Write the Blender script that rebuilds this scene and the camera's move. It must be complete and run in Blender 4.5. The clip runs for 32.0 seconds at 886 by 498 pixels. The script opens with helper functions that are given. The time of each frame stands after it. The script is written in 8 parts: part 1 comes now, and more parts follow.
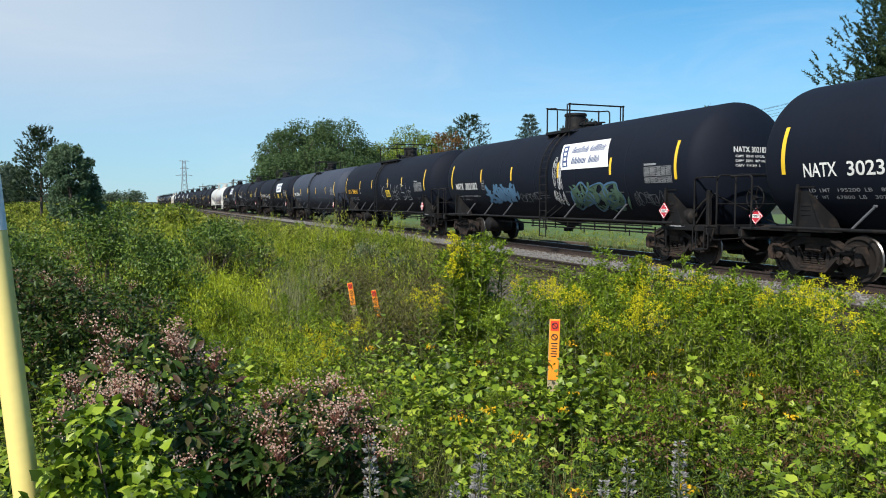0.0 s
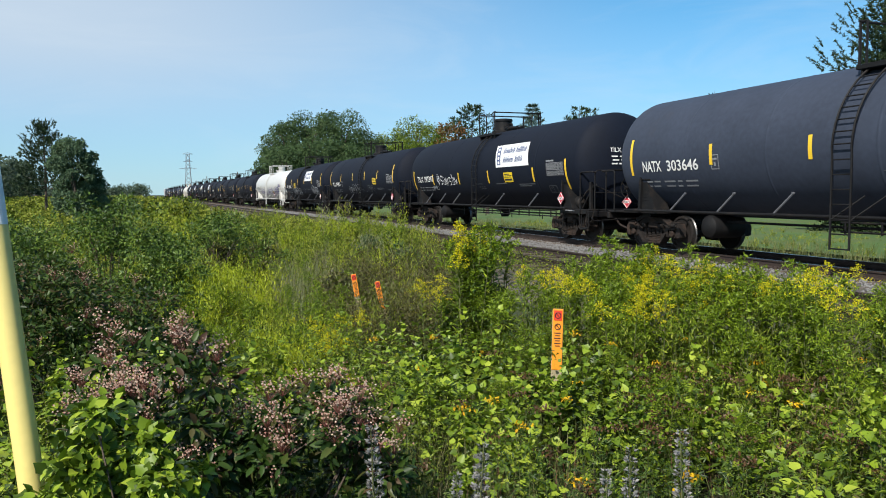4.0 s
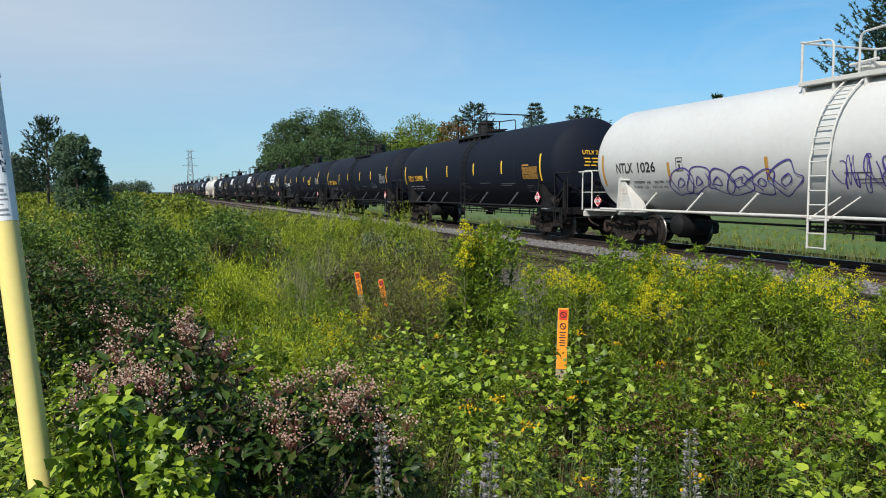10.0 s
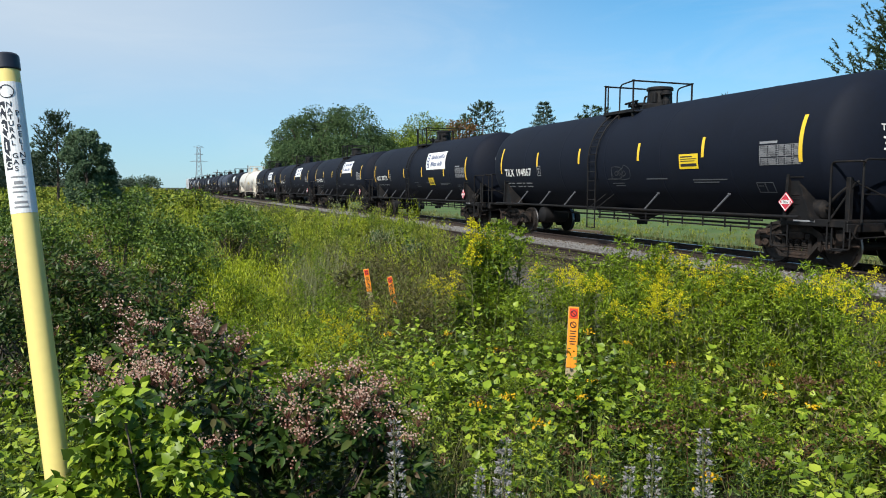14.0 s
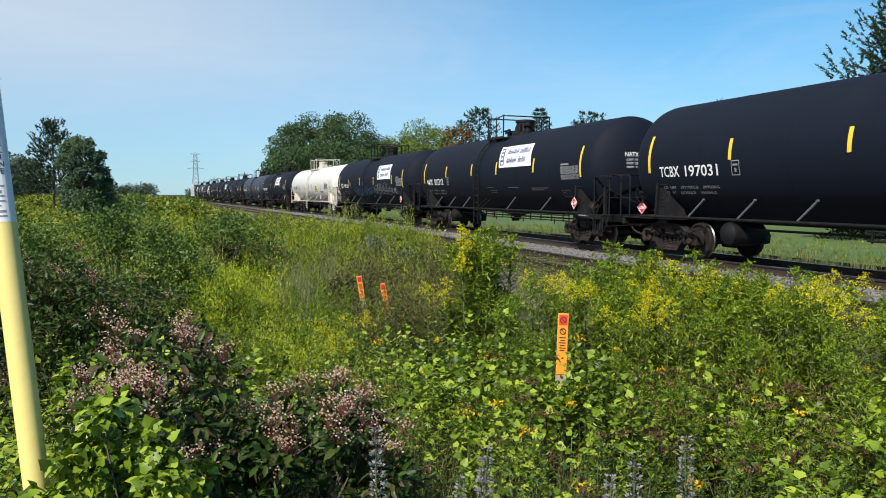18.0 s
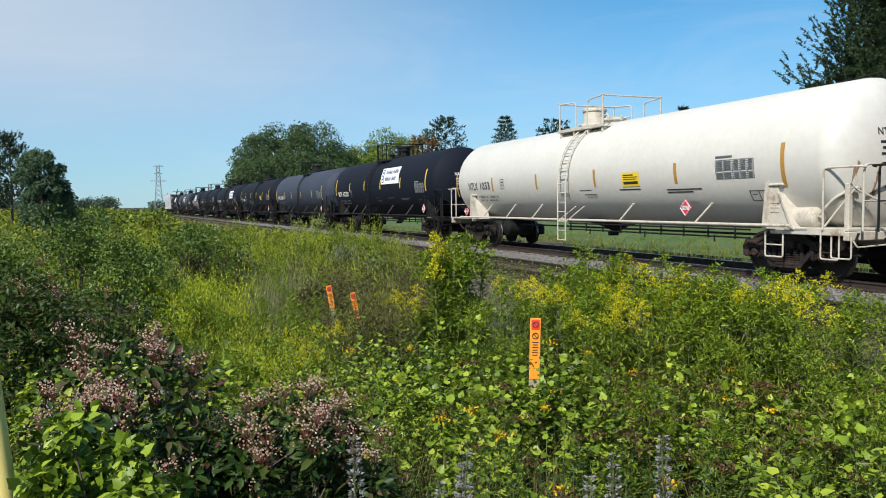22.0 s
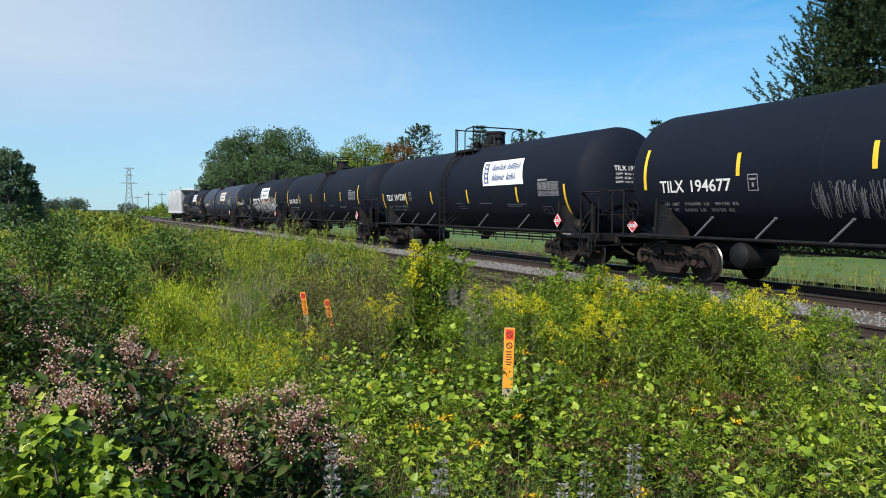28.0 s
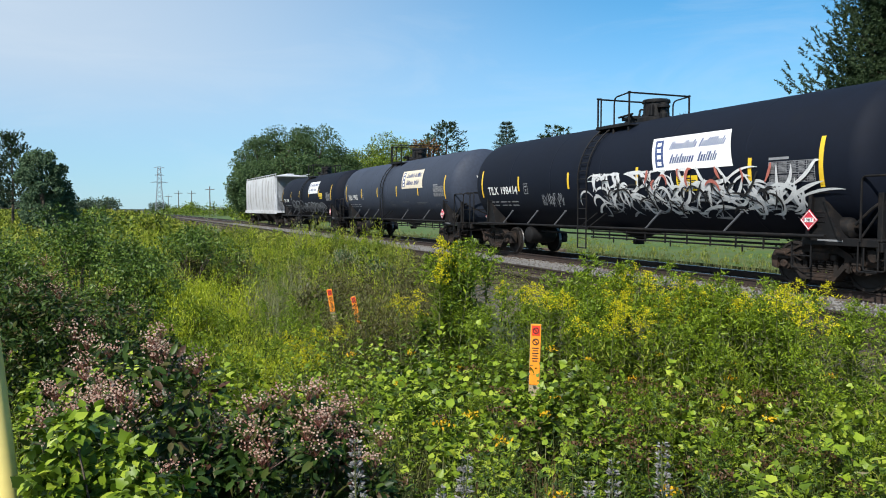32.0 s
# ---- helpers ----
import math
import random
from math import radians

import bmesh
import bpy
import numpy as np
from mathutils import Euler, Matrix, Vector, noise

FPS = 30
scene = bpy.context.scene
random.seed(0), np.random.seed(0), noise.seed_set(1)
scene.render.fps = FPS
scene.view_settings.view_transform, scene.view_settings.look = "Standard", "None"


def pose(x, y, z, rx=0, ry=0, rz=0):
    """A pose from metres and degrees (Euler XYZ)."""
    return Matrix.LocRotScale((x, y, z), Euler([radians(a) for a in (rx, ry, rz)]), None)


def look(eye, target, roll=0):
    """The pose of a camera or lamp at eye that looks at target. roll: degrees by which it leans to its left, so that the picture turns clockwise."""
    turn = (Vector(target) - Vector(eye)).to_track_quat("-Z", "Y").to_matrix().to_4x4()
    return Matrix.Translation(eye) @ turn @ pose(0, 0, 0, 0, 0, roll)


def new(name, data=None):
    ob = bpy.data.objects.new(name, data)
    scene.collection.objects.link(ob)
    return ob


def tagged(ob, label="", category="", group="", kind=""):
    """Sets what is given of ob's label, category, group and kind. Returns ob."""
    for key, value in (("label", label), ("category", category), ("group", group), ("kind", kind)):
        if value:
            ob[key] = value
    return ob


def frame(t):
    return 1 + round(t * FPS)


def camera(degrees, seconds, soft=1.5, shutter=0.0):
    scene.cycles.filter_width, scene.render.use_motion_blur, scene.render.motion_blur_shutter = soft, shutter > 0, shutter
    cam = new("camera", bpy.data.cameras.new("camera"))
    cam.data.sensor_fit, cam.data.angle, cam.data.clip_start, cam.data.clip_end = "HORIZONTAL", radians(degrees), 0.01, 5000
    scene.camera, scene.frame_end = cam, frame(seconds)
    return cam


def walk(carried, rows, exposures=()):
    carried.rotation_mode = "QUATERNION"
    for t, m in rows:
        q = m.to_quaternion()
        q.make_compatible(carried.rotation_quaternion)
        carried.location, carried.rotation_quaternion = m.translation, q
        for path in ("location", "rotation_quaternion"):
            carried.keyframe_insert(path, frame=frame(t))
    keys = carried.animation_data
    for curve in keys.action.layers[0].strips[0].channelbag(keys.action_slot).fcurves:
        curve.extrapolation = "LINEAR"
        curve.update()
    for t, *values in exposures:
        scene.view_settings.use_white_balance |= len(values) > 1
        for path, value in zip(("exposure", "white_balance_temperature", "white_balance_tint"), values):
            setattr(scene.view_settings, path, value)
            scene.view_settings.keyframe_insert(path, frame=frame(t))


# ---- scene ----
cam = camera(60.73, 32.0, soft=1.0)


def view(x, y, z, yaw, pitch, roll):
    """A hand-held pose: degrees; yaw turns left, roll dips the right side."""
    a, b, c = radians(yaw), radians(pitch), radians(roll)
    fwd = Vector((-math.sin(a) * math.cos(b), math.cos(a) * math.cos(b), math.sin(b)))
    right = Vector((math.cos(a), math.sin(a), 0))
    up = right.cross(fwd)
    r2 = right * math.cos(c) - up * math.sin(c)
    u2 = right * math.sin(c) + up * math.cos(c)
    m = Matrix((r2, u2, -fwd)).transposed().to_4x4()
    return Matrix.Translation((x, y, z)) @ m


WALK = [
    (0, -0.001, 0.002, 1.547, -0.50, -3.58, -0.05),
    (0.5, -0.004, 0.003, 1.546, -0.57, -3.77, 0.14),
    (1, -0.001, 0.002, 1.545, -0.59, -4.06, -0.02),
    (1.5, -0.002, 0.012, 1.543, -0.60, -4.33, -0.19),
    (2, 0.006, 0.015, 1.542, -0.38, -4.47, -0.07),
    (2.5, 0.011, 0.005, 1.549, -0.30, -4.55, -0.08),
    (3, 0.012, 0.008, 1.547, -0.32, -4.53, 0.28),
    (3.5, 0.014, 0.003, 1.547, -0.23, -4.27, 0.40),
    (5.5, 0.013, 0.019, 1.541, -0.07, -4.48, 0.60),
    (6, 0.013, 0.014, 1.547, -0.12, -4.56, 0.70),
    (6.5, 0.012, 0.018, 1.543, -0.04, -4.48, 0.58),
    (7, 0.001, 0.008, 1.544, -0.21, -4.45, 0.60),
    (7.5, -0.002, 0.010, 1.541, -0.11, -4.31, 0.58),
    (8, -0.005, 0.005, 1.544, -0.12, -4.33, 0.52),
    (8.5, -0.007, 0.002, 1.542, -0.07, -4.33, 0.49),
    (9, -0.010, 0.002, 1.544, -0.14, -4.31, 0.32),
    (9.5, -0.016, -0.001, 1.544, -0.03, -4.28, 0.41),
    (10, -0.021, 0.008, 1.545, -0.06, -4.38, 0.12),
    (10.5, -0.024, 0.009, 1.544, -0.22, -4.50, 0.06),
    (11, -0.020, 0.011, 1.544, -0.26, -4.43, 0.21),
    (11.5, -0.018, 0.019, 1.543, -0.17, -4.46, 0.18),
    (12, -0.019, 0.018, 1.540, -0.25, -4.58, 0.16),
    (12.5, -0.020, 0.008, 1.543, -0.17, -4.64, 0.06),
    (13, -0.028, 0.007, 1.541, -0.31, -4.71, 0.15),
    (13.5, -0.046, 0.002, 1.540, 0.04, -4.58, -0.26),
    (14, -0.055, 0.002, 1.538, 0.47, -4.52, -0.43),
    (14.5, -0.054, 0.003, 1.542, 0.89, -4.45, -0.48),
    (16.5, -0.004, -0.006, 1.542, 0.43, -3.79, -0.31),
    (17, -0.004, -0.000, 1.539, 0.37, -3.77, -0.23),
    (17.5, 0.007, -0.009, 1.539, 0.33, -3.77, -0.25),
    (18, 0.011, 0.005, 1.545, 0.26, -4.05, -0.25),
    (18.5, 0.009, 0.013, 1.539, 0.02, -4.11, 0.11),
    (19, 0.001, 0.017, 1.532, 0.01, -4.78, 0.01),
    (19.5, 0.004, 0.011, 1.538, -0.19, -4.81, 0.10),
    (20, -0.001, 0.011, 1.538, -0.01, -4.65, 0.27),
    (20.5, -0.003, 0.008, 1.541, 0.30, -4.57, 0.32),
    (21, -0.011, 0.018, 1.540, 0.57, -4.37, 0.21),
    (21.5, -0.014, 0.011, 1.536, 0.55, -4.37, 0.06),
    (21.6, -0.015, 0.011, 1.535, 0.39, -4.45, 0.10),
    (21.7, -0.016, 0.011, 1.534, -1.06, -4.50, 0.25),
    (21.8, -0.017, 0.011, 1.533, -1.63, -4.28, 0.40),
    (21.9, -0.018, 0.011, 1.532, -1.79, -4.02, 0.53),
    (22, -0.019, 0.011, 1.531, -2.19, -3.41, 0.64),
    (22.1, -0.021, 0.005, 1.533, -2.19, -3.13, 0.44),
    (22.2, -0.023, 0.000, 1.535, -1.95, -2.86, 0.24),
    (22.3, -0.025, -0.006, 1.537, -2.05, -2.65, 0.04),
    (22.4, -0.027, -0.012, 1.539, -1.85, -2.45, -0.16),
    (22.5, -0.029, -0.017, 1.541, -1.50, -2.24, -0.36),
    (23, -0.027, -0.018, 1.540, -0.79, -2.38, -0.76),
    (23.5, -0.034, -0.018, 1.542, -0.90, -2.34, -1.17),
    (24, -0.037, -0.030, 1.540, -1.64, -2.37, -1.18),
    (24.5, -0.036, -0.035, 1.538, -2.29, -2.41, -1.27),
    (25, -0.042, -0.047, 1.539, -2.70, -2.60, -1.45),
    (25.5, -0.035, -0.051, 1.536, -2.93, -2.86, -1.30),
    (27.5, -0.042, -0.046, 1.542, -4.07, -3.18, -0.35),
    (28, -0.048, -0.043, 1.542, -4.22, -2.79, -0.46),
    (28.5, -0.047, -0.036, 1.541, -3.96, -2.47, -0.44),
    (29, -0.039, -0.033, 1.540, -3.75, -2.65, -0.32),
    (29.5, -0.036, -0.034, 1.541, -3.60, -2.47, -0.46),
    (30, -0.026, -0.030, 1.539, -3.58, -2.42, -0.62),
    (30.5, -0.029, -0.030, 1.540, -3.68, -2.39, -0.53),
    (31, -0.030, -0.020, 1.534, -3.50, -2.65, -0.23),
    (31.5, -0.036, -0.019, 1.537, -2.79, -2.98, 0.10),
    (32, -0.033, -0.011, 1.533, -2.19, -3.04, -0.06),
]
walk(cam, [(r[0], view(*r[1:])) for r in WALK], exposures=[(0, 0.40, 6500, 10), (9.2, 0.40, 6500, 10), (10.0, 0.24, 6450, 10), (11.0, 0.22, 6450, 10), (11.8, 0.40, 6500, 10), (21.0, 0.40, 6500, 10), (22.0, 0.30, 6450, 10), (22.6, 0.14, 6150, 8), (24.0, 0.16, 6100, 8), (25.0, 0.34, 6250, 9), (26.5, 0.42, 6400, 10), (32, 0.42, 6400, 10)])

# ---- world and sun ----
SUN_TO = Vector((-0.42, -0.72, 0.80)).normalized()
world = bpy.data.worlds.new("sky")
scene.world = world
world.use_nodes = True
wt = world.node_tree
wt.nodes.clear()


def wn(kind, **kw):
    nd = wt.nodes.new(kind)
    for k, v in kw.items():
        nd.inputs[k].default_value = v
    return nd


w_out = wt.nodes.new("ShaderNodeOutputWorld")
w_bg = wn("ShaderNodeBackground", Strength=0.10)
sky = wt.nodes.new("ShaderNodeTexSky")
sky.sky_type = "NISHITA"
sky.sun_disc = False
sky.sun_elevation = math.asin(SUN_TO.z)
sky.sun_rotation = math.atan2(SUN_TO.x, SUN_TO.y)
sky.air_density, sky.dust_density, sky.ozone_density = 1.0, 0.05, 3.2
# thin high cloud streaks
tc = wt.nodes.new("ShaderNodeTexCoord")
mp = wt.nodes.new("ShaderNodeMapping")
mp.inputs["Rotation"].default_value = (0.0, radians(-6), radians(8))
mp.inputs["Scale"].default_value = (2.2, 1.6, 9.0)
nz = wn("ShaderNodeTexNoise", Scale=1.6, Detail=7.0, Roughness=0.62, Distortion=0.7)
cr = wt.nodes.new("ShaderNodeValToRGB")
cr.color_ramp.elements[0].position, cr.color_ramp.elements[1].position = 0.47, 0.80
mx = wt.nodes.new("ShaderNodeMix")
mx.data_type = "RGBA"
mx.inputs[7].default_value = (5.4, 6.2, 6.9, 1)
ml = wt.nodes.new("ShaderNodeMath")
ml.operation = "MULTIPLY"
ml.inputs[1].default_value = 0.24
wt.links.new(tc.outputs["Generated"], mp.inputs["Vector"])
wt.links.new(mp.outputs["Vector"], nz.inputs["Vector"])
wt.links.new(nz.outputs["Fac"], cr.inputs["Fac"])
wt.links.new(cr.outputs["Color"], ml.inputs[0])
wt.links.new(ml.outputs["Value"], mx.inputs[0])
tint = wt.nodes.new("ShaderNodeMix")
tint.data_type, tint.blend_type = "RGBA", "MULTIPLY"
tint.inputs[0].default_value = 1.0
tint.inputs[7].default_value = (0.385, 0.915, 1.06, 1)
wt.links.new(sky.outputs["Color"], tint.inputs[6])
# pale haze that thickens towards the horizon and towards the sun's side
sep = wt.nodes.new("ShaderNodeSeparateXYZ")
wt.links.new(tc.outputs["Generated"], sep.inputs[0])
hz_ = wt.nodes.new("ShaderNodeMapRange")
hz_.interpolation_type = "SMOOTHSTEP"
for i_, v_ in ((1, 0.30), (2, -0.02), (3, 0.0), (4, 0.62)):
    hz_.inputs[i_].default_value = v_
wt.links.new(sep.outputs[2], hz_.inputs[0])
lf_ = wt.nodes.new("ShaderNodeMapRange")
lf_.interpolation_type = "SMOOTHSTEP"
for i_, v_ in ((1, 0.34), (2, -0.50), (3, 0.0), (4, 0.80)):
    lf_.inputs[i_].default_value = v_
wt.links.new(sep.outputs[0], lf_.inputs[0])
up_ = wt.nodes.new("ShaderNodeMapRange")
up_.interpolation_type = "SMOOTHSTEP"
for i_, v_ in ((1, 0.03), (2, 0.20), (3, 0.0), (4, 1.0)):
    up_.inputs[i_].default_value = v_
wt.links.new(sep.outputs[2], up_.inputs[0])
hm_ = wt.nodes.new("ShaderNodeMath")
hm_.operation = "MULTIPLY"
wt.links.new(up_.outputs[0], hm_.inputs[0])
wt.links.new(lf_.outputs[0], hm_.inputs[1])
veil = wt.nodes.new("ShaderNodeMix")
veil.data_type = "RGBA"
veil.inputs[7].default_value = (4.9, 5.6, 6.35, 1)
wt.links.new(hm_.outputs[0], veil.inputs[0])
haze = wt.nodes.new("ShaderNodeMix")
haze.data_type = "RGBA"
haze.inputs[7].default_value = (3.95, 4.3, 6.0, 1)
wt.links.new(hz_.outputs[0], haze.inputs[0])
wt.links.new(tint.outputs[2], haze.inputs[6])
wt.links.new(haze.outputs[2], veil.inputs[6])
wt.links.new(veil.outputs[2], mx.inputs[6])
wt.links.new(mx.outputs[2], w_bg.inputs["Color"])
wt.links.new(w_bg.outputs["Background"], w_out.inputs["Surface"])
sun_data = bpy.data.lights.new("sun", "SUN")
sun_data.energy, sun_data.angle, sun_data.color = 4.5, radians(0.53), (1.0, 0.955, 0.87)
sun = new("sun", sun_data)
sun.matrix_world = look(SUN_TO * 200, (0, 0, 0))


# ---- materials ----
def material(name, color, rough=0.6, metal=0.0, var=0.25, scale=6.0, fine=40.0, bump=0.0, dirt=None, dirt_at=0.6, spec=0.5):
    """A weathered surface: colour varied at two scales, with grain and optional stains."""
    m = bpy.data.materials.new(name)
    m.use_nodes = True
    nt = m.node_tree
    b = nt.nodes["Principled BSDF"]
    b.inputs["Roughness"].default_value, b.inputs["Metallic"].default_value = rough, metal
    b.inputs["Specular IOR Level"].default_value = spec
    co = nt.nodes.new("ShaderNodeTexCoord")
    n1 = nt.nodes.new("ShaderNodeTexNoise")
    n1.inputs["Scale"].default_value, n1.inputs["Detail"].default_value = scale, 5
    n2 = nt.nodes.new("ShaderNodeTexNoise")
    n2.inputs["Scale"].default_value, n2.inputs["Detail"].default_value = fine, 4
    nt.links.new(co.outputs["Object"], n1.inputs["Vector"])
    nt.links.new(co.outputs["Object"], n2.inputs["Vector"])
    a = nt.nodes.new("ShaderNodeMath")
    a.operation = "ADD"
    nt.links.new(n1.outputs["Fac"], a.inputs[0])
    nt.links.new(n2.outputs["Fac"], a.inputs[1])
    r = nt.nodes.new("ShaderNodeMapRange")
    r.inputs[1].default_value, r.inputs[2].default_value = 0.6, 1.4
    r.inputs[3].default_value, r.inputs[4].default_value = 1 - var, 1 + var
    nt.links.new(a.outputs[0], r.inputs[0])
    v = nt.nodes.new("ShaderNodeVectorMath")
    v.operation = "SCALE"
    v.inputs[0].default_value = color
    nt.links.new(r.outputs[0], v.inputs["Scale"])
    last = v.outputs[0]
    if dirt:
        n3 = nt.nodes.new("ShaderNodeTexNoise")
        n3.inputs["Scale"].default_value, n3.inputs["Detail"].default_value = scale * 0.6, 8
        n3.inputs["Roughness"].default_value = 0.7
        nt.links.new(co.outputs["Object"], n3.inputs["Vector"])
        dr = nt.nodes.new("ShaderNodeMapRange")
        dr.inputs[1].default_value, dr.inputs[2].default_value = dirt_at - 0.08, dirt_at + 0.08
        nt.links.new(n3.outputs["Fac"], dr.inputs[0])
        x = nt.nodes.new("ShaderNodeMix")
        x.data_type = "RGBA"
        x.inputs[7].default_value = (*dirt, 1)
        nt.links.new(dr.outputs[0], x.inputs[0])
        nt.links.new(last, x.inputs[6])
        last = x.outputs[2]
    nt.links.new(last, b.inputs["Base Color"])
    if bump:
        bp = nt.nodes.new("ShaderNodeBump")
        bp.inputs["Strength"].default_value, bp.inputs["Distance"].default_value = bump, 0.02
        nt.links.new(n2.outputs["Fac"], bp.inputs["Height"])
        nt.links.new(bp.outputs["Normal"], b.inputs["Normal"])
    return m


def leaf_material(name, colors, translucent=0.35, rough=0.43, patch=0.6):
    """Leaves: each island has its own tone from the ramp, patches drift across the field."""
    m = bpy.data.materials.new(name)
    m.use_nodes = True
    nt = m.node_tree
    b = nt.nodes["Principled BSDF"]
    b.inputs["Roughness"].default_value = rough
    b.inputs["Specular IOR Level"].default_value = 0.27
    g = nt.nodes.new("ShaderNodeNewGeometry")
    co = nt.nodes.new("ShaderNodeTexCoord")
    n1 = nt.nodes.new("ShaderNodeTexNoise")
    n1.inputs["Scale"].default_value, n1.inputs["Detail"].default_value = patch, 3
    nt.links.new(co.outputs["Object"], n1.inputs["Vector"])
    a = nt.nodes.new("ShaderNodeMath")
    a.operation = "MULTIPLY_ADD"
    a.inputs[1].default_value = 1.6
    a.inputs[2].default_value = -0.8
    nt.links.new(n1.outputs["Fac"], a.inputs[0])
    s = nt.nodes.new("ShaderNodeMath")
    s.operation = "ADD"
    nt.links.new(a.outputs[0], s.inputs[0])
    nt.links.new(g.outputs["Random Per Island"], s.inputs[1])
    r = nt.nodes.new("ShaderNodeValToRGB")
    els = r.color_ramp.elements
    while len(els) < len(colors):
        els.new(0.5)
    for i, c in enumerate(colors):
        els[i].position = i / (len(colors) - 1)
        els[i].color = (*c, 1)
    nt.links.new(s.outputs[0], r.inputs["Fac"])
    nt.links.new(r.outputs["Color"], b.inputs["Base Color"])
    t = nt.nodes.new("ShaderNodeBsdfTranslucent")
    nt.links.new(r.outputs["Color"], t.inputs["Color"])
    mix = nt.nodes.new("ShaderNodeMixShader")
    mix.inputs[0].default_value = translucent
    nt.links.new(b.outputs[0], mix.inputs[1])
    nt.links.new(t.outputs[0], mix.inputs[2])
    nt.links.new(mix.outputs[0], nt.nodes["Material Output"].inputs["Surface"])
    return m


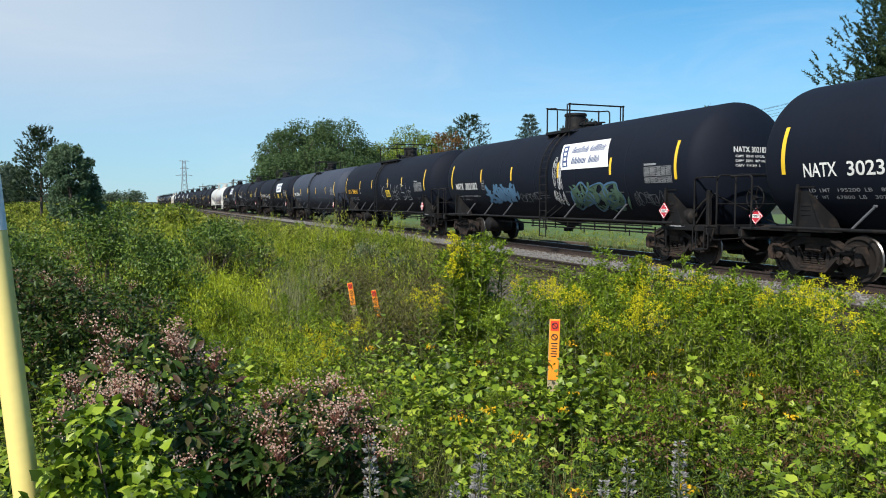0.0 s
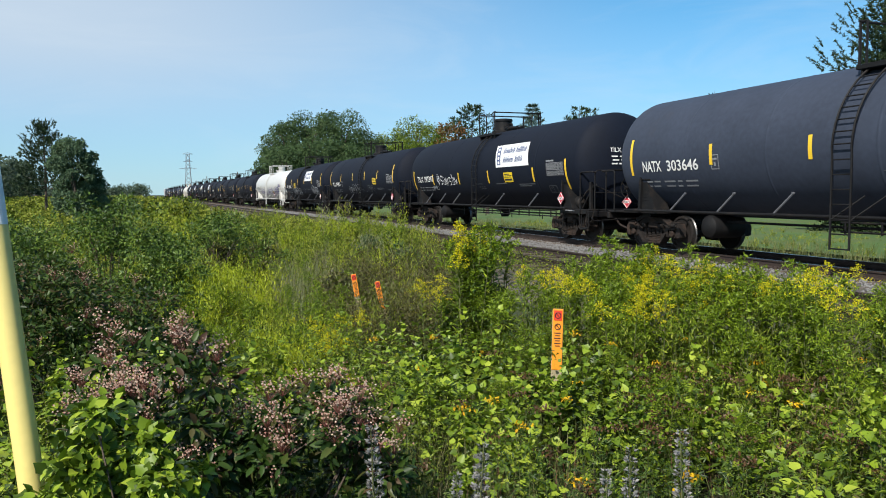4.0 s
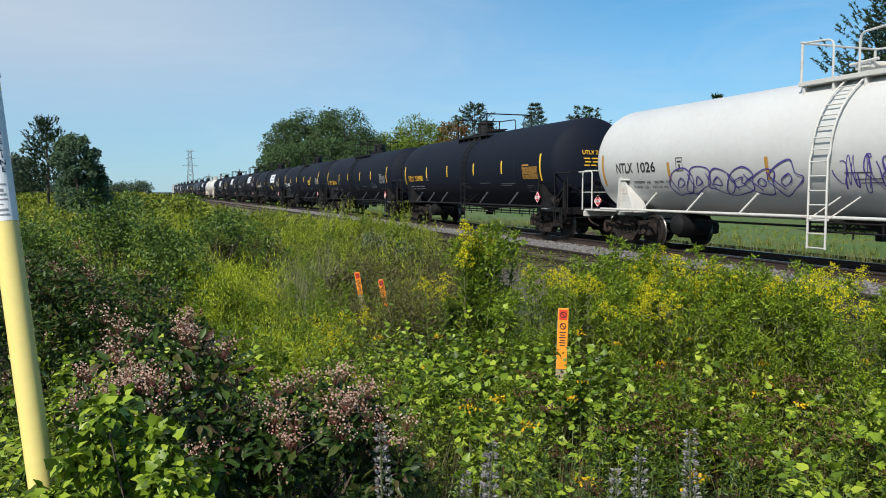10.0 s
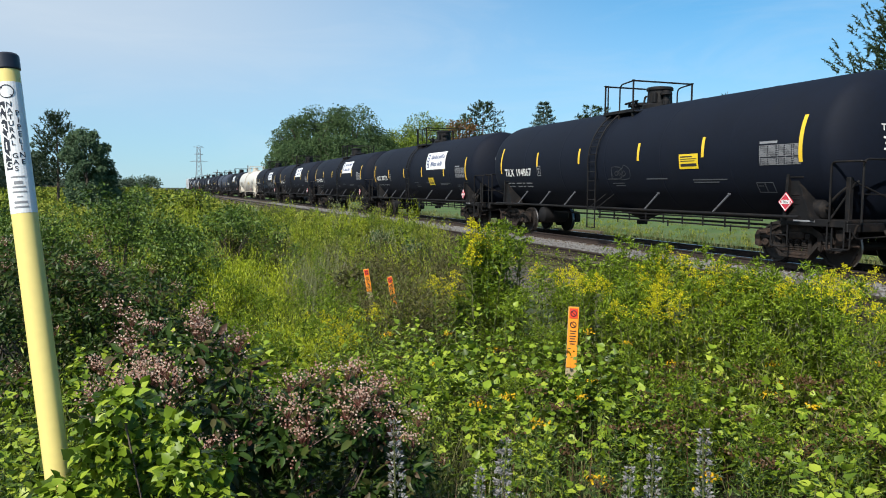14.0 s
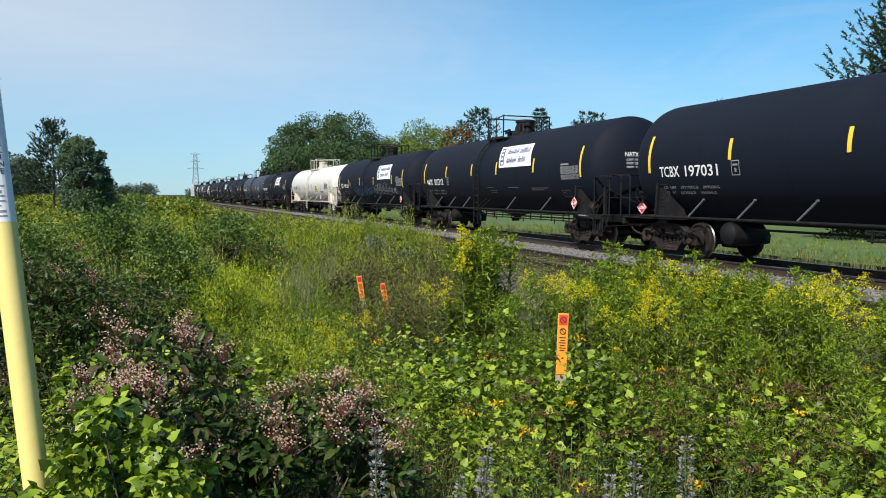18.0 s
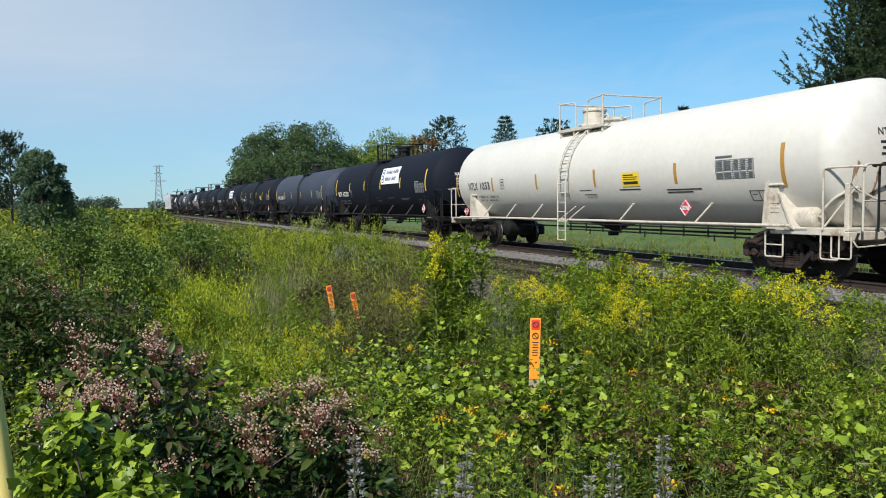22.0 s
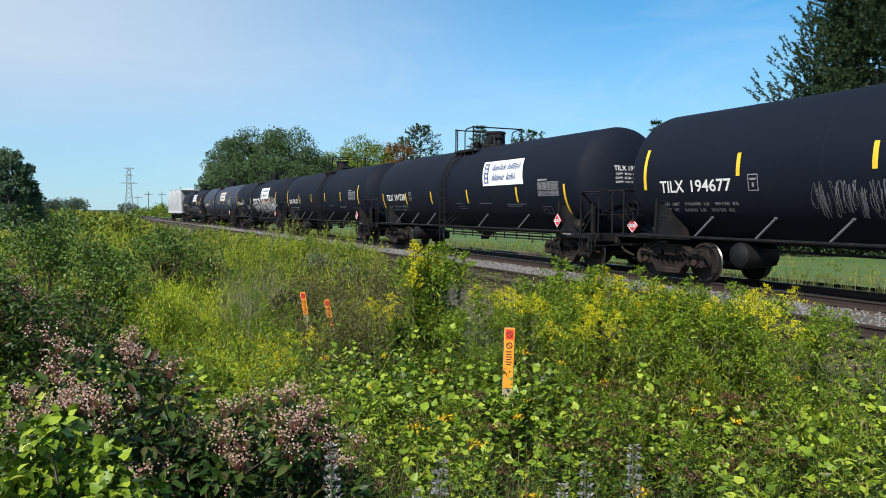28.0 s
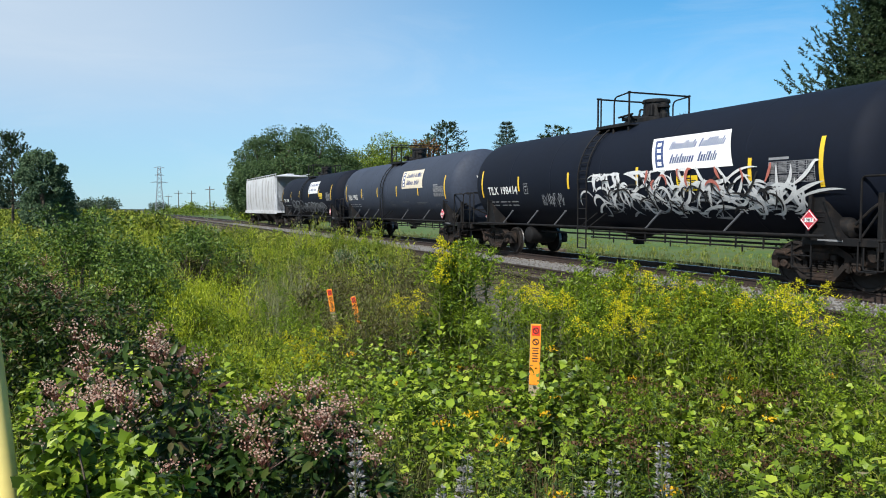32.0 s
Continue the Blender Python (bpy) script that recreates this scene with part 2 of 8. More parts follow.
M = {
    "black": material("tank_black_paint", (0.0019, 0.0046, 0.0128), 0.76, 0, 0.22, 0.9, 9.0, 0.04, (0.0042, 0.0066, 0.0130), 0.62, 0.24),
    "brace_grey": material("worn_brace_paint", (0.075, 0.08, 0.092), 0.6, 0, 0.2, 6, 30, 0.03, (0.05, 0.045, 0.04), 0.6),
    "grey": material("tank_faded_paint", (0.036, 0.045, 0.068), 0.62, 0, 0.2, 0.8, 9.0, 0.04, (0.046, 0.042, 0.045), 0.66, 0.2),
    "white": material("tank_white_paint", (0.52, 0.52, 0.505), 0.42, 0, 0.06, 0.8, 7.0, 0.02, (0.44, 0.35, 0.25), 0.68),
    "cream": material("tank_cream_paint", (0.58, 0.56, 0.515), 0.45, 0, 0.07, 0.8, 7.0, 0.02, (0.52, 0.47, 0.38), 0.68),
    "black_metal": material("black_steel", (0.0082, 0.0080, 0.0088), 0.6, 0.0, 0.3, 6, 40, 0.05, (0.024, 0.019, 0.016), 0.60, 0.22),
    "truck": material("truck_steel", (0.020, 0.0165, 0.0150), 0.8, 0.1, 0.4, 5, 50, 0.2, (0.055, 0.036, 0.027), 0.57, 0.25),
    "white_metal": material("white_steel", (0.52, 0.51, 0.48), 0.5, 0, 0.1, 5, 30, 0.03, (0.36, 0.28, 0.20), 0.64),
    "cream_metal": material("rusty_white_steel", (0.50, 0.46, 0.39), 0.55, 0, 0.15, 5, 30, 0.03, (0.26, 0.18, 0.12), 0.62),
    "yellow_strip": material("yellow_reflective", (0.80, 0.52, 0.03), 0.4, 0, 0.08, 8, 60),
    "stencil": material("white_stencil", (0.72, 0.72, 0.70), 0.6, 0, 0.08, 10, 80),
    "stencil_dim": material("worn_white_stencil", (0.23, 0.235, 0.25), 0.7, 0, 0.2, 10, 80),
    "stencil_yellow": material("yellow_stencil", (0.75, 0.42, 0.02), 0.6, 0, 0.12, 10, 80),
    "stencil_black": material("black_stencil", (0.02, 0.02, 0.022), 0.6, 0, 0.1, 10, 80),
    "sign_white": material("white_vinyl", (0.80, 0.80, 0.79), 0.4, 0, 0.03, 3, 30),
    "sign_tan": material("faded_vinyl", (0.66, 0.58, 0.44), 0.5, 0, 0.08, 3, 30),
    "sign_blue": material("dark_blue_print", (0.035, 0.06, 0.17), 0.5, 0, 0.05, 5, 30),
    "sign_yellow": material("yellow_decal", (0.78, 0.55, 0.02), 0.45, 0, 0.08, 5, 40),
    "red": material("placard_red", (0.55, 0.035, 0.06), 0.45, 0, 0.08, 8, 40),
    "rust_stain": material("rust_stain", (0.26, 0.17, 0.10), 0.8, 0, 0.4, 4, 20),
    "g_white": material("spray_white", (0.62, 0.63, 0.64), 0.7, 0, 0.2, 6, 30),
    "g_pale": material("spray_pale", (0.085, 0.092, 0.105), 0.8, 0, 0.3, 6, 30),
    "g_chalk": material("spray_chalk", (0.27, 0.285, 0.31), 0.75, 0, 0.45, 3, 24),
    "g_worn": material("spray_worn", (0.15, 0.16, 0.175), 0.75, 0, 0.5, 3, 24),
    "g_smoke": material("spray_thin", (0.040, 0.044, 0.052), 0.75, 0, 0.35, 3, 24),
    "g_dark": material("spray_black", (0.012, 0.012, 0.014), 0.7, 0, 0.2, 6, 30),
    "g_blue": material("spray_blue", (0.065, 0.15, 0.26), 0.7, 0, 0.35, 3, 20),
    "g_green": material("spray_green", (0.065, 0.125, 0.085), 0.7, 0, 0.35, 3, 20),
    "g_purple": material("spray_purple", (0.065, 0.045, 0.24), 0.7, 0, 0.2, 6, 20),
    "g_red": material("spray_red", (0.42, 0.13, 0.10), 0.7, 0, 0.2, 6, 20),
    "ballast": material("ballast_stone", (0.082, 0.073, 0.065), 0.9, 0, 0.45, 3, 28, 0.6, (0.14, 0.11, 0.09), 0.56),
    "stone": material("grey_stone", (0.18, 0.175, 0.17), 0.9, 0, 0.4, 9, 60, 0.3),
    "tie": material("weathered_tie", (0.085, 0.062, 0.046), 0.9, 0, 0.35, 4, 40, 0.4),
    "rail": material("rusty_rail", (0.045, 0.031, 0.026), 0.7, 0.3, 0.3, 6, 50, 0.1),
    "rail_top": material("polished_rail", (0.45, 0.44, 0.43), 0.28, 1.0, 0.1, 3, 30),
    "soil": material("field_soil", (0.020, 0.018, 0.010), 0.95, 0, 0.5, 0.7, 12, 0.3, (0.035, 0.05, 0.014), 0.5),
    "lawn": material("mown_grass", (0.056, 0.108, 0.018), 0.95, 0, 0.5, 0.35, 14, 0.4, (0.085, 0.112, 0.03), 0.54),
    "bark": material("bark", (0.10, 0.075, 0.055), 0.95, 0, 0.35, 6, 40, 0.5),
    "stem": material("green_stem", (0.10, 0.11, 0.035), 0.8, 0, 0.3, 6, 40),
    "dry_stem": material("dry_stem", (0.21, 0.155, 0.09), 0.9, 0, 0.3, 6, 40),
    "pole_yellow": material("yellow_plastic", (0.82, 0.66, 0.22), 0.38, 0, 0.05, 2.0, 30, 0.01, (0.70, 0.55, 0.20), 0.66),
    "cap_black": material("black_plastic", (0.018, 0.02, 0.03), 0.4, 0, 0.1, 8, 30),
    "orange": material("orange_plastic", (0.92, 0.30, 0.02), 0.5, 0, 0.06, 9, 40),
    "orange_red": material("red_label", (0.70, 0.05, 0.02), 0.5, 0, 0.06, 9, 40),
    "lath": material("bare_lath", (0.36, 0.30, 0.18), 0.8, 0, 0.2, 9, 40),
    "galv": material("galvanised_steel", (0.26, 0.28, 0.31), 0.6, 0.4, 0.1, 2, 10),
    "wood_pole": material("creosote_pole", (0.09, 0.07, 0.055), 0.9, 0, 0.2, 4, 30),
    "wire": material("dark_wire", (0.05, 0.05, 0.055), 0.6, 0.3, 0.1, 2, 10),
    "hopper": material("hopper_grey_paint", (0.50, 0.51, 0.53), 0.55, 0, 0.12, 0.8, 7, 0.02, (0.30, 0.27, 0.24), 0.62),
    "bush_leaf": leaf_material("bush_leaf", [(0.03406, 0.05716, 0.0054), (0.1021, 0.1531, 0.01143), (0.1971, 0.2662, 0.0216), (0.279, 0.3321, 0.0324)], 0.20),
    "bract": leaf_material("reddish_stalk", [(0.13, 0.04, 0.03), (0.20, 0.08, 0.06), (0.11, 0.06, 0.04)], 0.2),
    "strip_worn": material("worn_orange_strip", (0.42, 0.22, 0.04), 0.5, 0, 0.15, 8, 60),
    "weed_leaf": leaf_material("weed_leaf", [(0.02386, 0.0401, 0.00429), (0.07594, 0.121, 0.008691), (0.1478, 0.2128, 0.01534), (0.2386, 0.3046, 0.02453)], 0.12),
    "tansy_leaf": leaf_material("tansy_leaf", [(0.016, 0.034, 0.006), (0.036, 0.066, 0.011), (0.066, 0.108, 0.018), (0.11, 0.16, 0.028)], 0.12),
    "vine_leaf": leaf_material("vine_leaf", [(0.0406, 0.0724, 0.005258), (0.1113, 0.177, 0.01166), (0.2109, 0.2989, 0.02131), (0.3212, 0.3858, 0.0389)], 0.15),
    "shrub_leaf": leaf_material("shrub_leaf", [(0.020, 0.040, 0.008), (0.032, 0.064, 0.011), (0.050, 0.092, 0.016), (0.075, 0.115, 0.022), (0.13, 0.085, 0.045)], 0.28),
    "ditch_leaf": leaf_material("ditch_bush_leaf", [(0.03407, 0.06635, 0.01095), (0.06587, 0.1199, 0.01769), (0.1193, 0.1905, 0.02864), (0.1817, 0.2569, 0.04044)], 0.2),
    "dogwood_leaf": leaf_material("dogwood_leaf", [(0.014, 0.032, 0.006), (0.026, 0.056, 0.010), (0.042, 0.082, 0.014), (0.062, 0.100, 0.018), (0.085, 0.040, 0.028)], 0.22, 0.42),
    "far_leaf": leaf_material("field_leaf", [(0.05623, 0.08004, 0.00855), (0.1452, 0.1877, 0.01615), (0.2473, 0.2916, 0.0304), (0.3309, 0.333, 0.05225)], 0.22, 0.6, 0.25),
    "bright_leaf": leaf_material("bright_weed_leaf", [(0.211, 0.276, 0.012), (0.323, 0.39, 0.018), (0.447, 0.483, 0.03)], 0.25),
    "olive_leaf": leaf_material("olive_weed_leaf", [(0.0399, 0.0414, 0.012), (0.0735, 0.0713, 0.02), (0.121, 0.101, 0.038), (0.137, 0.149, 0.035)], 0.18),
    "field_tree_leaf": leaf_material("field_tree_leaf", [(0.0643, 0.109, 0.0605), (0.0936, 0.152, 0.0756), (0.135, 0.2, 0.0974)], 0.28, 0.6, 0.3),
    "pale_grass": leaf_material("pale_grass", [(0.16, 0.19, 0.08), (0.24, 0.26, 0.13), (0.33, 0.32, 0.20)], 0.3, 0.6),
    # far trees: the pale blue haze of the air is mixed into this colour
    "haze_leaf": leaf_material("hazy_distant_leaf", [(0.060, 0.090, 0.055), (0.080, 0.112, 0.070), (0.10, 0.135, 0.085)], 0.3, 0.7, 0.1),
    "gold": leaf_material("goldenrod_bloom", [(0.46, 0.46, 0.012), (0.66, 0.58, 0.014), (0.80, 0.68, 0.02)], 0.35, 0.7),
    "tansy": leaf_material("tansy_bloom", [(0.55, 0.30, 0.01), (0.66, 0.42, 0.01)], 0.2, 0.7),
    "gold_leaf": leaf_material("goldenrod_leaf", [(0.04864, 0.08448, 0.0057), (0.138, 0.209, 0.0121), (0.2702, 0.3608, 0.0228)], 0.24),
    "berry": leaf_material("berry_cluster", [(0.52, 0.40, 0.30), (0.34, 0.14, 0.10), (0.64, 0.53, 0.43)], 0.15),
    "sage": leaf_material("grey_bloom", [(0.21, 0.205, 0.195), (0.31, 0.30, 0.29), (0.12, 0.115, 0.095)], 0.2),
    "brown_head": leaf_material("dry_flower_head", [(0.055, 0.028, 0.010), (0.085, 0.045, 0.018), (0.12, 0.07, 0.03)], 0.1),
    "grass": leaf_material("tall_grass", [(0.10, 0.14, 0.03), (0.17, 0.19, 0.06), (0.27, 0.25, 0.11)], 0.35),
    "tree_leaf": leaf_material("tree_leaf", [(0.04206, 0.0792, 0.02878), (0.0653, 0.1118, 0.03925), (0.1003, 0.1558, 0.05227)], 0.28, 0.6, 0.2),
    "pine_leaf": leaf_material("pine_needles", [(0.0136, 0.0289, 0.0119), (0.0289, 0.0527, 0.0204), (0.0527, 0.0833, 0.0323)], 0.15, 0.7, 0.3),
    "spruce_leaf": leaf_material("spruce_needles", [(0.06, 0.10, 0.085), (0.09, 0.14, 0.12), (0.13, 0.185, 0.155)], 0.15, 0.7, 0.3),
    "rust_leaf": leaf_material("rust_leaf", [(0.16, 0.06, 0.02), (0.20, 0.09, 0.03), (0.10, 0.09, 0.03)], 0.25, 0.7, 0.3),
}


# ---- mesh tools ----
class Build:
    """Gathers vertices and faces of one part."""

    def __init__(self):
        self.v, self.f = [], []

    def add(self, vs, fs):
        o = len(self.v)
        self.v += [tuple(p) for p in vs]
        self.f += [tuple(i + o for i in q) for q in fs]
        return self

    def box(self, c, size, bev=0.008, turn=None):
        x, y, z = (s / 2 for s in size)
        b = min(bev, x * 0.9, y * 0.9, z * 0.9)
        vs = []
        for sx in (-1, 1):
            for sy in (-1, 1):
                for sz in (-1, 1):
                    vs += [(sx * (x - b), sy * (y - b), sz * z), (sx * (x - b), sy * y, sz * (z - b)), (sx * x, sy * (y - b), sz * (z - b))]
        bm = bmesh.new()
        for p in vs:
            bm.verts.new(p)
        bmesh.ops.convex_hull(bm, input=bm.verts)
        bmesh.ops.dissolve_limit(bm, angle_limit=0.01, verts=bm.verts, edges=bm.edges)
        bm.verts.index_update()
        pts = [v.co.copy() for v in bm.verts]
        fs = [[v.index for v in f.verts] for f in bm.faces]
        bm.free()
        c = Vector(c)
        return self.add([(turn @ p if turn else p) + c for p in pts], fs)

    def tube(self, pts, r, n=8):
        pts = [Vector(p) for p in pts]
        vs, fs = [], []
        side = None
        for i, p in enumerate(pts):
            d = (pts[min(i + 1, len(pts) - 1)] - pts[max(i - 1, 0)]).normalized()
            if side is None:
                side = d.cross(Vector((0, 0, 1)) if abs(d.z) < 0.9 else Vector((1, 0, 0))).normalized()
            side = (side - d * side.dot(d)).normalized()
            o = d.cross(side)
            rr = r[i] if isinstance(r, (list, tuple)) else r
            vs += [p + (side * math.cos(6.28318 * k / n) + o * math.sin(6.28318 * k / n)) * rr for k in range(n)]
        for i in range(len(pts) - 1):
            for k in range(n):
                a, b = i * n + k, i * n + (k + 1) % n
                fs.append((a, b, b + n, a + n))
        fs.append(tuple(range(n))[::-1])
        fs.append(tuple((len(pts) - 1) * n + k for k in range(n)))
        return self.add(vs, fs)

    def lathe(self, prof, axis="z", at=(0, 0, 0), n=24):
        """prof: (radius, height) pairs, turned round an axis through at."""
        at = Vector(at)
        vs, fs = [], []
        for r, h in prof:
            for k in range(n):
                a = 6.2831853 * k / n
                c, s = r * math.cos(a), r * math.sin(a)
                p = {"z": (c, s, h), "x": (h, c, s), "y": (s, h, c)}[axis]
                vs.append(Vector(p) + at)
        for i in range(len(prof) - 1):
            for k in range(n):
                a, b = i * n + k, i * n + (k + 1) % n
                fs.append((a, b, b + n, a + n))
        if prof[0][0] > 0:
            fs.append(tuple(range(n))[::-1])
        if prof[-1][0] > 0:
            fs.append(tuple((len(prof) - 1) * n + k for k in range(n)))
        return self.add(vs, fs)

    def plate(self, poly, y0, y1):
        """A polygon in x, z made thick from y0 to y1."""
        n = len(poly)
        vs = [(x, y0, z) for x, z in poly] + [(x, y1, z) for x, z in poly]
        fs = [tuple(range(n)), tuple(range(2 * n - 1, n - 1, -1))]
        fs += [(i, i + n, (i + 1) % n + n, (i + 1) % n) for i in range(n)]
        return self.add(vs, fs)

    def mesh(self, name, mat, smooth=35):
        me = bpy.data.meshes.new(name)
        me.from_pydata(self.v, [], self.f)
        bm = bmesh.new()
        bm.from_mesh(me)
        bmesh.ops.remove_doubles(bm, verts=bm.verts, dist=0.00005)
        bmesh.ops.recalc_face_normals(bm, faces=bm.faces)
        bm.to_mesh(me)
        bm.free()
        me.materials.append(mat)
        if smooth:
            me.polygons.foreach_set("use_smooth", [True] * len(me.polygons))
            me.set_sharp_from_angle(angle=radians(smooth))
        me.update()
        return me


def child(name, me, parent, m=None, label=""):
    """One mesh object as a part under a thing or a part."""
    ob = new(name, me)
    ob.parent = parent
    if m is not None:
        ob.matrix_basis = m
    if label:
        ob["label"] = label
    return ob


def tri_mesh(name, verts, tris, mat, smooth=False):
    """A mesh from arrays of points and triangles."""
    verts = np.asarray(verts, dtype=np.float32).reshape(-1, 3)
    tris = np.asarray(tris, dtype=np.int32).reshape(-1, 3)
    me = bpy.data.meshes.new(name)
    me.vertices.add(len(verts))
    me.vertices.foreach_set("co", verts.ravel())
    me.loops.add(len(tris) * 3)
    me.loops.foreach_set("vertex_index", tris.ravel())
    me.polygons.add(len(tris))
    me.polygons.foreach_set("loop_start", np.arange(0, len(tris) * 3, 3, dtype=np.int32))
    if smooth:
        me.polygons.foreach_set("use_smooth", np.ones(len(tris), dtype=bool))
    me.materials.append(mat)
    me.update(calc_edges=True)
    return me


# ---- the line of the tracks ----
TRACK_TURN, TRACK_SIDE, BEND = radians(19.737), 13.29, -0.000498
TN = np.array([math.cos(TRACK_TURN), math.sin(TRACK_TURN)])
TU = np.array([-math.sin(TRACK_TURN), math.cos(TRACK_TURN)])


BEND_END = 75.0


def sideways(s):
    """The curve's drift from the straight at s metres: a wide bend, then straight again."""
    c = np.minimum(s, BEND_END)
    return 0.5 * BEND * c * c + BEND * BEND_END * np.maximum(s - BEND_END, 0)


def on_track(s, off=0.0):
    """Place on the plan at s metres along the main track, off metres to its far side."""
    d = TN * (BEND * min(s, BEND_END)) + TU
    d = d / np.linalg.norm(d)
    side = np.array([d[1], -d[0]])
    return TN * (TRACK_SIDE + sideways(s)) + TU * s + side * off


def track_coords(x, y):
    """s and off of places on the plan (arrays)."""
    s = x * TU[0] + y * TU[1]
    off = x * TN[0] + y * TN[1] - (TRACK_SIDE + sideways(s))
    return s, off


# ---- ground ----
def smooth01(a):
    a = np.clip(a, 0, 1)
    return a * a * (3 - 2 * a)


def ground_z(x, y):
    """Height of the soil: verge at the camera, ditch, field, railway bank, far lawn."""
    x, y = np.asarray(x, float), np.asarray(y, float)
    s, off = track_coords(x, y)
    field = -0.62 - 0.45 * np.exp(-(((x + 3.5) / 4.0) ** 2 + ((y - 11) / 7.0) ** 2))
    r = np.hypot(x, y)
    field = field + 0.62 * (1 - smooth01((r - 1.2) / 2.6))
    field = field + 0.05 * np.sin(x * 0.9 + 1) * np.cos(y * 0.7)
    field = field + 1.3 * smooth01((y - 55) / 120) * smooth01((-x - 28) / 40)
    bed = -0.52
    a = smooth01((off + 9.5) / 2.6)
    z = field * (1 - a) + bed * a
    b = smooth01((off - 2.2) / 5)
    return z * (1 - b) + (-0.62 + 0.22 * smooth01((off - 8) / 22)) * b


def spread(n, near, far):
    t = np.linspace(-1, 1, n)
    return near * np.sinh(t * math.asinh(far / near))


def grid_mesh(name, xs, ys, zf, mat):
    X, Y = np.meshgrid(xs, ys)
    Z = zf(X, Y)
    nx, ny = len(xs), len(ys)
    idx = np.arange(nx * ny).reshape(ny, nx)
    a, b, c, d = idx[:-1, :-1].ravel(), idx[:-1, 1:].ravel(), idx[1:, 1:].ravel(), idx[1:, :-1].ravel()
    tris = np.vstack([np.stack([a, b, c], 1), np.stack([a, c, d], 1)])
    return tri_mesh(name, np.stack([X, Y, Z], -1).reshape(-1, 3), tris, mat, True)


ground = new("ground", grid_mesh("ground", spread(190, 14, 2600), spread(190, 14, 2600), ground_z, M["soil"]))
tagged(ground, "dark soil and rough grass of a weedy field", "ground", kind="structure")


def strip_mesh(name, s_list, section, mat, smooth=False):
    """A cross-section of (off, z) swept along the main track."""
    vs, fs = [], []
    n = len(section)
    for s in s_list:
        for off, z in section:
            p = on_track(s, off)
            vs.append((p[0], p[1], z))
    for i in range(len(s_list) - 1):
        for k in range(n - 1):
            a = i * n + k
            fs.append((a, a + 1, a + n + 1, a + n))
    me = bpy.data.meshes.new(name)
    me.from_pydata(vs, [], fs)
    me.materials.append(mat)
    if smooth:
        me.polygons.foreach_set("use_smooth", [True] * len(me.polygons))
    me.update()
    return me


S_LINE = list(np.concatenate([np.arange(-60, 80, 2.0), np.arange(80, 620, 8.0)]))
lawn = new("far_lawn", strip_mesh("far_lawn", S_LINE, [(6.5, -0.50), (9, -0.46), (14, -0.40), (22, -0.32), (40, -0.24), (70, -0.2)], M["lawn"], True))
tagged(lawn, "mown green grass beyond the railway line", "lawn", kind="structure")
bed = new("ballast_bed", strip_mesh("ballast_bed", S_LINE, [(-7.4, -0.62), (-6.0, -0.27), (-5.0, -0.22), (-3.2, -0.215), (-2.5, -0.25), (-1.6, -0.19), (0, -0.2), (1.6, -0.19), (2.9, -0.60)], M["ballast"]))
tagged(bed, "grey crushed stone ballast under two tracks", "ballast", kind="structure")

# loose stones on the bed
rng = np.random.default_rng(7)


def stone_cloud(name, n, s0, s1, o0, o1, size, mat):
    s = rng.uniform(s0, s1, n)
    o = rng.uniform(o0, o1, n)
    base = np.array([on_track(a, b) for a, b in zip(s, o)])
    z = np.interp(o, [-7.4, -6.0, -5.0, -3.2, -2.5, -1.6, 1.6, 2.9], [-0.62, -0.27, -0.22, -0.215, -0.25, -0.19, -0.19, -0.6])
    octa = np.array([(1, 0, 0), (-1, 0, 0), (0, 1, 0), (0, -1, 0), (0, 0, 1), (0, 0, -1)], float)
    tr = np.array([(0, 2, 4), (2, 1, 4), (1, 3, 4), (3, 0, 4), (2, 0, 5), (1, 2, 5), (3, 1, 5), (0, 3, 5)])
    sc = rng.uniform(0.5, 1.0, (n, 1, 1)) * size * rng.uniform(0.6, 1.2, (n, 1, 3))
    q = rng.normal(size=(n, 3, 3))
    q, _ = np.linalg.qr(q)
    v = np.einsum("nij,kj->nki", q, octa) * sc + np.concatenate([base, z[:, None] + size * 0.25], 1)[:, None, :]
    t = tr[None] + (np.arange(n) * 6)[:, None, None]
    return new(name, tri_mesh(name, v, t, mat))


tagged(stone_cloud("loose_ballast", 11000, -8, 34, -3.4, -0.9, 0.045, M["stone"]), "loose grey crushed stone between the tracks", "gravel", kind="stuff")
tagged(stone_cloud("loose_ballast", 3500, 34, 90, -3.4, -0.9, 0.07, M["stone"]), "loose grey crushed stone between the tracks", "gravel", kind="stuff")

RAIL_SECTION = [(-0.07, -0.17), (-0.07, -0.155), (-0.012, -0.13), (-0.012, -0.045), (-0.036, -0.035), (-0.036, -0.004), (-0.03, -0.001),
                (0.03, -0.001), (0.036, -0.004), (0.036, -0.035), (0.012, -0.045), (0.012, -0.13), (0.07, -0.155), (0.07, -0.17)]
tie_b = Build().box((0, 0, 0), (0.22, 2.55, 0.16), 0.012)
TIE = tie_b.mesh("tie", M["tie"])
plate_b = Build().box((0, 0, 0), (0.19, 0.34, 0.02), 0.004)
for sx in (-1, 1):
    for sy in (-1, 1):
        plate_b.box((0.06 * sx, 0.11 * sy, 0.03), (0.025, 0.025, 0.05), 0.004)
TIE_PLATE = plate_b.mesh("tie_plate", M["rail"])


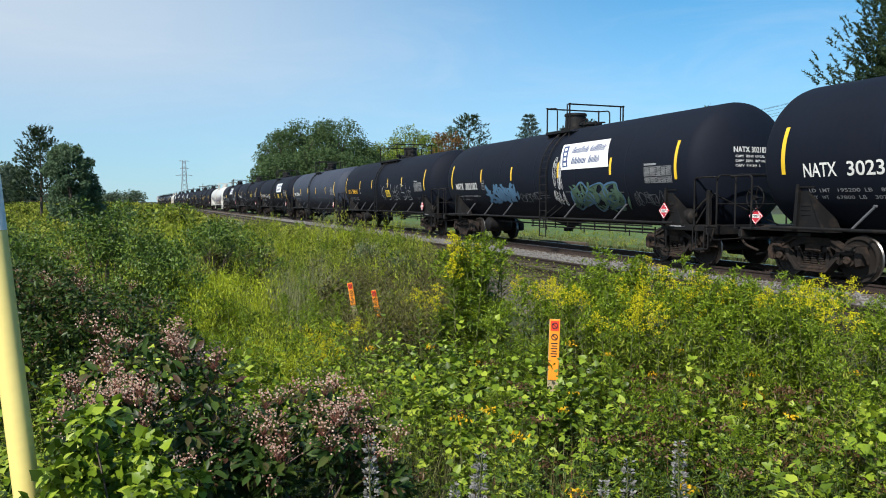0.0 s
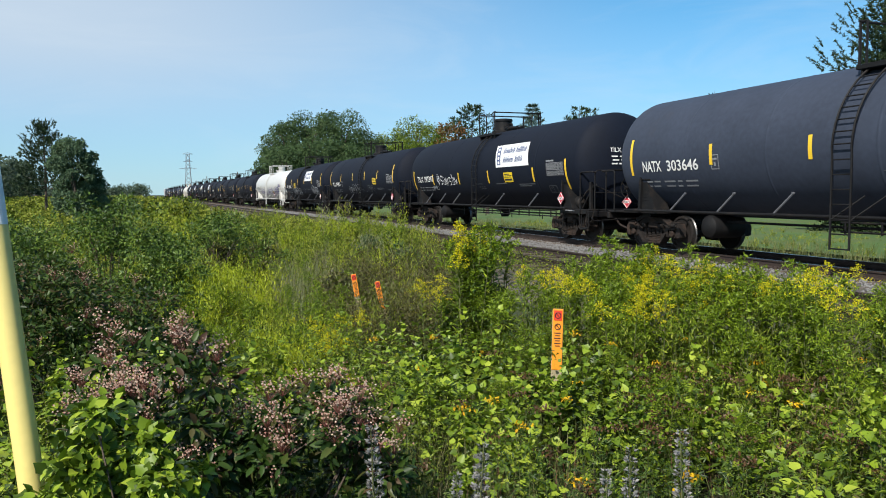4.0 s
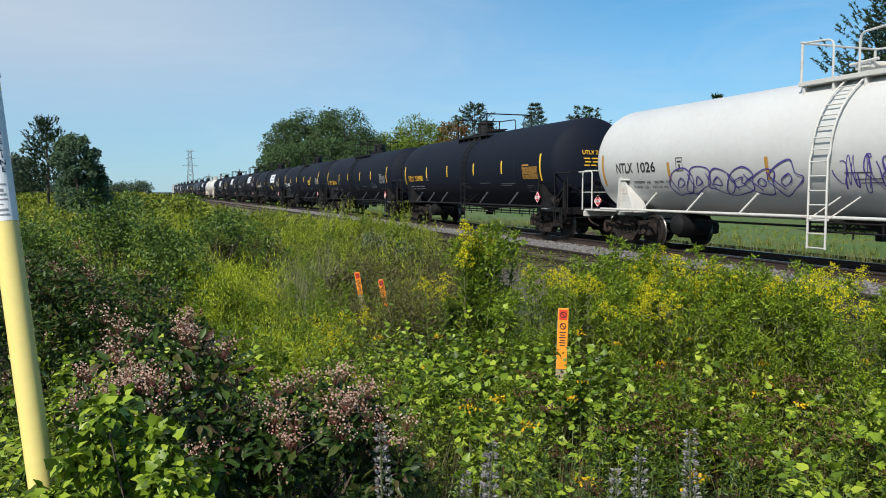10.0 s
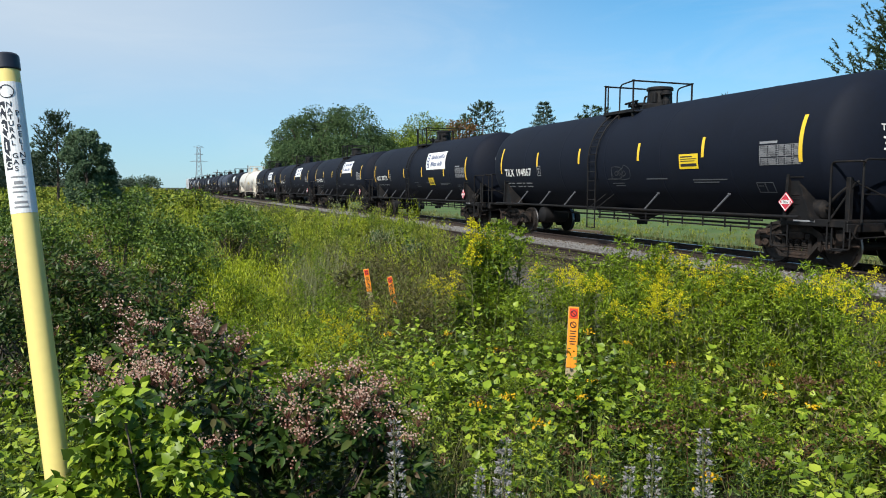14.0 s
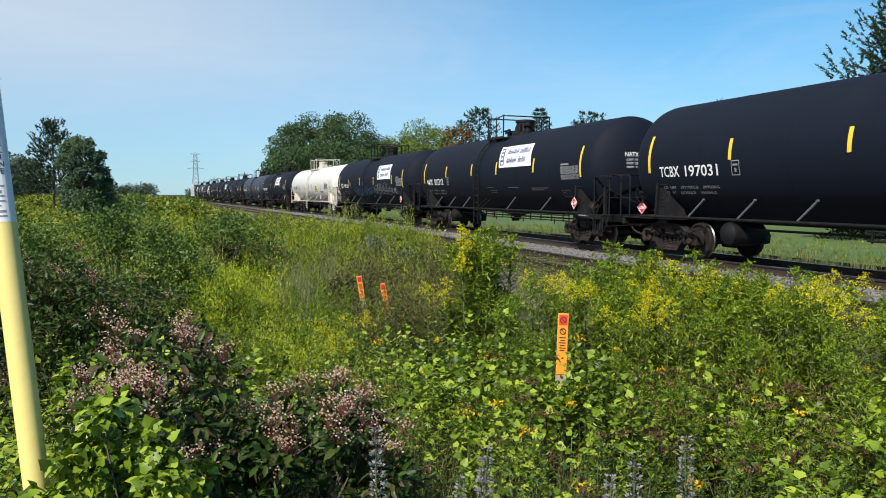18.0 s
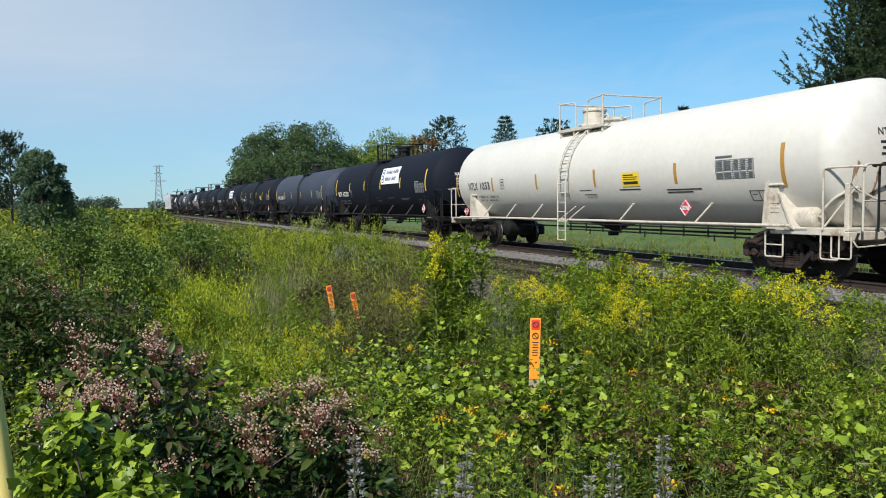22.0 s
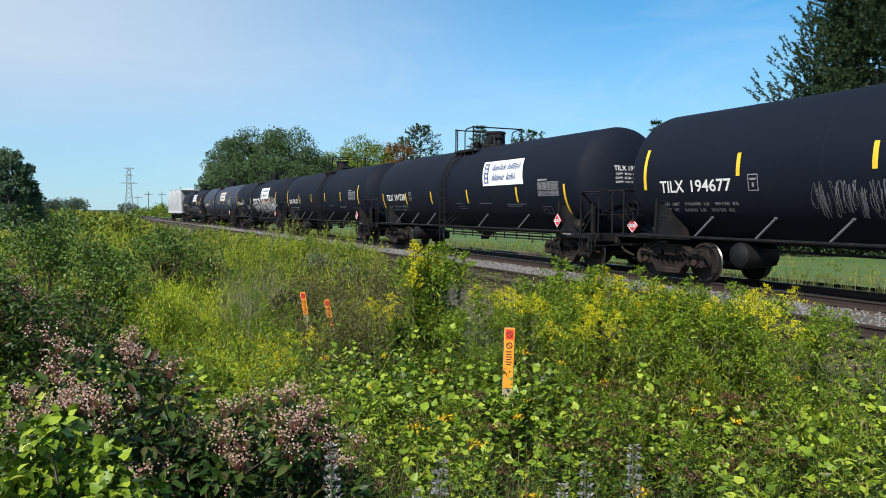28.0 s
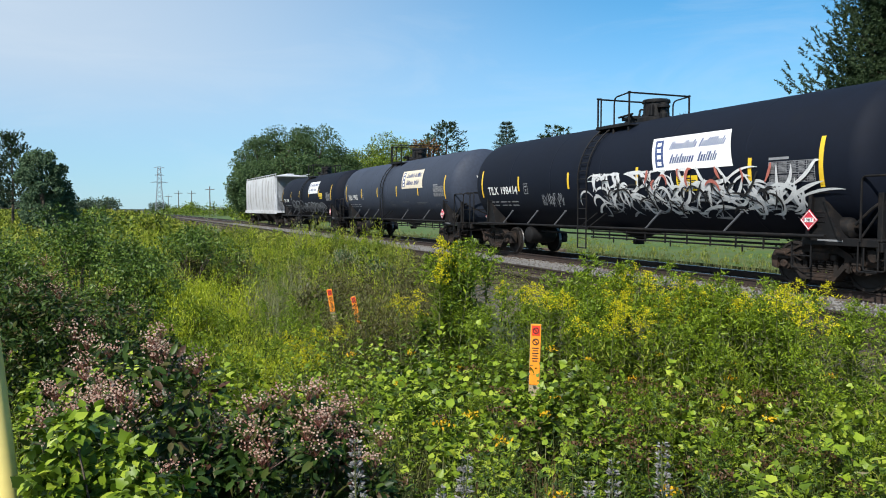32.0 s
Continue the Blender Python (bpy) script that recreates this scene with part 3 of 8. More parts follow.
def railway_track(centre, polished, label):
    tr = new("railway_track")
    tagged(tr, label, "railway track", kind="structure")
    for side in (-0.735, 0.735):
        rail = child("rail", strip_mesh("rail", S_LINE, [(o + centre + side, z) for o, z in RAIL_SECTION], M["rail"]), tr)
        if polished:
            child("running_surface", strip_mesh("running_surface", S_LINE, [(o + centre + side, z) for o, z in ((-0.03, 0.0), (0.0, 0.003), (0.03, 0.0))], M["rail_top"]), rail, None, "polished steel rail top")
    vs, fs = [], []
    for k in range(-26, 420):
        s = k * 0.54
        p = on_track(s, centre + 0.04 * math.sin(k * 12.9898))
        q = on_track(s + 0.1, centre)
        d = on_track(s + 0.5, centre) - on_track(s - 0.5, centre)
        turn = math.atan2(-d[0], d[1]) + math.pi / 2 + 0.015 * math.sin(k * 7.7)
        m = Matrix.Translation((p[0], p[1], -0.245 + 0.008 * math.sin(k * 3.1))) @ Matrix.Rotation(turn, 4, "Z")
        if k < 110:
            child("tie", TIE, tr, m)
            if k < 60:
                for side in (-0.735, 0.735):
                    w = on_track(s, centre + side)
                    child("tie_plate", TIE_PLATE, tr, Matrix.Translation((w[0], w[1], -0.166)) @ Matrix.Rotation(turn, 4, "Z"))
        else:
            o = len(vs)
            vs += [tuple(m @ v.co) for v in TIE.vertices]
            fs += [tuple(i + o for i in f.vertices) for f in TIE.polygons]
    me = bpy.data.meshes.new("far_ties")
    me.from_pydata(vs, [], fs)
    me.materials.append(M["tie"])
    tagged(child("far_ties", me, tr), kind="stuff")
    return tr


railway_track(0.0, True, "main railway track with polished rails on wooden ties")
railway_track(-4.27, False, "rusty siding track on weathered wooden ties")

# ---- the train ----
RAD, AXIS_Z = 1.55, 2.43


def tank_round(paint):
    """Sets the radius and axis height for the tanks of one paint; the white cars are slimmer."""
    global RAD, AXIS_Z
    RAD, AXIS_Z = (1.55, 2.43) if paint in ("black", "grey") else (1.49, 2.38)



def wrap(points, eps=0.006):
    """Points (x along the tank, v up round it from its widest line) onto the near side of the tank."""
    pts = np.asarray(points, float)
    a = pts[:, 1] / RAD
    r = RAD + eps
    return np.stack([pts[:, 0], -r * np.cos(a), AXIS_Z + r * np.sin(a)], 1)


def v_of(z):
    return RAD * math.asin(max(-1, min(1, (z - AXIS_Z) / RAD)))


def rects_mesh(name, rects, mat, eps=0.006, shear=0.0):
    """Rectangles (x0, v0, x1, v1) on the tank's near side, cut fine enough to follow its curve."""
    vs, fs = [], []
    for x0, v0, x1, v1 in rects:
        n = max(1, int(abs(v1 - v0) / 0.12) + 1)
        o = len(vs)
        for i in range(n + 1):
            v = v0 + (v1 - v0) * i / n
            sh = shear * (v - v0)
            vs += [(x0 + sh, v), (x1 + sh, v)]
        fs += [(o + 2 * i, o + 2 * i + 1, o + 2 * i + 3, o + 2 * i + 2) for i in range(n)]
    me = bpy.data.meshes.new(name)
    me.from_pydata([tuple(p) for p in wrap(vs, eps)], [], fs)
    me.materials.append(mat)
    me.update()
    return me


def text_shape(text, height, width=None):
    """Letters of the built-in font as flat triangles, from the lower left; made width wide if given."""
    cu = bpy.data.curves.new("lettering", "FONT")
    cu.body, cu.size, cu.resolution_u, cu.offset = text, 1.0, 3, 0.014
    ob = bpy.data.objects.new("lettering", cu)
    scene.collection.objects.link(ob)
    bpy.context.view_layer.update()
    me = ob.to_mesh()
    vs = np.array([v.co[:2] for v in me.vertices])
    me.calc_loop_triangles()
    fs = [tuple(t.vertices) for t in me.loop_triangles]
    ob.to_mesh_clear()
    bpy.data.objects.remove(ob)
    bpy.data.curves.remove(cu)
    vs = vs - vs.min(0)
    k = height / max(vs[:, 1].max(), 0.01)
    vs = vs * k
    if width:
        vs[:, 0] *= width / vs[:, 0].max()
    return vs, fs


def mesh_of(name, vs, fs, mat):
    me = bpy.data.meshes.new(name)
    me.from_pydata([tuple(p) for p in vs], [], fs)
    me.materials.append(mat)
    me.update()
    return me


def text_on_tank(name, text, x, z, height, width, mat, eps=0.011):
    vs, fs = text_shape(text, height, width)
    vs = vs + np.array([x, v_of(z)])
    return mesh_of(name, wrap(vs, eps), fs, mat)


def words_on_tank(name, text, x, z, height, pitch, mat, car):
    """Each word of a line of stencilled writing, spaced at so many metres a letter."""
    at = 0
    for word in text.split(" "):
        if word:
            child(name, text_on_tank(name, word, x + at * pitch, z, height, pitch * (len(word) - 0.12), mat), car)
        at += len(word) + 1


HEAD = 0.66


def on_head(pts, half, eps=0.012):
    """Points (y, z) onto the front head of a tank."""
    pts = np.asarray(pts, float)
    q = ((pts[:, 0] / RAD) ** 2 + ((pts[:, 1] - AXIS_Z) / RAD) ** 2).clip(0, 0.995)
    return np.stack([half - HEAD + (HEAD + eps) * np.sqrt(1 - q), pts[:, 0], pts[:, 1]], 1)


def ribbon(points, width, name, mat, eps=0.008):
    """A sprayed line: a band along points (x, v) on the tank."""
    p = np.asarray(points, float)
    d = np.gradient(p, axis=0)
    d /= np.linalg.norm(d, axis=1, keepdims=True) + 1e-9
    nrm = np.stack([-d[:, 1], d[:, 0]], 1)
    w = np.broadcast_to(np.asarray(width, float).reshape(-1, 1), (len(p), 1)) / 2
    vs = np.concatenate([p - nrm * w, p + nrm * w])
    n = len(p)
    fs = [(i, i + 1, n + i + 1, n + i) for i in range(n - 1)]
    return wrap(vs, eps), fs


def strokes(name, seed, x0, x1, v0, v1, count, width, mat, loop=1.0, eps=0.008):
    """A tangle of sprayed loops and slashes filling a patch of the tank."""
    r = random.Random(seed)
    vs, fs = [], []
    for i in range(count):
        cx = x0 + (x1 - x0) * (i + 0.5) / count + r.uniform(-0.1, 0.1)
        cv = (v0 + v1) / 2 + r.uniform(-0.2, 0.2) * (v1 - v0)
        ax, av = (x1 - x0) / count * r.uniform(0.5, 1.1) * loop, (v1 - v0) * r.uniform(0.25, 0.5)
        ph, fr, dr = r.uniform(0, 6.28), r.choice([1, 1, 1, 2]), r.choice([-1, 1])
        t = np.linspace(0, r.uniform(0.6, 1.15) * 6.28, 26)
        x = cx + ax * np.sin(dr * t + ph) + 0.3 * ax * np.sin(2.3 * t + ph * 2)
        v = np.clip(cv + av * np.cos(fr * t + ph * 1.7) + 0.15 * av * np.sin(3.1 * t), v0, v1)
        a, b = ribbon(np.stack([x, v], 1), width * r.uniform(0.7, 1.3) * (0.6 + 0.4 * np.sin(t * 0.9 + ph) ** 2), name, mat, eps + 0.0005 * i)
        o = len(vs)
        vs += [tuple(q) for q in a]
        fs += [tuple(k + o for k in q) for q in b]
    return mesh_of(name, vs, fs, mat)


def bend(points, r=0.09, n=4):
    """A pipe run with its corners rounded."""
    p = [Vector(q) for q in points]
    out = [p[0]]
    for a, b, c in zip(p, p[1:], p[2:]):
        d1, d2 = (a - b), (c - b)
        k = min(r, d1.length * 0.45, d2.length * 0.45)
        s, e = b + d1.normalized() * k, b + d2.normalized() * k
        for i in range(n + 1):
            t = i / n
            out.append(s * (1 - t) ** 2 + b * 2 * t * (1 - t) + e * t * t)
    out.append(p[-1])
    return out


def wheel_material():
    m = material("wheel_steel", (0.013, 0.0095, 0.0080), 0.82, 0.1, 0.3, 6, 50, 0.1)
    nt = m.node_tree
    b = nt.nodes["Principled BSDF"]
    co = nt.nodes.new("ShaderNodeTexCoord")
    sp = nt.nodes.new("ShaderNodeSeparateXYZ")
    nt.links.new(co.outputs["Object"], sp.inputs[0])
    cb = nt.nodes.new("ShaderNodeCombineXYZ")
    nt.links.new(sp.outputs[0], cb.inputs[0])
    nt.links.new(sp.outputs[2], cb.inputs[2])
    ln = nt.nodes.new("ShaderNodeVectorMath")
    ln.operation = "LENGTH"
    nt.links.new(cb.outputs[0], ln.inputs[0])
    gt = nt.nodes.new("ShaderNodeMath")
    gt.operation = "GREATER_THAN"
    gt.inputs[1].default_value = 0.443
    nt.links.new(ln.outputs["Value"], gt.inputs[0])
    old = b.inputs["Base Color"].links[0].from_socket
    mx_ = nt.nodes.new("ShaderNodeMix")
    mx_.data_type = "RGBA"
    mx_.inputs[7].default_value = (0.16, 0.15, 0.145, 1)
    nt.links.new(gt.outputs[0], mx_.inputs[0])
    nt.links.new(old, mx_.inputs[6])
    nt.links.new(mx_.outputs[2], b.inputs["Base Color"])
    me_ = nt.nodes.new("ShaderNodeMath")
    me_.operation = "MULTIPLY"
    me_.inputs[1].default_value = 0.9
    nt.links.new(gt.outputs[0], me_.inputs[0])
    nt.links.new(me_.outputs[0], b.inputs["Metallic"])
    ro = nt.nodes.new("ShaderNodeMapRange")
    ro.inputs[3].default_value, ro.inputs[4].default_value = 0.75, 0.32
    nt.links.new(gt.outputs[0], ro.inputs[0])
    nt.links.new(ro.outputs[0], b.inputs["Roughness"])
    return m


M["wheel"] = wheel_material()
WR, AXLE = 0.445, 0.835


def truck_meshes():
    w = Build()
    for sy in (-1, 1):
        prof = [(0.09, -0.085), (0.15, -0.085), (0.17, -0.045), (0.30, -0.03), (0.375, -0.055), (0.39, -0.08), (0.440, -0.08), (WR, -0.06), (WR + 0.003, 0.02), (WR + 0.028, 0.045), (0.40, 0.065), (0.28, 0.02), (0.09, 0.06)]
        w.lathe([(r, -sy * h) for r, h in prof], "y", (0, sy * 0.755, 0), 28)
    w.lathe([(0.0, -0.95), (0.085, -0.95), (0.085, 0.95), (0.0, 0.95)], "y", (0, 0, 0), 10)
    f = Build()
    # side frame, sy = near side: top chord, pedestals, tension member, columns
    f.plate([(-1.13, 0.50), (-1.12, 0.63), (-0.78, 0.67), (-0.45, 0.83), (0.45, 0.83), (0.78, 0.67), (1.12, 0.63), (1.13, 0.50), (0.76, 0.53), (0.40, 0.69), (-0.40, 0.69), (-0.76, 0.53)], -1.10, -0.93)
    f.plate([(-0.70, 0.56), (-0.60, 0.58), (-0.36, 0.30), (0.36, 0.30), (0.60, 0.58), (0.70, 0.56), (0.66, 0.42), (0.40, 0.17), (-0.40, 0.17), (-0.66, 0.42)], -1.10, -0.94)
    for sx in (-1, 1):
        f.plate([(sx * 0.42, 0.28), (sx * 0.33, 0.28), (sx * 0.33, 0.72), (sx * 0.42, 0.72)], -1.09, -0.95)
        f.plate([(sx * 1.13, 0.36), (sx * 1.06, 0.36), (sx * 1.04, 0.55), (sx * 1.13, 0.55)], -1.09, -0.95)
        f.plate([(sx * 0.74, 0.36), (sx * 0.67, 0.40), (sx * 0.69, 0.58), (sx * 0.75, 0.55)], -1.09, -0.95)
    f.box((0, -1.05, 0.24), (0.6, 0.2, 0.06), 0.015)
    # wide jaws over the bearings
    for sx in (-1, 1):
        f.plate([(sx * x_, z_) for x_, z_ in ((0.60, 0.40), (0.62, 0.70), (0.90, 0.74), (1.16, 0.70), (1.24, 0.56), (1.22, 0.36), (1.09, 0.33), (1.06, 0.56), (0.72, 0.56), (0.70, 0.34))], -1.13, -0.93)
    # raised ribs and cast bosses
    f.plate([(-0.80, 0.64), (-0.45, 0.80), (0.45, 0.80), (0.80, 0.64), (0.80, 0.675), (0.45, 0.845), (-0.45, 0.845), (-0.80, 0.675)], -1.16, -1.10)
    f.plate([(-0.66, 0.43), (-0.40, 0.17), (0.40, 0.17), (0.66, 0.43), (0.62, 0.46), (0.38, 0.215), (-0.38, 0.215), (-0.62, 0.46)], -1.16, -1.10)
    for sx in (-1, 1):
        f.box((sx * 0.375, -1.12, 0.62), (0.14, 0.10, 0.12), 0.02)
        f.box((sx * 0.97, -1.12, 0.645), (0.26, 0.08, 0.09), 0.02)
    cap = Build()
    cap.lathe([(0.0, -0.09), (0.075, -0.09), (0.085, -0.08), (0.085, -0.03), (0.125, -0.02), (0.135, 0.0), (0.135, 0.11), (0.0, 0.11)], "y", (0, 0, 0), 12)
    for k in range(3):
        a = k * 2.094 + 0.5
        cap.box((0.05 * math.cos(a), -0.097, 0.05 * math.sin(a)), (0.028, 0.016, 0.028), 0.004)
    ad = Build().box((0, 0, 0.12), (0.27, 0.17, 0.07), 0.015)
    cap.add(ad.v, ad.f)
    sp = Build()
    coil = [(0.05, 0.275)]
    for k in range(6):
        z = 0.285 + k * 0.046
        coil += [(0.080, z), (0.080, z + 0.024), (0.05, z + 0.034)]
    sp.lathe(coil, "z", (0, -1.03, 0), 10)
    bo = Build().box((0, 0, 0.64), (0.40, 2.25, 0.18), 0.03).box((0, 0, 0.52), (0.32, 1.5, 0.2), 0.03)
    bo.lathe([(0.0, 0.72), (0.24, 0.72), (0.24, 0.82), (0.0, 0.82)], "z", (0, 0, 0), 20)
    for sx in (-1, 1):
        bo.tube([(sx * 0.42, -0.85, 0.36), (sx * 0.42, 0.85, 0.36)], 0.05, 8)
        for sy in (-1, 1):
            bo.box((sx * 0.435, sy * 0.755, 0.44), (0.07, 0.09, 0.32), 0.01)
    f.v = [(x * AXLE / 0.89, y, z) for x, y, z in f.v]
    return {"wheelset": w.mesh("wheelset", M["wheel"]), "side_frame": f.mesh("side_frame", M["truck"]), "bearing_cap": cap.mesh("bearing_cap", M["truck"]),
            "spring": sp.mesh("spring", M["truck"]), "bolster": bo.mesh("bolster", M["truck"])}


TRUCK = truck_meshes()
MIRROR_Y = Matrix.Rotation(math.pi, 4, "Z")
WHEELS = []


def add_truck(car, x, index):
    t = child("truck", TRUCK["bolster"], car, Matrix.Translation((x, 0, 0)), "rusty cast steel two-axle truck")
    for turn in (Matrix.Identity(4), MIRROR_Y):
        child("side_frame", TRUCK["side_frame"], t, turn)
        for sx in (-0.19, 0.0, 0.19):
            child("spring", TRUCK["spring"], t, turn @ Matrix.Translation((sx, 0, 0)))
        for sx in (-AXLE, AXLE):
            child("bearing_cap", TRUCK["bearing_cap"], t, turn @ Matrix.Translation((sx, -1.06, WR)))
    for sx in (-AXLE, AXLE):
        ws = child("wheelset", TRUCK["wheelset"], t, Matrix.Translation((sx, 0, WR)))
        WHEELS.append((ws, index, sx))
    return t


# top fittings: end rails (x, inward return of the near and far loop, rounded), housing x, manway x, relief valve x
TOPS = {
    "short": ((0.73, 0.68, True), (-0.73, 0.15, False), 0.58, -0.25, 1.02),
    "long": ((1.55, 1.65, True), (-1.55, 0.68, True), 0.85, -0.15, 1.55),
    "pale": ((1.15, 0.92, True), (-1.15, 0.78, True), 0.75, -0.2, 0.98),
}


def top_meshes(steel, right, left, xh, xm, xr):
    """Walkway, end rails, valve housing, manway and relief valve on top of a tank."""
    T = {}
    zt = AXIS_Z + RAD
    zp, hz, w = zt - 0.19, zt + 0.67, 1.0
    pf = Build()
    x0, x1 = left[0] - 0.05, right[0] + 0.05
    for y in (-1, 1):
        pf.box(((x0 + x1) / 2, y * 0.86, zp), (x1 - x0, 0.30, 0.035), 0.006)
        pf.box(((x0 + x1) / 2, y * 1.02, zp + 0.03), (x1 - x0, 0.025, 0.09), 0.005)
        n = max(3, int((x1 - x0) / 0.5))
        for k in range(n):
            pf.box((x0 + 0.1 + (x1 - x0 - 0.2) * k / (n - 1), y * 0.86, zp - 0.12), (0.05, 0.28, 0.22), 0.008)
    for x in (x0 + 0.12, x1 - 0.12):
        pf.box((x, 0, zp + 0.02), (0.22, 1.5, 0.035), 0.006)
    T["platform"] = pf.mesh("platform", steel)
    r2 = Build()
    for x, back, rounded in (right, left):
        d = -1 if x > 0 else 1
        r2.tube([(x, -w, hz), (x, w, hz)], 0.024)
        for y in (-w, w):
            r2.tube([(x, y, zp), (x, y, hz + 0.02)], 0.027)
            r2.tube(bend([(x, y, hz), (x + d * back, y, hz - (0.05 if rounded else 0.0)), (x + d * back, y, zp)], 0.16 if rounded else 0.02), 0.022)
            r2.box((x, y, hz + 0.015), (0.07, 0.07, 0.035), 0.008)
    T["railing"] = r2.mesh("railing", steel)
    dm = Build()
    dm.lathe([(0.0, zt - 0.12), (0.50, zt - 0.12), (0.50, zt + 0.03), (0.46, zt + 0.06), (0.36, zt + 0.08), (0.34, zt + 0.44), (0.38, zt + 0.45), (0.38, zt + 0.50), (0.35, zt + 0.54), (0.0, zt + 0.56)], "z", (xh, 0, 0), 24)
    dm.box((xh + 0.20, -0.32, zt + 0.22), (0.16, 0.10, 0.3), 0.02)
    dm.tube(bend([(xh - 0.36, -0.1, zt + 0.30), (xh - 0.50, -0.15, zt + 0.34), (xh - 0.52, -0.2, zt + 0.0)], 0.1), 0.03, 6)
    T["valve_housing"] = dm.mesh("valve_housing", steel)
    mw = Build()
    mw.lathe([(0.0, zt - 0.1), (0.30, zt - 0.1), (0.30, zt + 0.08), (0.36, zt + 0.08), (0.36, zt + 0.13), (0.28, zt + 0.17), (0.0, zt + 0.20)], "z", (xm, -0.05, 0), 20)
    for k in range(6):
        a = k * 1.0472
        mw.box((xm + 0.35 * math.cos(a), -0.05 + 0.35 * math.sin(a), zt + 0.12), (0.07, 0.07, 0.14), 0.01)
    mw.tube([(xm - 0.3, -0.42, zt + 0.16), (xm + 0.35, -0.42, zt + 0.20)], 0.03, 6)
    T["manway"] = mw.mesh("manway", steel)
    sv = Build()
    sv.lathe([(0.0, zt - 0.1), (0.12, zt - 0.1), (0.12, zt + 0.12), (0.09, zt + 0.16), (0.09, zt + 0.26), (0.17, zt + 0.28), (0.17, zt + 0.33), (0.12, zt + 0.36), (0.12, zt + 0.40), (0.0, zt + 0.42)], "z", (xr, -0.1, 0), 14)
    for k in range(4):
        a = k * 1.5708 + 0.4
        sv.box((xr + 0.12 * math.cos(a), -0.1 + 0.12 * math.sin(a), zt + 0.04), (0.04, 0.04, 0.10), 0.006)
    T["relief_valve"] = sv.mesh("relief_valve", steel)
    return T


def tank_meshes(kind, half, tc):
    """The parts that all tank cars of one paint and length share."""
    tank_round(kind)
    paint, steel = M[kind], M[{"black": "black_metal", "grey": "black_metal", "white": "white_metal", "cream": "cream_metal"}[kind]]
    P = {}
    cyl = half - HEAD
    prof = []
    for i in range(0, 11):
        a = math.pi / 2 * i / 10
        prof.append((max(RAD * math.sin(a), 0.0), -cyl - HEAD * math.cos(a)))
    seams = [-5.2, -2.6, 0.05, 2.7, 5.3]
    for sx in seams if kind in ("black", "grey") else ():
        prof += [(RAD, sx - 0.05), (RAD, sx - 0.03), (RAD + 0.004, sx - 0.02), (RAD + 0.004, sx + 0.02), (RAD, sx + 0.03), (RAD, sx + 0.05)]
    for i in range(10, -1, -1):
        a = math.pi / 2 * i / 10
        prof.append((max(RAD * math.sin(a), 0.0), cyl + HEAD * math.cos(a)))
    t = Build().lathe(prof, "x", (0, 0, AXIS_Z), 72)
    P["tank"] = t.mesh("tank", paint, 40)
    # stub sill and head shoes at one end (x > 0)
    e = half + 0.18
    P["end_sill"] = Build().box((half - 0.9, 0, 0.80), (2.7, 0.46, 0.30), 0.02).mesh("end_sill", steel)
    P["deck"] = Build().box((half - 0.7, 0, 0.975), (1.7, 2.75, 0.05), 0.01).mesh("deck", steel)
    P["end_beam"] = Build().box((e - 0.06, 0, 0.86), (0.12, 2.80, 0.17), 0.015).mesh("end_beam", steel)
    P["body_bolster"] = Build().box((tc / 2, 0, 0.90), (0.35, 2.5, 0.09), 0.02).mesh("body_bolster", steel)
    P["deck_mark"] = Build().box((tc / 2 + 0.62, -1.408, 0.955), (0.55, 0.004, 0.035), 0.001).mesh("deck_mark", M["stencil_dim"])
    P["deck_edge"] = Build().box((half - 0.7, -1.39, 0.93), (1.6, 0.03, 0.14), 0.01).mesh("deck_edge", steel)
    sad = Build()
    x0 = tc / 2
    sad.plate([(x0 + 0.12, 1.86), (x0 + 0.30, 1.84), (x0 + 0.36, 1.66), (x0 + 0.72, 0.96), (x0 - 0.02, 0.96), (x0 + 0.10, 1.5)], -1.40, -1.36)
    sad.plate([(x0 + 0.05, 1.90), (x0 + 0.12, 1.90), (x0 + 0.06, 0.96), (x0 - 0.03, 0.96)], -1.46, -0.9)
    sad.plate([(x0 + 0.34, 1.70), (x0 + 0.39, 1.66), (x0 + 0.76, 0.96), (x0 + 0.69, 0.96)], -1.44, -1.0)
    sad.box((x0 + 0.27, -1.33, 1.84), (0.42, 0.22, 0.05), 0.015)
    for k in range(3):
        sad.box((x0 + 0.25, -1.405, 1.30 + 0.09 * k), (0.22 - 0.0 * k, 0.012, 0.025), 0.003)
    P["saddle"] = sad.mesh("saddle", steel)
    hr = Build()
    xa, xb = tc / 2 + 1.12, half + 0.34
    for y in (-1.42, 1.42):
        hr.tube(bend([(xa + 0.14, y, 0.96), (xa + 0.14, y, 2.12), (xb + 0.10, y, 2.12), (xb + 0.10, y * 0.93, 2.10)], 0.10), 0.021)
    hr.tube(bend([(xb + 0.05, -1.30, 0.96), (xb + 0.05, -1.30, 2.16), (xb + 0.05, 1.30, 2.16), (xb + 0.05, 1.30, 0.96)], 0.14), 0.021)
    hr.tube([(xb + 0.05, -1.30, 1.50), (xb + 0.05, 1.30, 1.50)], 0.016, 6)
    hr.tube(bend([(xa + 0.1, -1.42, 0.95), (xa + 0.1, -1.42, 0.42), (xa + 0.5, -1.42, 0.42), (xa + 0.5, -1.42, 0.95)], 0.05), 0.016)
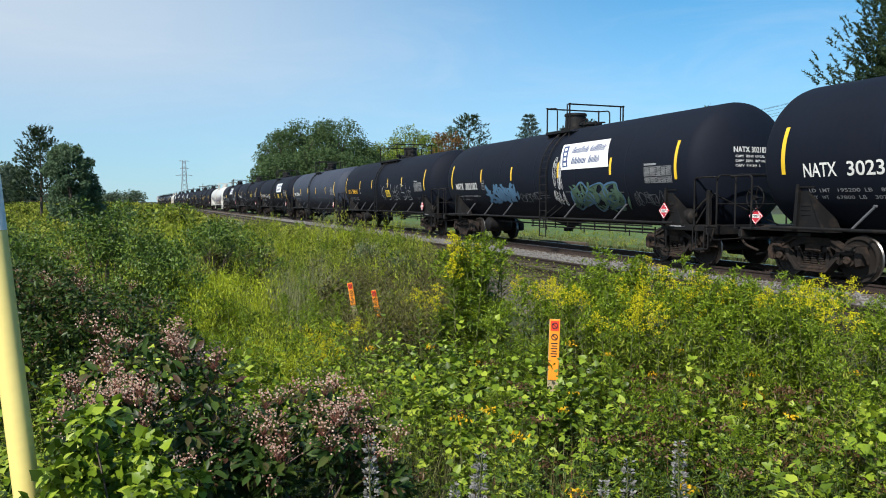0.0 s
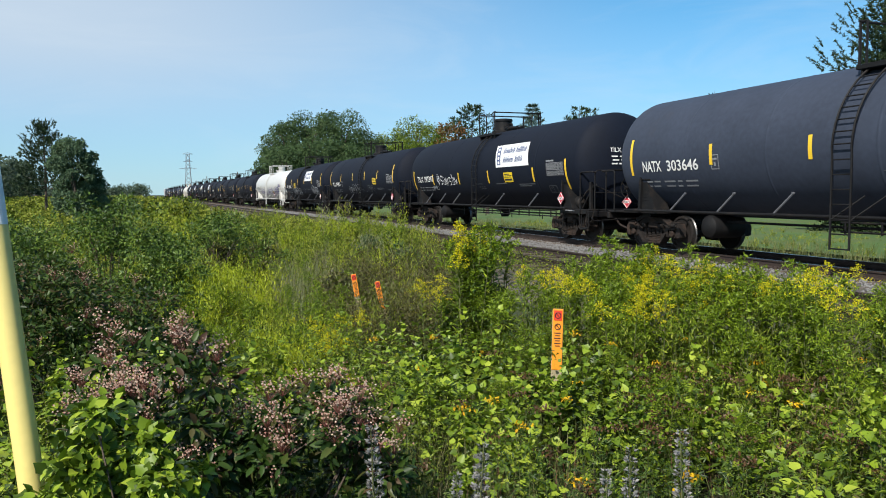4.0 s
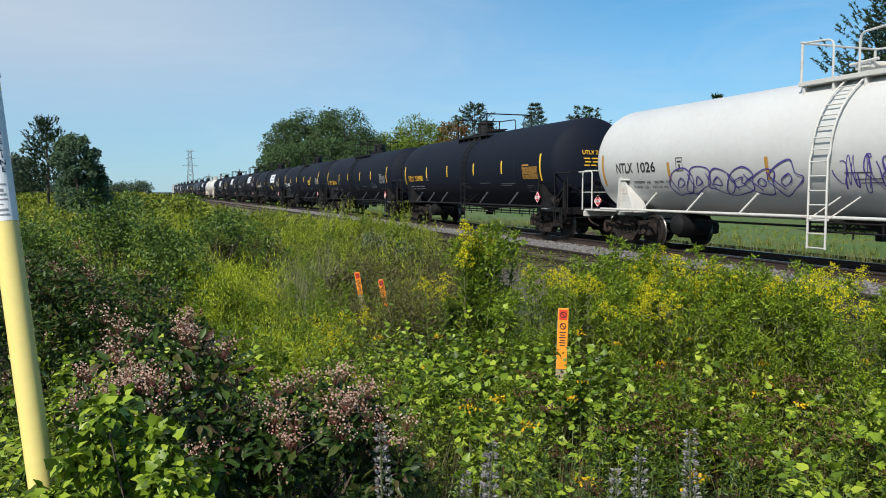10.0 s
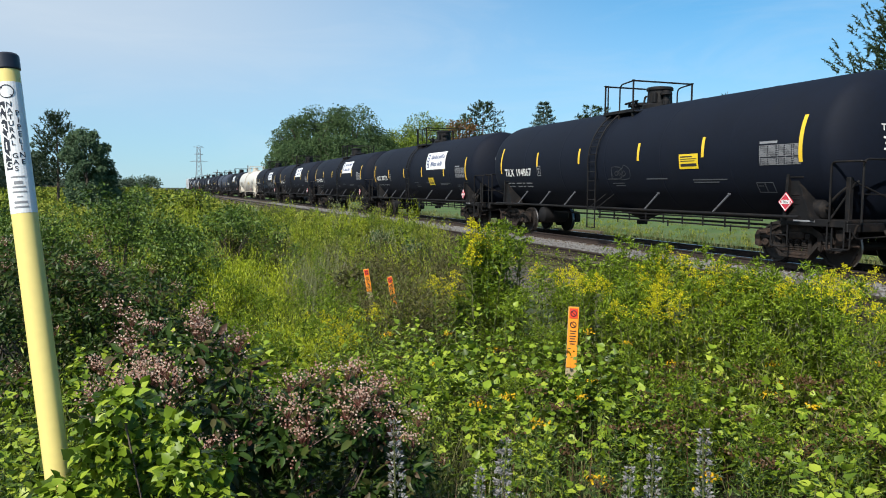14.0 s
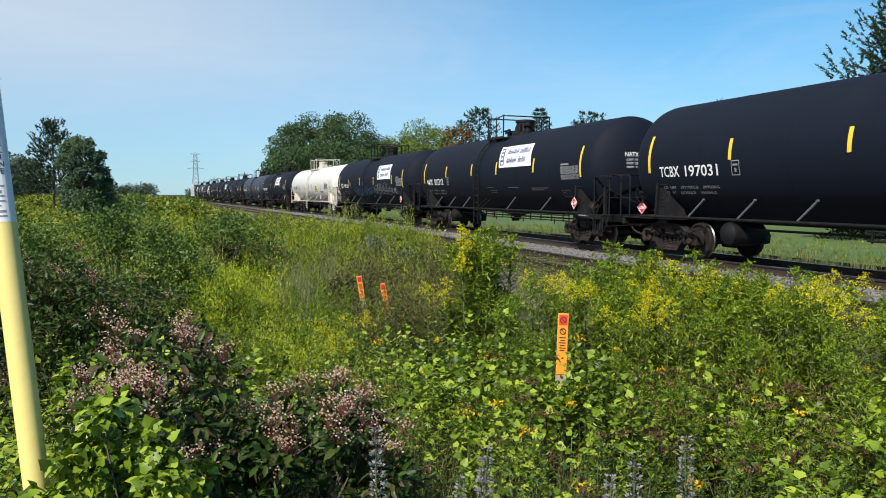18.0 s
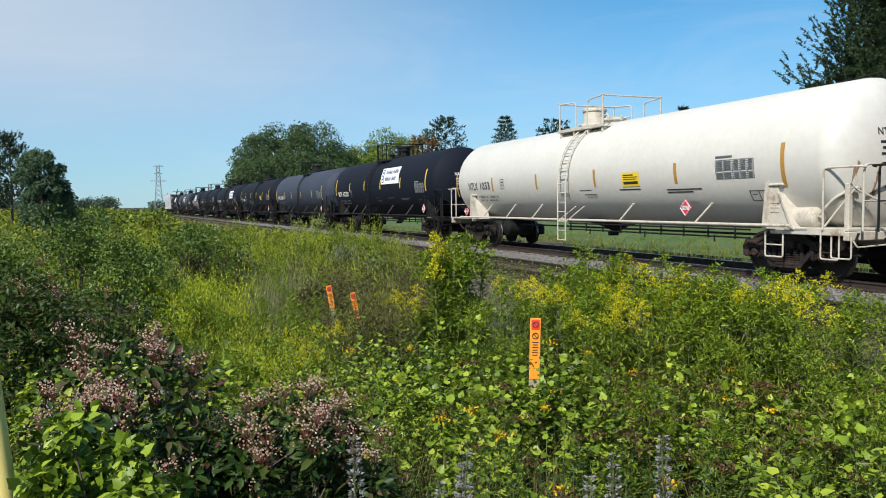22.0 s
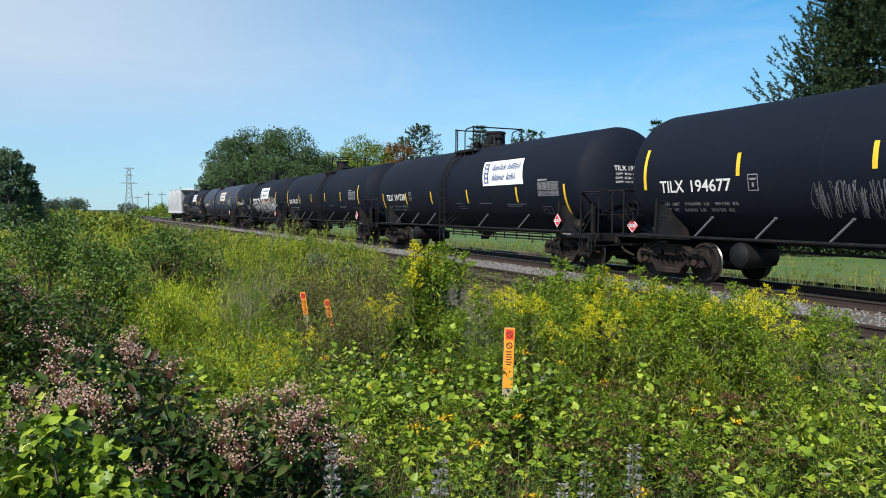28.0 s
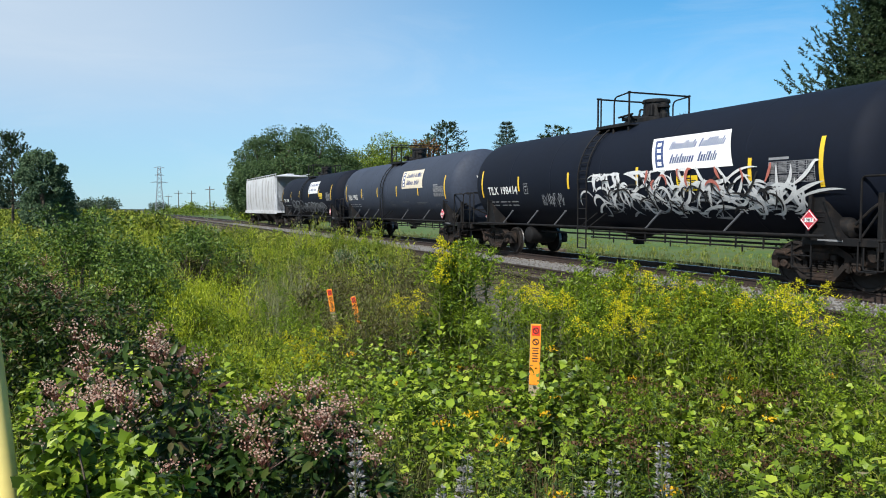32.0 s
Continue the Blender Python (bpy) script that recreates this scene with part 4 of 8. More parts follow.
    hr.tube(bend([(xb - 0.5, -1.42, 0.85), (xb - 0.5, -1.42, 0.45), (xb - 0.08, -1.42, 0.45), (xb - 0.08, -1.42, 0.85)], 0.05), 0.016)
    P["handrail"] = hr.mesh("handrail", steel)
    br = Build()
    br.tube([(xa + 0.05, -1.3, 1.0), (xb - 0.25, -1.15, 1.72)], 0.022)
    br.tube([(xb - 0.30, -1.15, 1.75), (xb + 0.1, 0.5, 1.0)], 0.02)
    br.box((xb - 0.35, -1.18, 1.40), (0.10, 0.10, 0.85), 0.01)
    br.tube(bend([(xa - 0.1, -1.25, 1.25), (xa + 0.25, -1.2, 1.6), (xb - 0.3, -1.0, 1.75)], 0.3, 6), 0.03)
    P["brace"] = br.mesh("brace", steel)
    bw = Build()
    bx, by, bz = half + 0.50, -0.28, 1.64
    ring = [(bx + 0.27 * math.cos(a * 0.2618), by, bz + 0.27 * math.sin(a * 0.2618)) for a in range(25)]
    bw.tube(ring, 0.017, 6)
    bw.lathe([(0.0, -0.05), (0.05, -0.05), (0.06, 0.03), (0.0, 0.03)], "y", (bx, by, bz), 12)
    for k in range(5):
        a = k * 1.2566
        bw.tube([(bx, by, bz), (bx + 0.27 * math.cos(a), by, bz + 0.27 * math.sin(a))], 0.013, 5)
    P["brake_wheel"] = bw.mesh("brake_wheel", steel)
    cp = Build()
    cp.box((e + 0.12, 0, 0.86), (0.36, 0.20, 0.22), 0.03)
    cp.box((e + 0.33, 0.05, 0.86), (0.22, 0.30, 0.30), 0.06)
    cp.tube(bend([(e, -0.45, 0.80), (e + 0.2, -0.45, 0.55), (e + 0.5, -0.3, 0.42)], 0.2), 0.03)
    P["coupler"] = cp.mesh("coupler", M["truck"])
    lv = Build()
    lv.tube(bend([(e + 0.02, -1.30, 0.78), (e + 0.06, -1.25, 0.66), (e + 0.12, -0.4, 0.70), (e + 0.25, -0.1, 0.95)], 0.08), 0.016)
    P["uncoupling_lever"] = lv.mesh("uncoupling_lever", steel)
    hs = Build()
    hs.tube(bend([(e + 0.02, 0.30, 0.72), (e + 0.22, 0.32, 0.40), (e + 0.52, 0.36, 0.34)], 0.2, 6), 0.026)
    P["brake_hose"] = hs.mesh("brake_hose", M["black_metal"])
    st_ = Build()
    st_.tube(bend([(half - 1.75, -1.40, 0.90), (half - 1.75, -1.40, 0.40), (half - 1.30, -1.40, 0.40), (half - 1.30, -1.40, 0.90)], 0.05), 0.018)
    st_.tube([(half - 1.75, -1.40, 0.64), (half - 1.30, -1.40, 0.64)], 0.014)
    P["step"] = st_.mesh("step", steel)
    bg = Build()
    xg = half - 0.15
    bg.box((xg, -1.05, 0.66), (0.34, 0.26, 0.30), 0.03)
    bg.box((xg - 0.30, -0.80, 0.60), (0.22, 0.5, 0.18), 0.03)
    bg.tube(bend([(xg - 0.1, -1.22, 0.70), (xg + 0.30, -1.25, 0.62), (xg + 0.42, -1.25, 0.92)], 0.08), 0.022, 6)
    bg.tube([(xg - 0.45, -1.15, 0.52), (xg + 0.35, -1.10, 0.50)], 0.025, 6)
    bg.box((xg + 0.22, -1.18, 0.76), (0.05, 0.07, 0.42), 0.01)
    bg.box((xg - 0.18, -1.20, 0.74), (0.05, 0.07, 0.46), 0.01)
    bg.lathe([(0.0, -0.10), (0.11, -0.09), (0.12, 0.05), (0.05, 0.10), (0.0, 0.10)], "y", (xg + 0.08, -1.20, 0.70), 12)
    P["brake_gear"] = bg.mesh("brake_gear", M["truck"])
    pipe = Build()
    pl = tc / 2 + 0.6
    pipe.tube([(-pl, -1.52, 1.03), (pl, -1.52, 1.03)], 0.034, 10)
    P["side_pipe"] = pipe.mesh("side_pipe", steel)
    b2 = Build()
    b2.tube([(0, -1.50, 1.03), (0.32, -1.30, 1.46)], 0.024, 6)
    b2.box((0.33, -1.30, 1.47), (0.07, 0.05, 0.05), 0.01)
    P["pipe_brace"] = b2.mesh("pipe_brace", M["brace_grey"] if kind in ("black", "grey") else steel)
    # long brake rigging below the tank
    rig = Build()
    for z in (0.72, 0.90):
        rig.tube([(-1.0, -0.95, z), (tc / 2 - 1.0, -0.95, z)], 0.022, 6)
    for k in range(9):
        x = -0.9 + k * (tc / 2 - 0.2) / 8.4
        rig.box((x, -0.95, 0.81), (0.035, 0.035, 0.26), 0.005)
        if k % 3 == 1:
            rig.box((x + 0.2, -0.95, 0.68), (0.03, 0.03, 0.16), 0.004)
    rig.tube([(-tc / 2 + 1, -0.5, 0.78), (tc / 2 - 1, -0.5, 0.78)], 0.03, 6)
    P["brake_rigging"] = rig.mesh("brake_rigging", M["black_metal"])
    ob = Build()
    ob.lathe([(0.0, 0.62), (0.10, 0.62), (0.12, 0.68), (0.20, 0.72), (0.34, 0.80), (0.62, 0.88), (0.9, 0.97), (0.0, 1.0)], "z", (0.1, 0, 0), 24)
    ob.box((0.1, -0.1, 0.60), (0.16, 0.3, 0.12), 0.02)
    P["outlet_valve"] = ob.mesh("outlet_valve", M["black_metal"])
    rs = Build()
    rs.lathe([(0.0, -0.42), (0.12, -0.40), (0.20, -0.34), (0.215, -0.28), (0.215, 0.28), (0.20, 0.34), (0.12, 0.40), (0.0, 0.42)], "x", (0, 0, 0), 20)
    P["air_reservoir"] = rs.mesh("air_reservoir", steel)
    # ladder
    path = [(0, -1.62, 0.42), (0, -1.62, 2.15)]
    for i in range(9):
        a = radians(-4 + 62 * i / 8)
        path.append((0.02 * i, -(RAD + 0.09) * math.cos(a), AXIS_Z + (RAD + 0.09) * math.sin(a)))
    P["stile"] = Build().tube(path, 0.022, 6).mesh("stile", steel)
    P["rung"] = Build().tube([(-0.215, 0, 0), (0.215, 0, 0)], 0.015, 6).mesh("rung", steel)
    l = Build()
    l.box((0.0, -1.60, 0.98), (0.50, 0.05, 0.04), 0.004)
    for sx in (-1, 1):
        l.tube([(0.22 * sx, -1.60, 0.98), (0.22 * sx + 0.42, -1.25, 1.42)], 0.016, 6)
    P["ladder"] = l.mesh("ladder", steel)
    for nm, spec in TOPS.items():
        P[nm] = top_meshes(steel, *spec)
    return P


def placard_meshes():
    d = Build()
    h = 0.20
    d.plate([(-h, 0), (0, -h), (h, 0), (0, h)], -0.008, 0.008)
    face = d.mesh("placard", M["red"], 0)
    ed = Build()
    k = 0.175
    for a, b in (((-k, 0), (0, -k)), ((0, -k), (k, 0)), ((k, 0), (0, k)), ((0, k), (-k, 0))):
        ed.tube([(a[0], -0.010, a[1]), (b[0], -0.010, b[1])], 0.008, 4)
    ed.box((0, -0.011, 0), (0.22, 0.006, 0.085), 0.001)
    edge = ed.mesh("placard_border", M["sign_white"], 0)
    vs, fs = text_shape("1987", 0.062, 0.19)
    num = mesh_of("placard_number", np.stack([vs[:, 0] - 0.095, np.full(len(vs), -0.0165), vs[:, 1] - 0.031], 1), fs, M["stencil_black"])
    return face, edge, num


PLACARD = placard_meshes()


def add_placard(car, m):
    p = child("placard", PLACARD[0], car, m, "red diamond hazard placard")
    child("placard_border", PLACARD[1], p)
    child("placard_number", PLACARD[2], p)


SETS = {
    "black": tank_meshes("black", 8.42, 13.85),
    "grey": tank_meshes("grey", 8.42, 13.85),
    "white": tank_meshes("white", 8.94, 14.65),
    "cream": tank_meshes("cream", 8.94, 14.65),
}
SIZE = {"black": (8.42, 13.85), "grey": (8.42, 13.85), "white": (8.94, 14.65), "cream": (8.94, 14.65)}
TANK_BITS = {}


def stencil_block(x0, z0, z1):
    """The boxed table of test dates near the front end."""
    x1, v0, v1 = x0 + 1.10, v_of(z0), v_of(z1 - 0.08)
    rects = [(x0, v1 + 0.05, x0 + 0.5, v1 + 0.10)]
    rows = 9
    for i in range(rows + 1):
        v = v0 + (v1 - v0) * i / rows
        rects.append((x0, v, x1, v + 0.012))
        if i < rows and i != 3:
            for a, b in ((0.03, 0.20), (0.23, 0.42), (0.50, 0.62), (0.68, 0.80), (0.87, 0.97)):
                rects.append((x0 + a * (x1 - x0), v + 0.020, x0 + b * (x1 - x0), v + 0.034))
    for a in (0, 0.46, 0.66, 0.84, 1):
        rects.append((x0 + a * (x1 - x0), v0, x0 + a * (x1 - x0) + 0.012, v1))
    return rects


def small_lines(x, z, rows):
    """Rows of worn lines of small writing."""
    out = []
    for i, row in enumerate(rows):
        v = v_of(z) - i * 0.13
        for a, b in row:
            out.append((x + a, v, x + b, v + 0.042))
    return out


# cars whose front end has no hand brake
PLAIN_END = (2, 13, 19)
WEIGHTS = {
    14: ("LD LMT  192700 LB  87400 KG", "LT WT  70300 LB  31900 KG"),
    6: ("LD LMT  190000 LB  86180 KG", "LT WT  73000 LB  33110 KG"),
    -1: ("LD LMT  195200 LB  88550 KG", "LT WT  67800 LB  30750 KG"),
    12: ("LD LMT  195700 LB  88750 KG", "LT WT  67300 LB  30550 KG"),
    15: ("LD LMT  194900 LB  88400 KG", "LT WT  68100 LB  30900 KG"),
    18: ("LD LMT  197700 LB  89700 KG", "LT WT  65300 LB  29600 KG"),
    0: ("LD LMT  195300 LB  88400 KG", "LT WT  67700 LB"),
    4: ("LD LMT  196500 LB  89150 KG", "LT WT  66500 LB  30150 KG"),
    10: ("LD LMT  196000 LB  88900 KG",),
    11: ("LD LMT  197700LB  89700KG", "LT WT  65300LB  29600KG"),
    13: ("LD LMT  197900 LB  89750 KG", "LT WT  65100 LB  29550 KG"),
    17: ("LD LMT  196500 LB  89150 KG", "LT WT  66500 LB  30150 KG"),
}
CAPACITY = {
    0: ("CAPY  30160  US GAL", "CAPY  25001  IMP GAL", "CAPY  114 344  L"),
    11: ("CAPY  30050  US GAL", "CAPY  25022  IMP GAL", "CAPY  113 752  L"),
    13: ("CAPY  30050  US GAL", "CAPY  25022  IMP GAL", "CAPY  113 752  L"),
    19: ("CAPY  30120  US GAL", "CAPY  114030  L"),
    4: ("CAPY  30140  US GAL", "CAPY  25098  IMP GAL", "CAPY  114 092  L"),
    12: ("CAPY  30109  US GAL", "CAPY  25123  IMP GAL", "CAPY  114 200  L"),
    18: ("CAPY  30150  US GAL", "CAPY  25106  IMP GAL", "CAPY  114 130  L"),
}


TANK_AHEAD = 0.2


def tank_car(index, paint, mark, label, strips=(-7.2, -4.15, -1.35, 1.6, 4.45, 7.47), strip_z=2.33, end_z=2.10, end_long=0.94, top=("short", 0.07, False), ladder=-0.43, table=(6.25, 2.06), mark_mat="stencil", sign=None, sign_at=(1.5, 2.57), decal=False):
    """strips: reflective strips along the side, short ones from strip_z up, the two end ones from end_z up."""
    tank_round(paint)
    P = SETS[paint]
    half, tc = SIZE[paint]
    car = new("tank_car")
    tagged(car, label, "tank car", "freight train")
    dark = paint in ("black", "grey")
    child("tank", P["tank"], car, Matrix.Translation((TANK_AHEAD, 0, 0)))
    for turn in (Matrix.Identity(4), MIRROR_Y):
        for nm in ("end_sill", "deck", "end_beam", "body_bolster", "deck_edge"):
            child(nm, P[nm], car, turn)
        child("deck_mark", P["deck_mark"], car, turn)
        for nm in ("coupler", "uncoupling_lever", "brake_hose", "brake_gear", "step"):
            child(nm, P[nm], car, turn)
        child("handrail", P["handrail"], car, turn)
        child("side_pipe", P["side_pipe"], car, turn)
    for at in (0.13, -13.91) if dark else (-0.15, -14.5):
        child("saddle", P["saddle"], car, Matrix.Translation((at, 0, 0)))
        child("saddle", P["saddle_flip"], car, Matrix.Translation((at, 0, 0)))
    lad = child("ladder", P["ladder"], car, Matrix.Translation((ladder, 0, 0)))
    for sx in (-0.215, 0.215):
        child("stile", P["stile"], lad, Matrix.Translation((sx, 0, 0)))
    for k in range(14):
        a = radians(-2 + 8.0 * (k - 7))
        y, z = (-1.62, 0.44 + 0.275 * k) if k < 7 else (-(RAD + 0.09) * math.cos(a), AXIS_Z + (RAD + 0.09) * math.sin(a))
        child("rung", P["rung"], lad, Matrix.Translation((0.0 if k < 7 else 0.02 * (k - 6), y, z)))
    child("brace", P["brace"], car)
    if index not in PLAIN_END:
        child("brake_wheel", P["brake_wheel"], car)
    for x in (-5.6, -3.9, -2.2, 2.2, 4.9):
        child("pipe_brace", P["pipe_brace"], car, Matrix.Translation((x * half / 8.42, 0, 0)))
    for name in ("brake_rigging", "outlet_valve"):
        child(name, P[name], car)
    on_top = Matrix.Translation((top[1], 0, 0)) @ (MIRROR_Y if top[2] else Matrix.Identity(4))
    for name, me in P[top[0]].items():
        child(name, me, car, on_top)
    if index not in PLAIN_END:
        child("air_reservoir", P["air_reservoir"], car, Matrix.Translation((tc / 2 + 0.55, -1.10, 1.18)))
    child("air_reservoir", SETS["black"]["air_reservoir"], car, Matrix.Translation((-tc / 2 + 2.0, -0.4, 0.66)) @ pose(0, 0, 0, 0, 0, 90) @ Matrix.Scale(1.35, 4), "black steel brake reservoir")
    add_truck(car, tc / 2 + 0.14, index)
    add_truck(car, -tc / 2 + 0.10, index)
    # reflective strips
    for k, x in enumerate(strips):
        end = k in (0, len(strips) - 1)
        z0, z1 = (end_z, end_z + end_long) if end else (strip_z, strip_z + 0.47)
        child("reflective_strip", rects_mesh("reflective_strip", [(x - 0.05, v_of(z0), x + 0.05, v_of(z1))], M["yellow_strip" if dark else "strip_worn"], 0.009), car)
    # lettering
    ink = M[mark_mat]
    dim = M["stencil_dim"] if dark else M["stencil_black"]
    x0 = -half + 1.72
    words_on_tank("reporting_mark", mark, x0, 2.03, 0.27, 0.20, ink, car)
    r = random.Random(index * 7 + 3)
    lines = [[(0, 0.24), (0.30, 0.55), (0.72, 1.15), (1.25, 1.42), (1.55, 2.0)], [(0, 0.16), (0.22, 0.5), (0.75, 1.1), (1.2, 1.38), (1.52, 1.95)]]
    if index in WEIGHTS:
        for j, line in enumerate(WEIGHTS[index]):
            words_on_tank("weight_line", line, x0 + 0.05, 1.74 - 0.13 * j, 0.075, 0.083, dim, car)
    else:
        tagged(child("weight_line", rects_mesh("weight_line", small_lines(x0 + 0.05, 1.76, lines), dim), car), kind="stuff")
    bits = (paint, mark_mat)
    if (bits, "box") not in TANK_BITS:
        b0, v0 = x0 + 2.62, v_of(2.02)
        TANK_BITS[(bits, "box")] = rects_mesh("plate_box", [(b0, v0, b0 + 0.26, v0 + 0.02), (b0, v0 + 0.32, b0 + 0.26, v0 + 0.34), (b0, v0, b0 + 0.02, v0 + 0.34), (b0 + 0.24, v0, b0 + 0.26, v0 + 0.34), (b0 + 0.05, v0 + 0.22, b0 + 0.21, v0 + 0.26), (b0 + 0.10, v0 + 0.08, b0 + 0.16, v0 + 0.17)], dim)
        mid = [(0.3, v_of(1.86), 0.9, v_of(1.86) + 0.02), (2.2, v_of(1.84), 3.1, v_of(1.84) + 0.03), (4.1, v_of(1.80), 5.3, v_of(1.80) + 0.03), (4.1, v_of(1.74), 5.0, v_of(1.74) + 0.03), (0.5, v_of(1.74), 1.1, v_of(1.74) + 0.02), (0.6, v_of(1.67), 1.1, v_of(1.67) + 0.02)]
        fx, fv = half - 2.25, v_of(1.52)
        mid += [(fx, fv, fx + 0.5, fv + 0.02), (fx, fv + 0.24, fx + 0.5, fv + 0.26), (fx, fv, fx + 0.02, fv + 0.26), (fx + 0.48, fv, fx + 0.5, fv + 0.26), (fx + 0.24, fv + 0.03, fx + 0.26, fv + 0.24), (fx + 0.05, fv + 0.16, fx + 0.2, fv + 0.18)]
        TANK_BITS[(bits, "notes")] = rects_mesh("small_print", mid, M["g_pale"] if dark else dim)
    child("plate_box", TANK_BITS[(bits, "box")], car)
    tagged(child("test_table", rects_mesh("test_table", stencil_block(table[0], table[1], table[1] + 0.48), M["strip_worn"] if index == 7 else (M["stencil_dim"] if dark else M["g_pale"])), car), kind="stuff")
    tagged(child("small_print", TANK_BITS[(bits, "notes")], car), kind="stuff")
    # front head lettering
    vs, fs = text_shape(mark, 0.135, 0.086 * len(mark))
    child("head_mark", mesh_of("head_mark", on_head(vs + np.array([-0.62, 2.72]), half + TANK_AHEAD), fs, ink), car)
    if index in CAPACITY:
        for j, line in enumerate(CAPACITY[index]):
            vs, fs = text_shape(line, 0.06, 0.044 * len(line))
            child("capacity_line", mesh_of("capacity_line", on_head(vs + np.array([-0.58, 2.60 - 0.11 * j]), half + TANK_AHEAD), fs, ink), car)
    else:
        hl = []
        for i, (a, b) in enumerate(((0, 0.9), (0.05, 0.95), (0.02, 0.8))):
            for c, d in ((0, 0.28), (0.36, 0.66), (0.74, 0.9)):
                y = -0.58 + 0.75 * (a + c * (b - a) / 0.9)
                y2 = -0.58 + 0.75 * (a + d * (b - a) / 0.9)
                z = 2.57 - 0.11 * i
                hl.append((y, z, y2, z + 0.042))
        hv, hf = [], []
        for a, b, c, d in hl:
            o = len(hv)
            hv += [(a, b), (c, b), (c, d), (a, d)]
            hf.append((o, o + 1, o + 2, o + 3))
        tagged(child("capacity_line", mesh_of("capacity_line", on_head(hv, half + TANK_AHEAD), hf, ink), car), kind="stuff")
    # placards: near side at the front saddle, and on the front end
    add_placard(car, Matrix.Translation((7.15, -1.50, 1.33) if dark else (4.95, -1.54, 1.38)))
    if index != 13:
        add_placard(car, Matrix.Translation((half + 0.50, -0.25, 1.22)) @ pose(0, 0, 0, 0, 0, 8))
    if sign:
        # the vinyl is stuck on with a slight slant; its print leans the other way
        sx0, sv0, slant = sign_at[0], v_of(sign_at[1]), -0.36
        s = child("banner", rects_mesh("banner", [(sx0, sv0, sx0 + 2.64, sv0 + 0.86)], M[sign], 0.010, slant), car, None, "printed vinyl banner with a blue emblem")
        row_r = random.Random(3)
        for row, words in ((0.50, ((0.62, 1.52), (1.64, 2.46))), (0.16, ((0.62, 1.48), (1.58, 2.20)))):
            for a, b in words:
                bars, x = [], sx0 + a + slant * row
                while x < sx0 + b + slant * row - 0.04:
                    w, tall = row_r.choice((0.040, 0.052, 0.058)), row_r.choice((0.15, 0.15, 0.15, 0.215))
                    bars.append((x, sv0 + row, x + w, sv0 + row + (tall if bars else 0.22)))
                    x += w + 0.026
                child("banner_print", rects_mesh("banner_print", bars, M["sign_blue"], 0.013, 0.22), s)
        ex = sx0 + 0.12 + slant * 0.08
        child("banner_emblem", rects_mesh("banner_emblem", [(ex, sv0 + 0.08, ex + 0.30, sv0 + 0.78)], M["sign_blue"], 0.013, slant), s)
        child("emblem_bars", rects_mesh("emblem_bars", [(ex + 0.08 + slant * (0.05 + 0.165 * k), sv0 + 0.12 + 0.165 * k, ex + 0.23 + slant * (0.05 + 0.165 * k), sv0 + 0.22 + 0.165 * k) for k in range(4)], M["sign_white"], 0.016, slant), s)
    if decal:
        dx, dz = decal
        dv = v_of(dz)
        d = child("decal", rects_mesh("decal", [(dx, dv, dx + 0.72, dv + 0.36)], M["sign_yellow"], 0.010), car, None, "yellow emergency notice")
        child("decal_print", rects_mesh("decal_print", [(dx + 0.06, dv + 0.06, dx + 0.66, dv + 0.13), (dx + 0.06, dv + 0.18, dx + 0.6, dv + 0.20), (dx + 0.06, dv + 0.23, dx + 0.66, dv + 0.25), (dx + 0.06, dv + 0.28, dx + 0.5, dv + 0.31)], M["stencil_black"], 0.013), d)
    return car


def flip_mesh(me):
    """The same plate mirrored to the far side."""
    c = me.copy()
    for v in c.vertices:
        v.co.y = -v.co.y
    c.flip_normals()
    return c


for P_ in SETS.values():
    P_["saddle_flip"] = flip_mesh(P_["saddle"])


def spray(car, seed, x0, x1, z0, z1, count, width, mat, label="", loop=1.0, eps=0.007):
    tank_round("white" if car in (T_[6], T_[14]) else "black")
    me = strokes("spray_paint", seed, x0, x1, v_of(z0), v_of(z1), count, width, M[mat], loop, eps)
    return tagged(child("spray_paint", me, car, None, label), kind="stuff")


B_ = "black tank car with yellow reflective strips and white stencils"
TRAIN = {}


def add_car(index, *spec, **more):
    TRAIN[index] = tank_car(index, *spec, **more)


add_car(-1, "black", "NATX 3023", B_)
add_car(0, "black", "NATX 302182", "black tank car with white banner and blue-green spray paint", (-7.14, -4.1, -1.45, 1.88, 4.8, 7.62), 2.30, top=("short", 0.90, True), ladder=1.05, table=(6.35, 2.03), sign="sign_white", sign_at=(2.08, 2.53))
add_car(1, "black", "UTLX 204343", "black tank car with yellow stencils and pale spray paint", (-7.32, -3.87, -1.29, 1.77, 4.17, 7.52), 2.31, top=("long", 0.22, False), ladder=-0.24, table=(6.06, 2.05), mark_mat="stencil_yellow", decal=(1.3, 1.82))
add_car(2, "grey", "NATX 303646", "faded grey-black tank car with white stencils", (-7.19, -4.07, -1.23, 1.7, 4.91, 7.47), 2.13, 1.95, table=(6.32, 2.04))
add_car(3, "black", "TILX 192397", "black tank car with white banner and scrawled spray paint", (-7.2, -4.55, -1.42, 1.6, 5.3, 7.5), 1.89, 1.62, ladder=0.45, top=("short", 0.35, True), sign="sign_white", sign_at=(2.4, 2.45), decal=(3.0, 1.9))
add_car(4, "black", "TILX 194806", "black tank car with white stencils and a yellow notice", (-7.30, -4.26, -1.15, 1.73, 4.43, 7.42), 2.35, 2.11, top=("short", 0.76, True), ladder=0.91, table=(6.22, 2.07), decal=(3.42, 2.05))
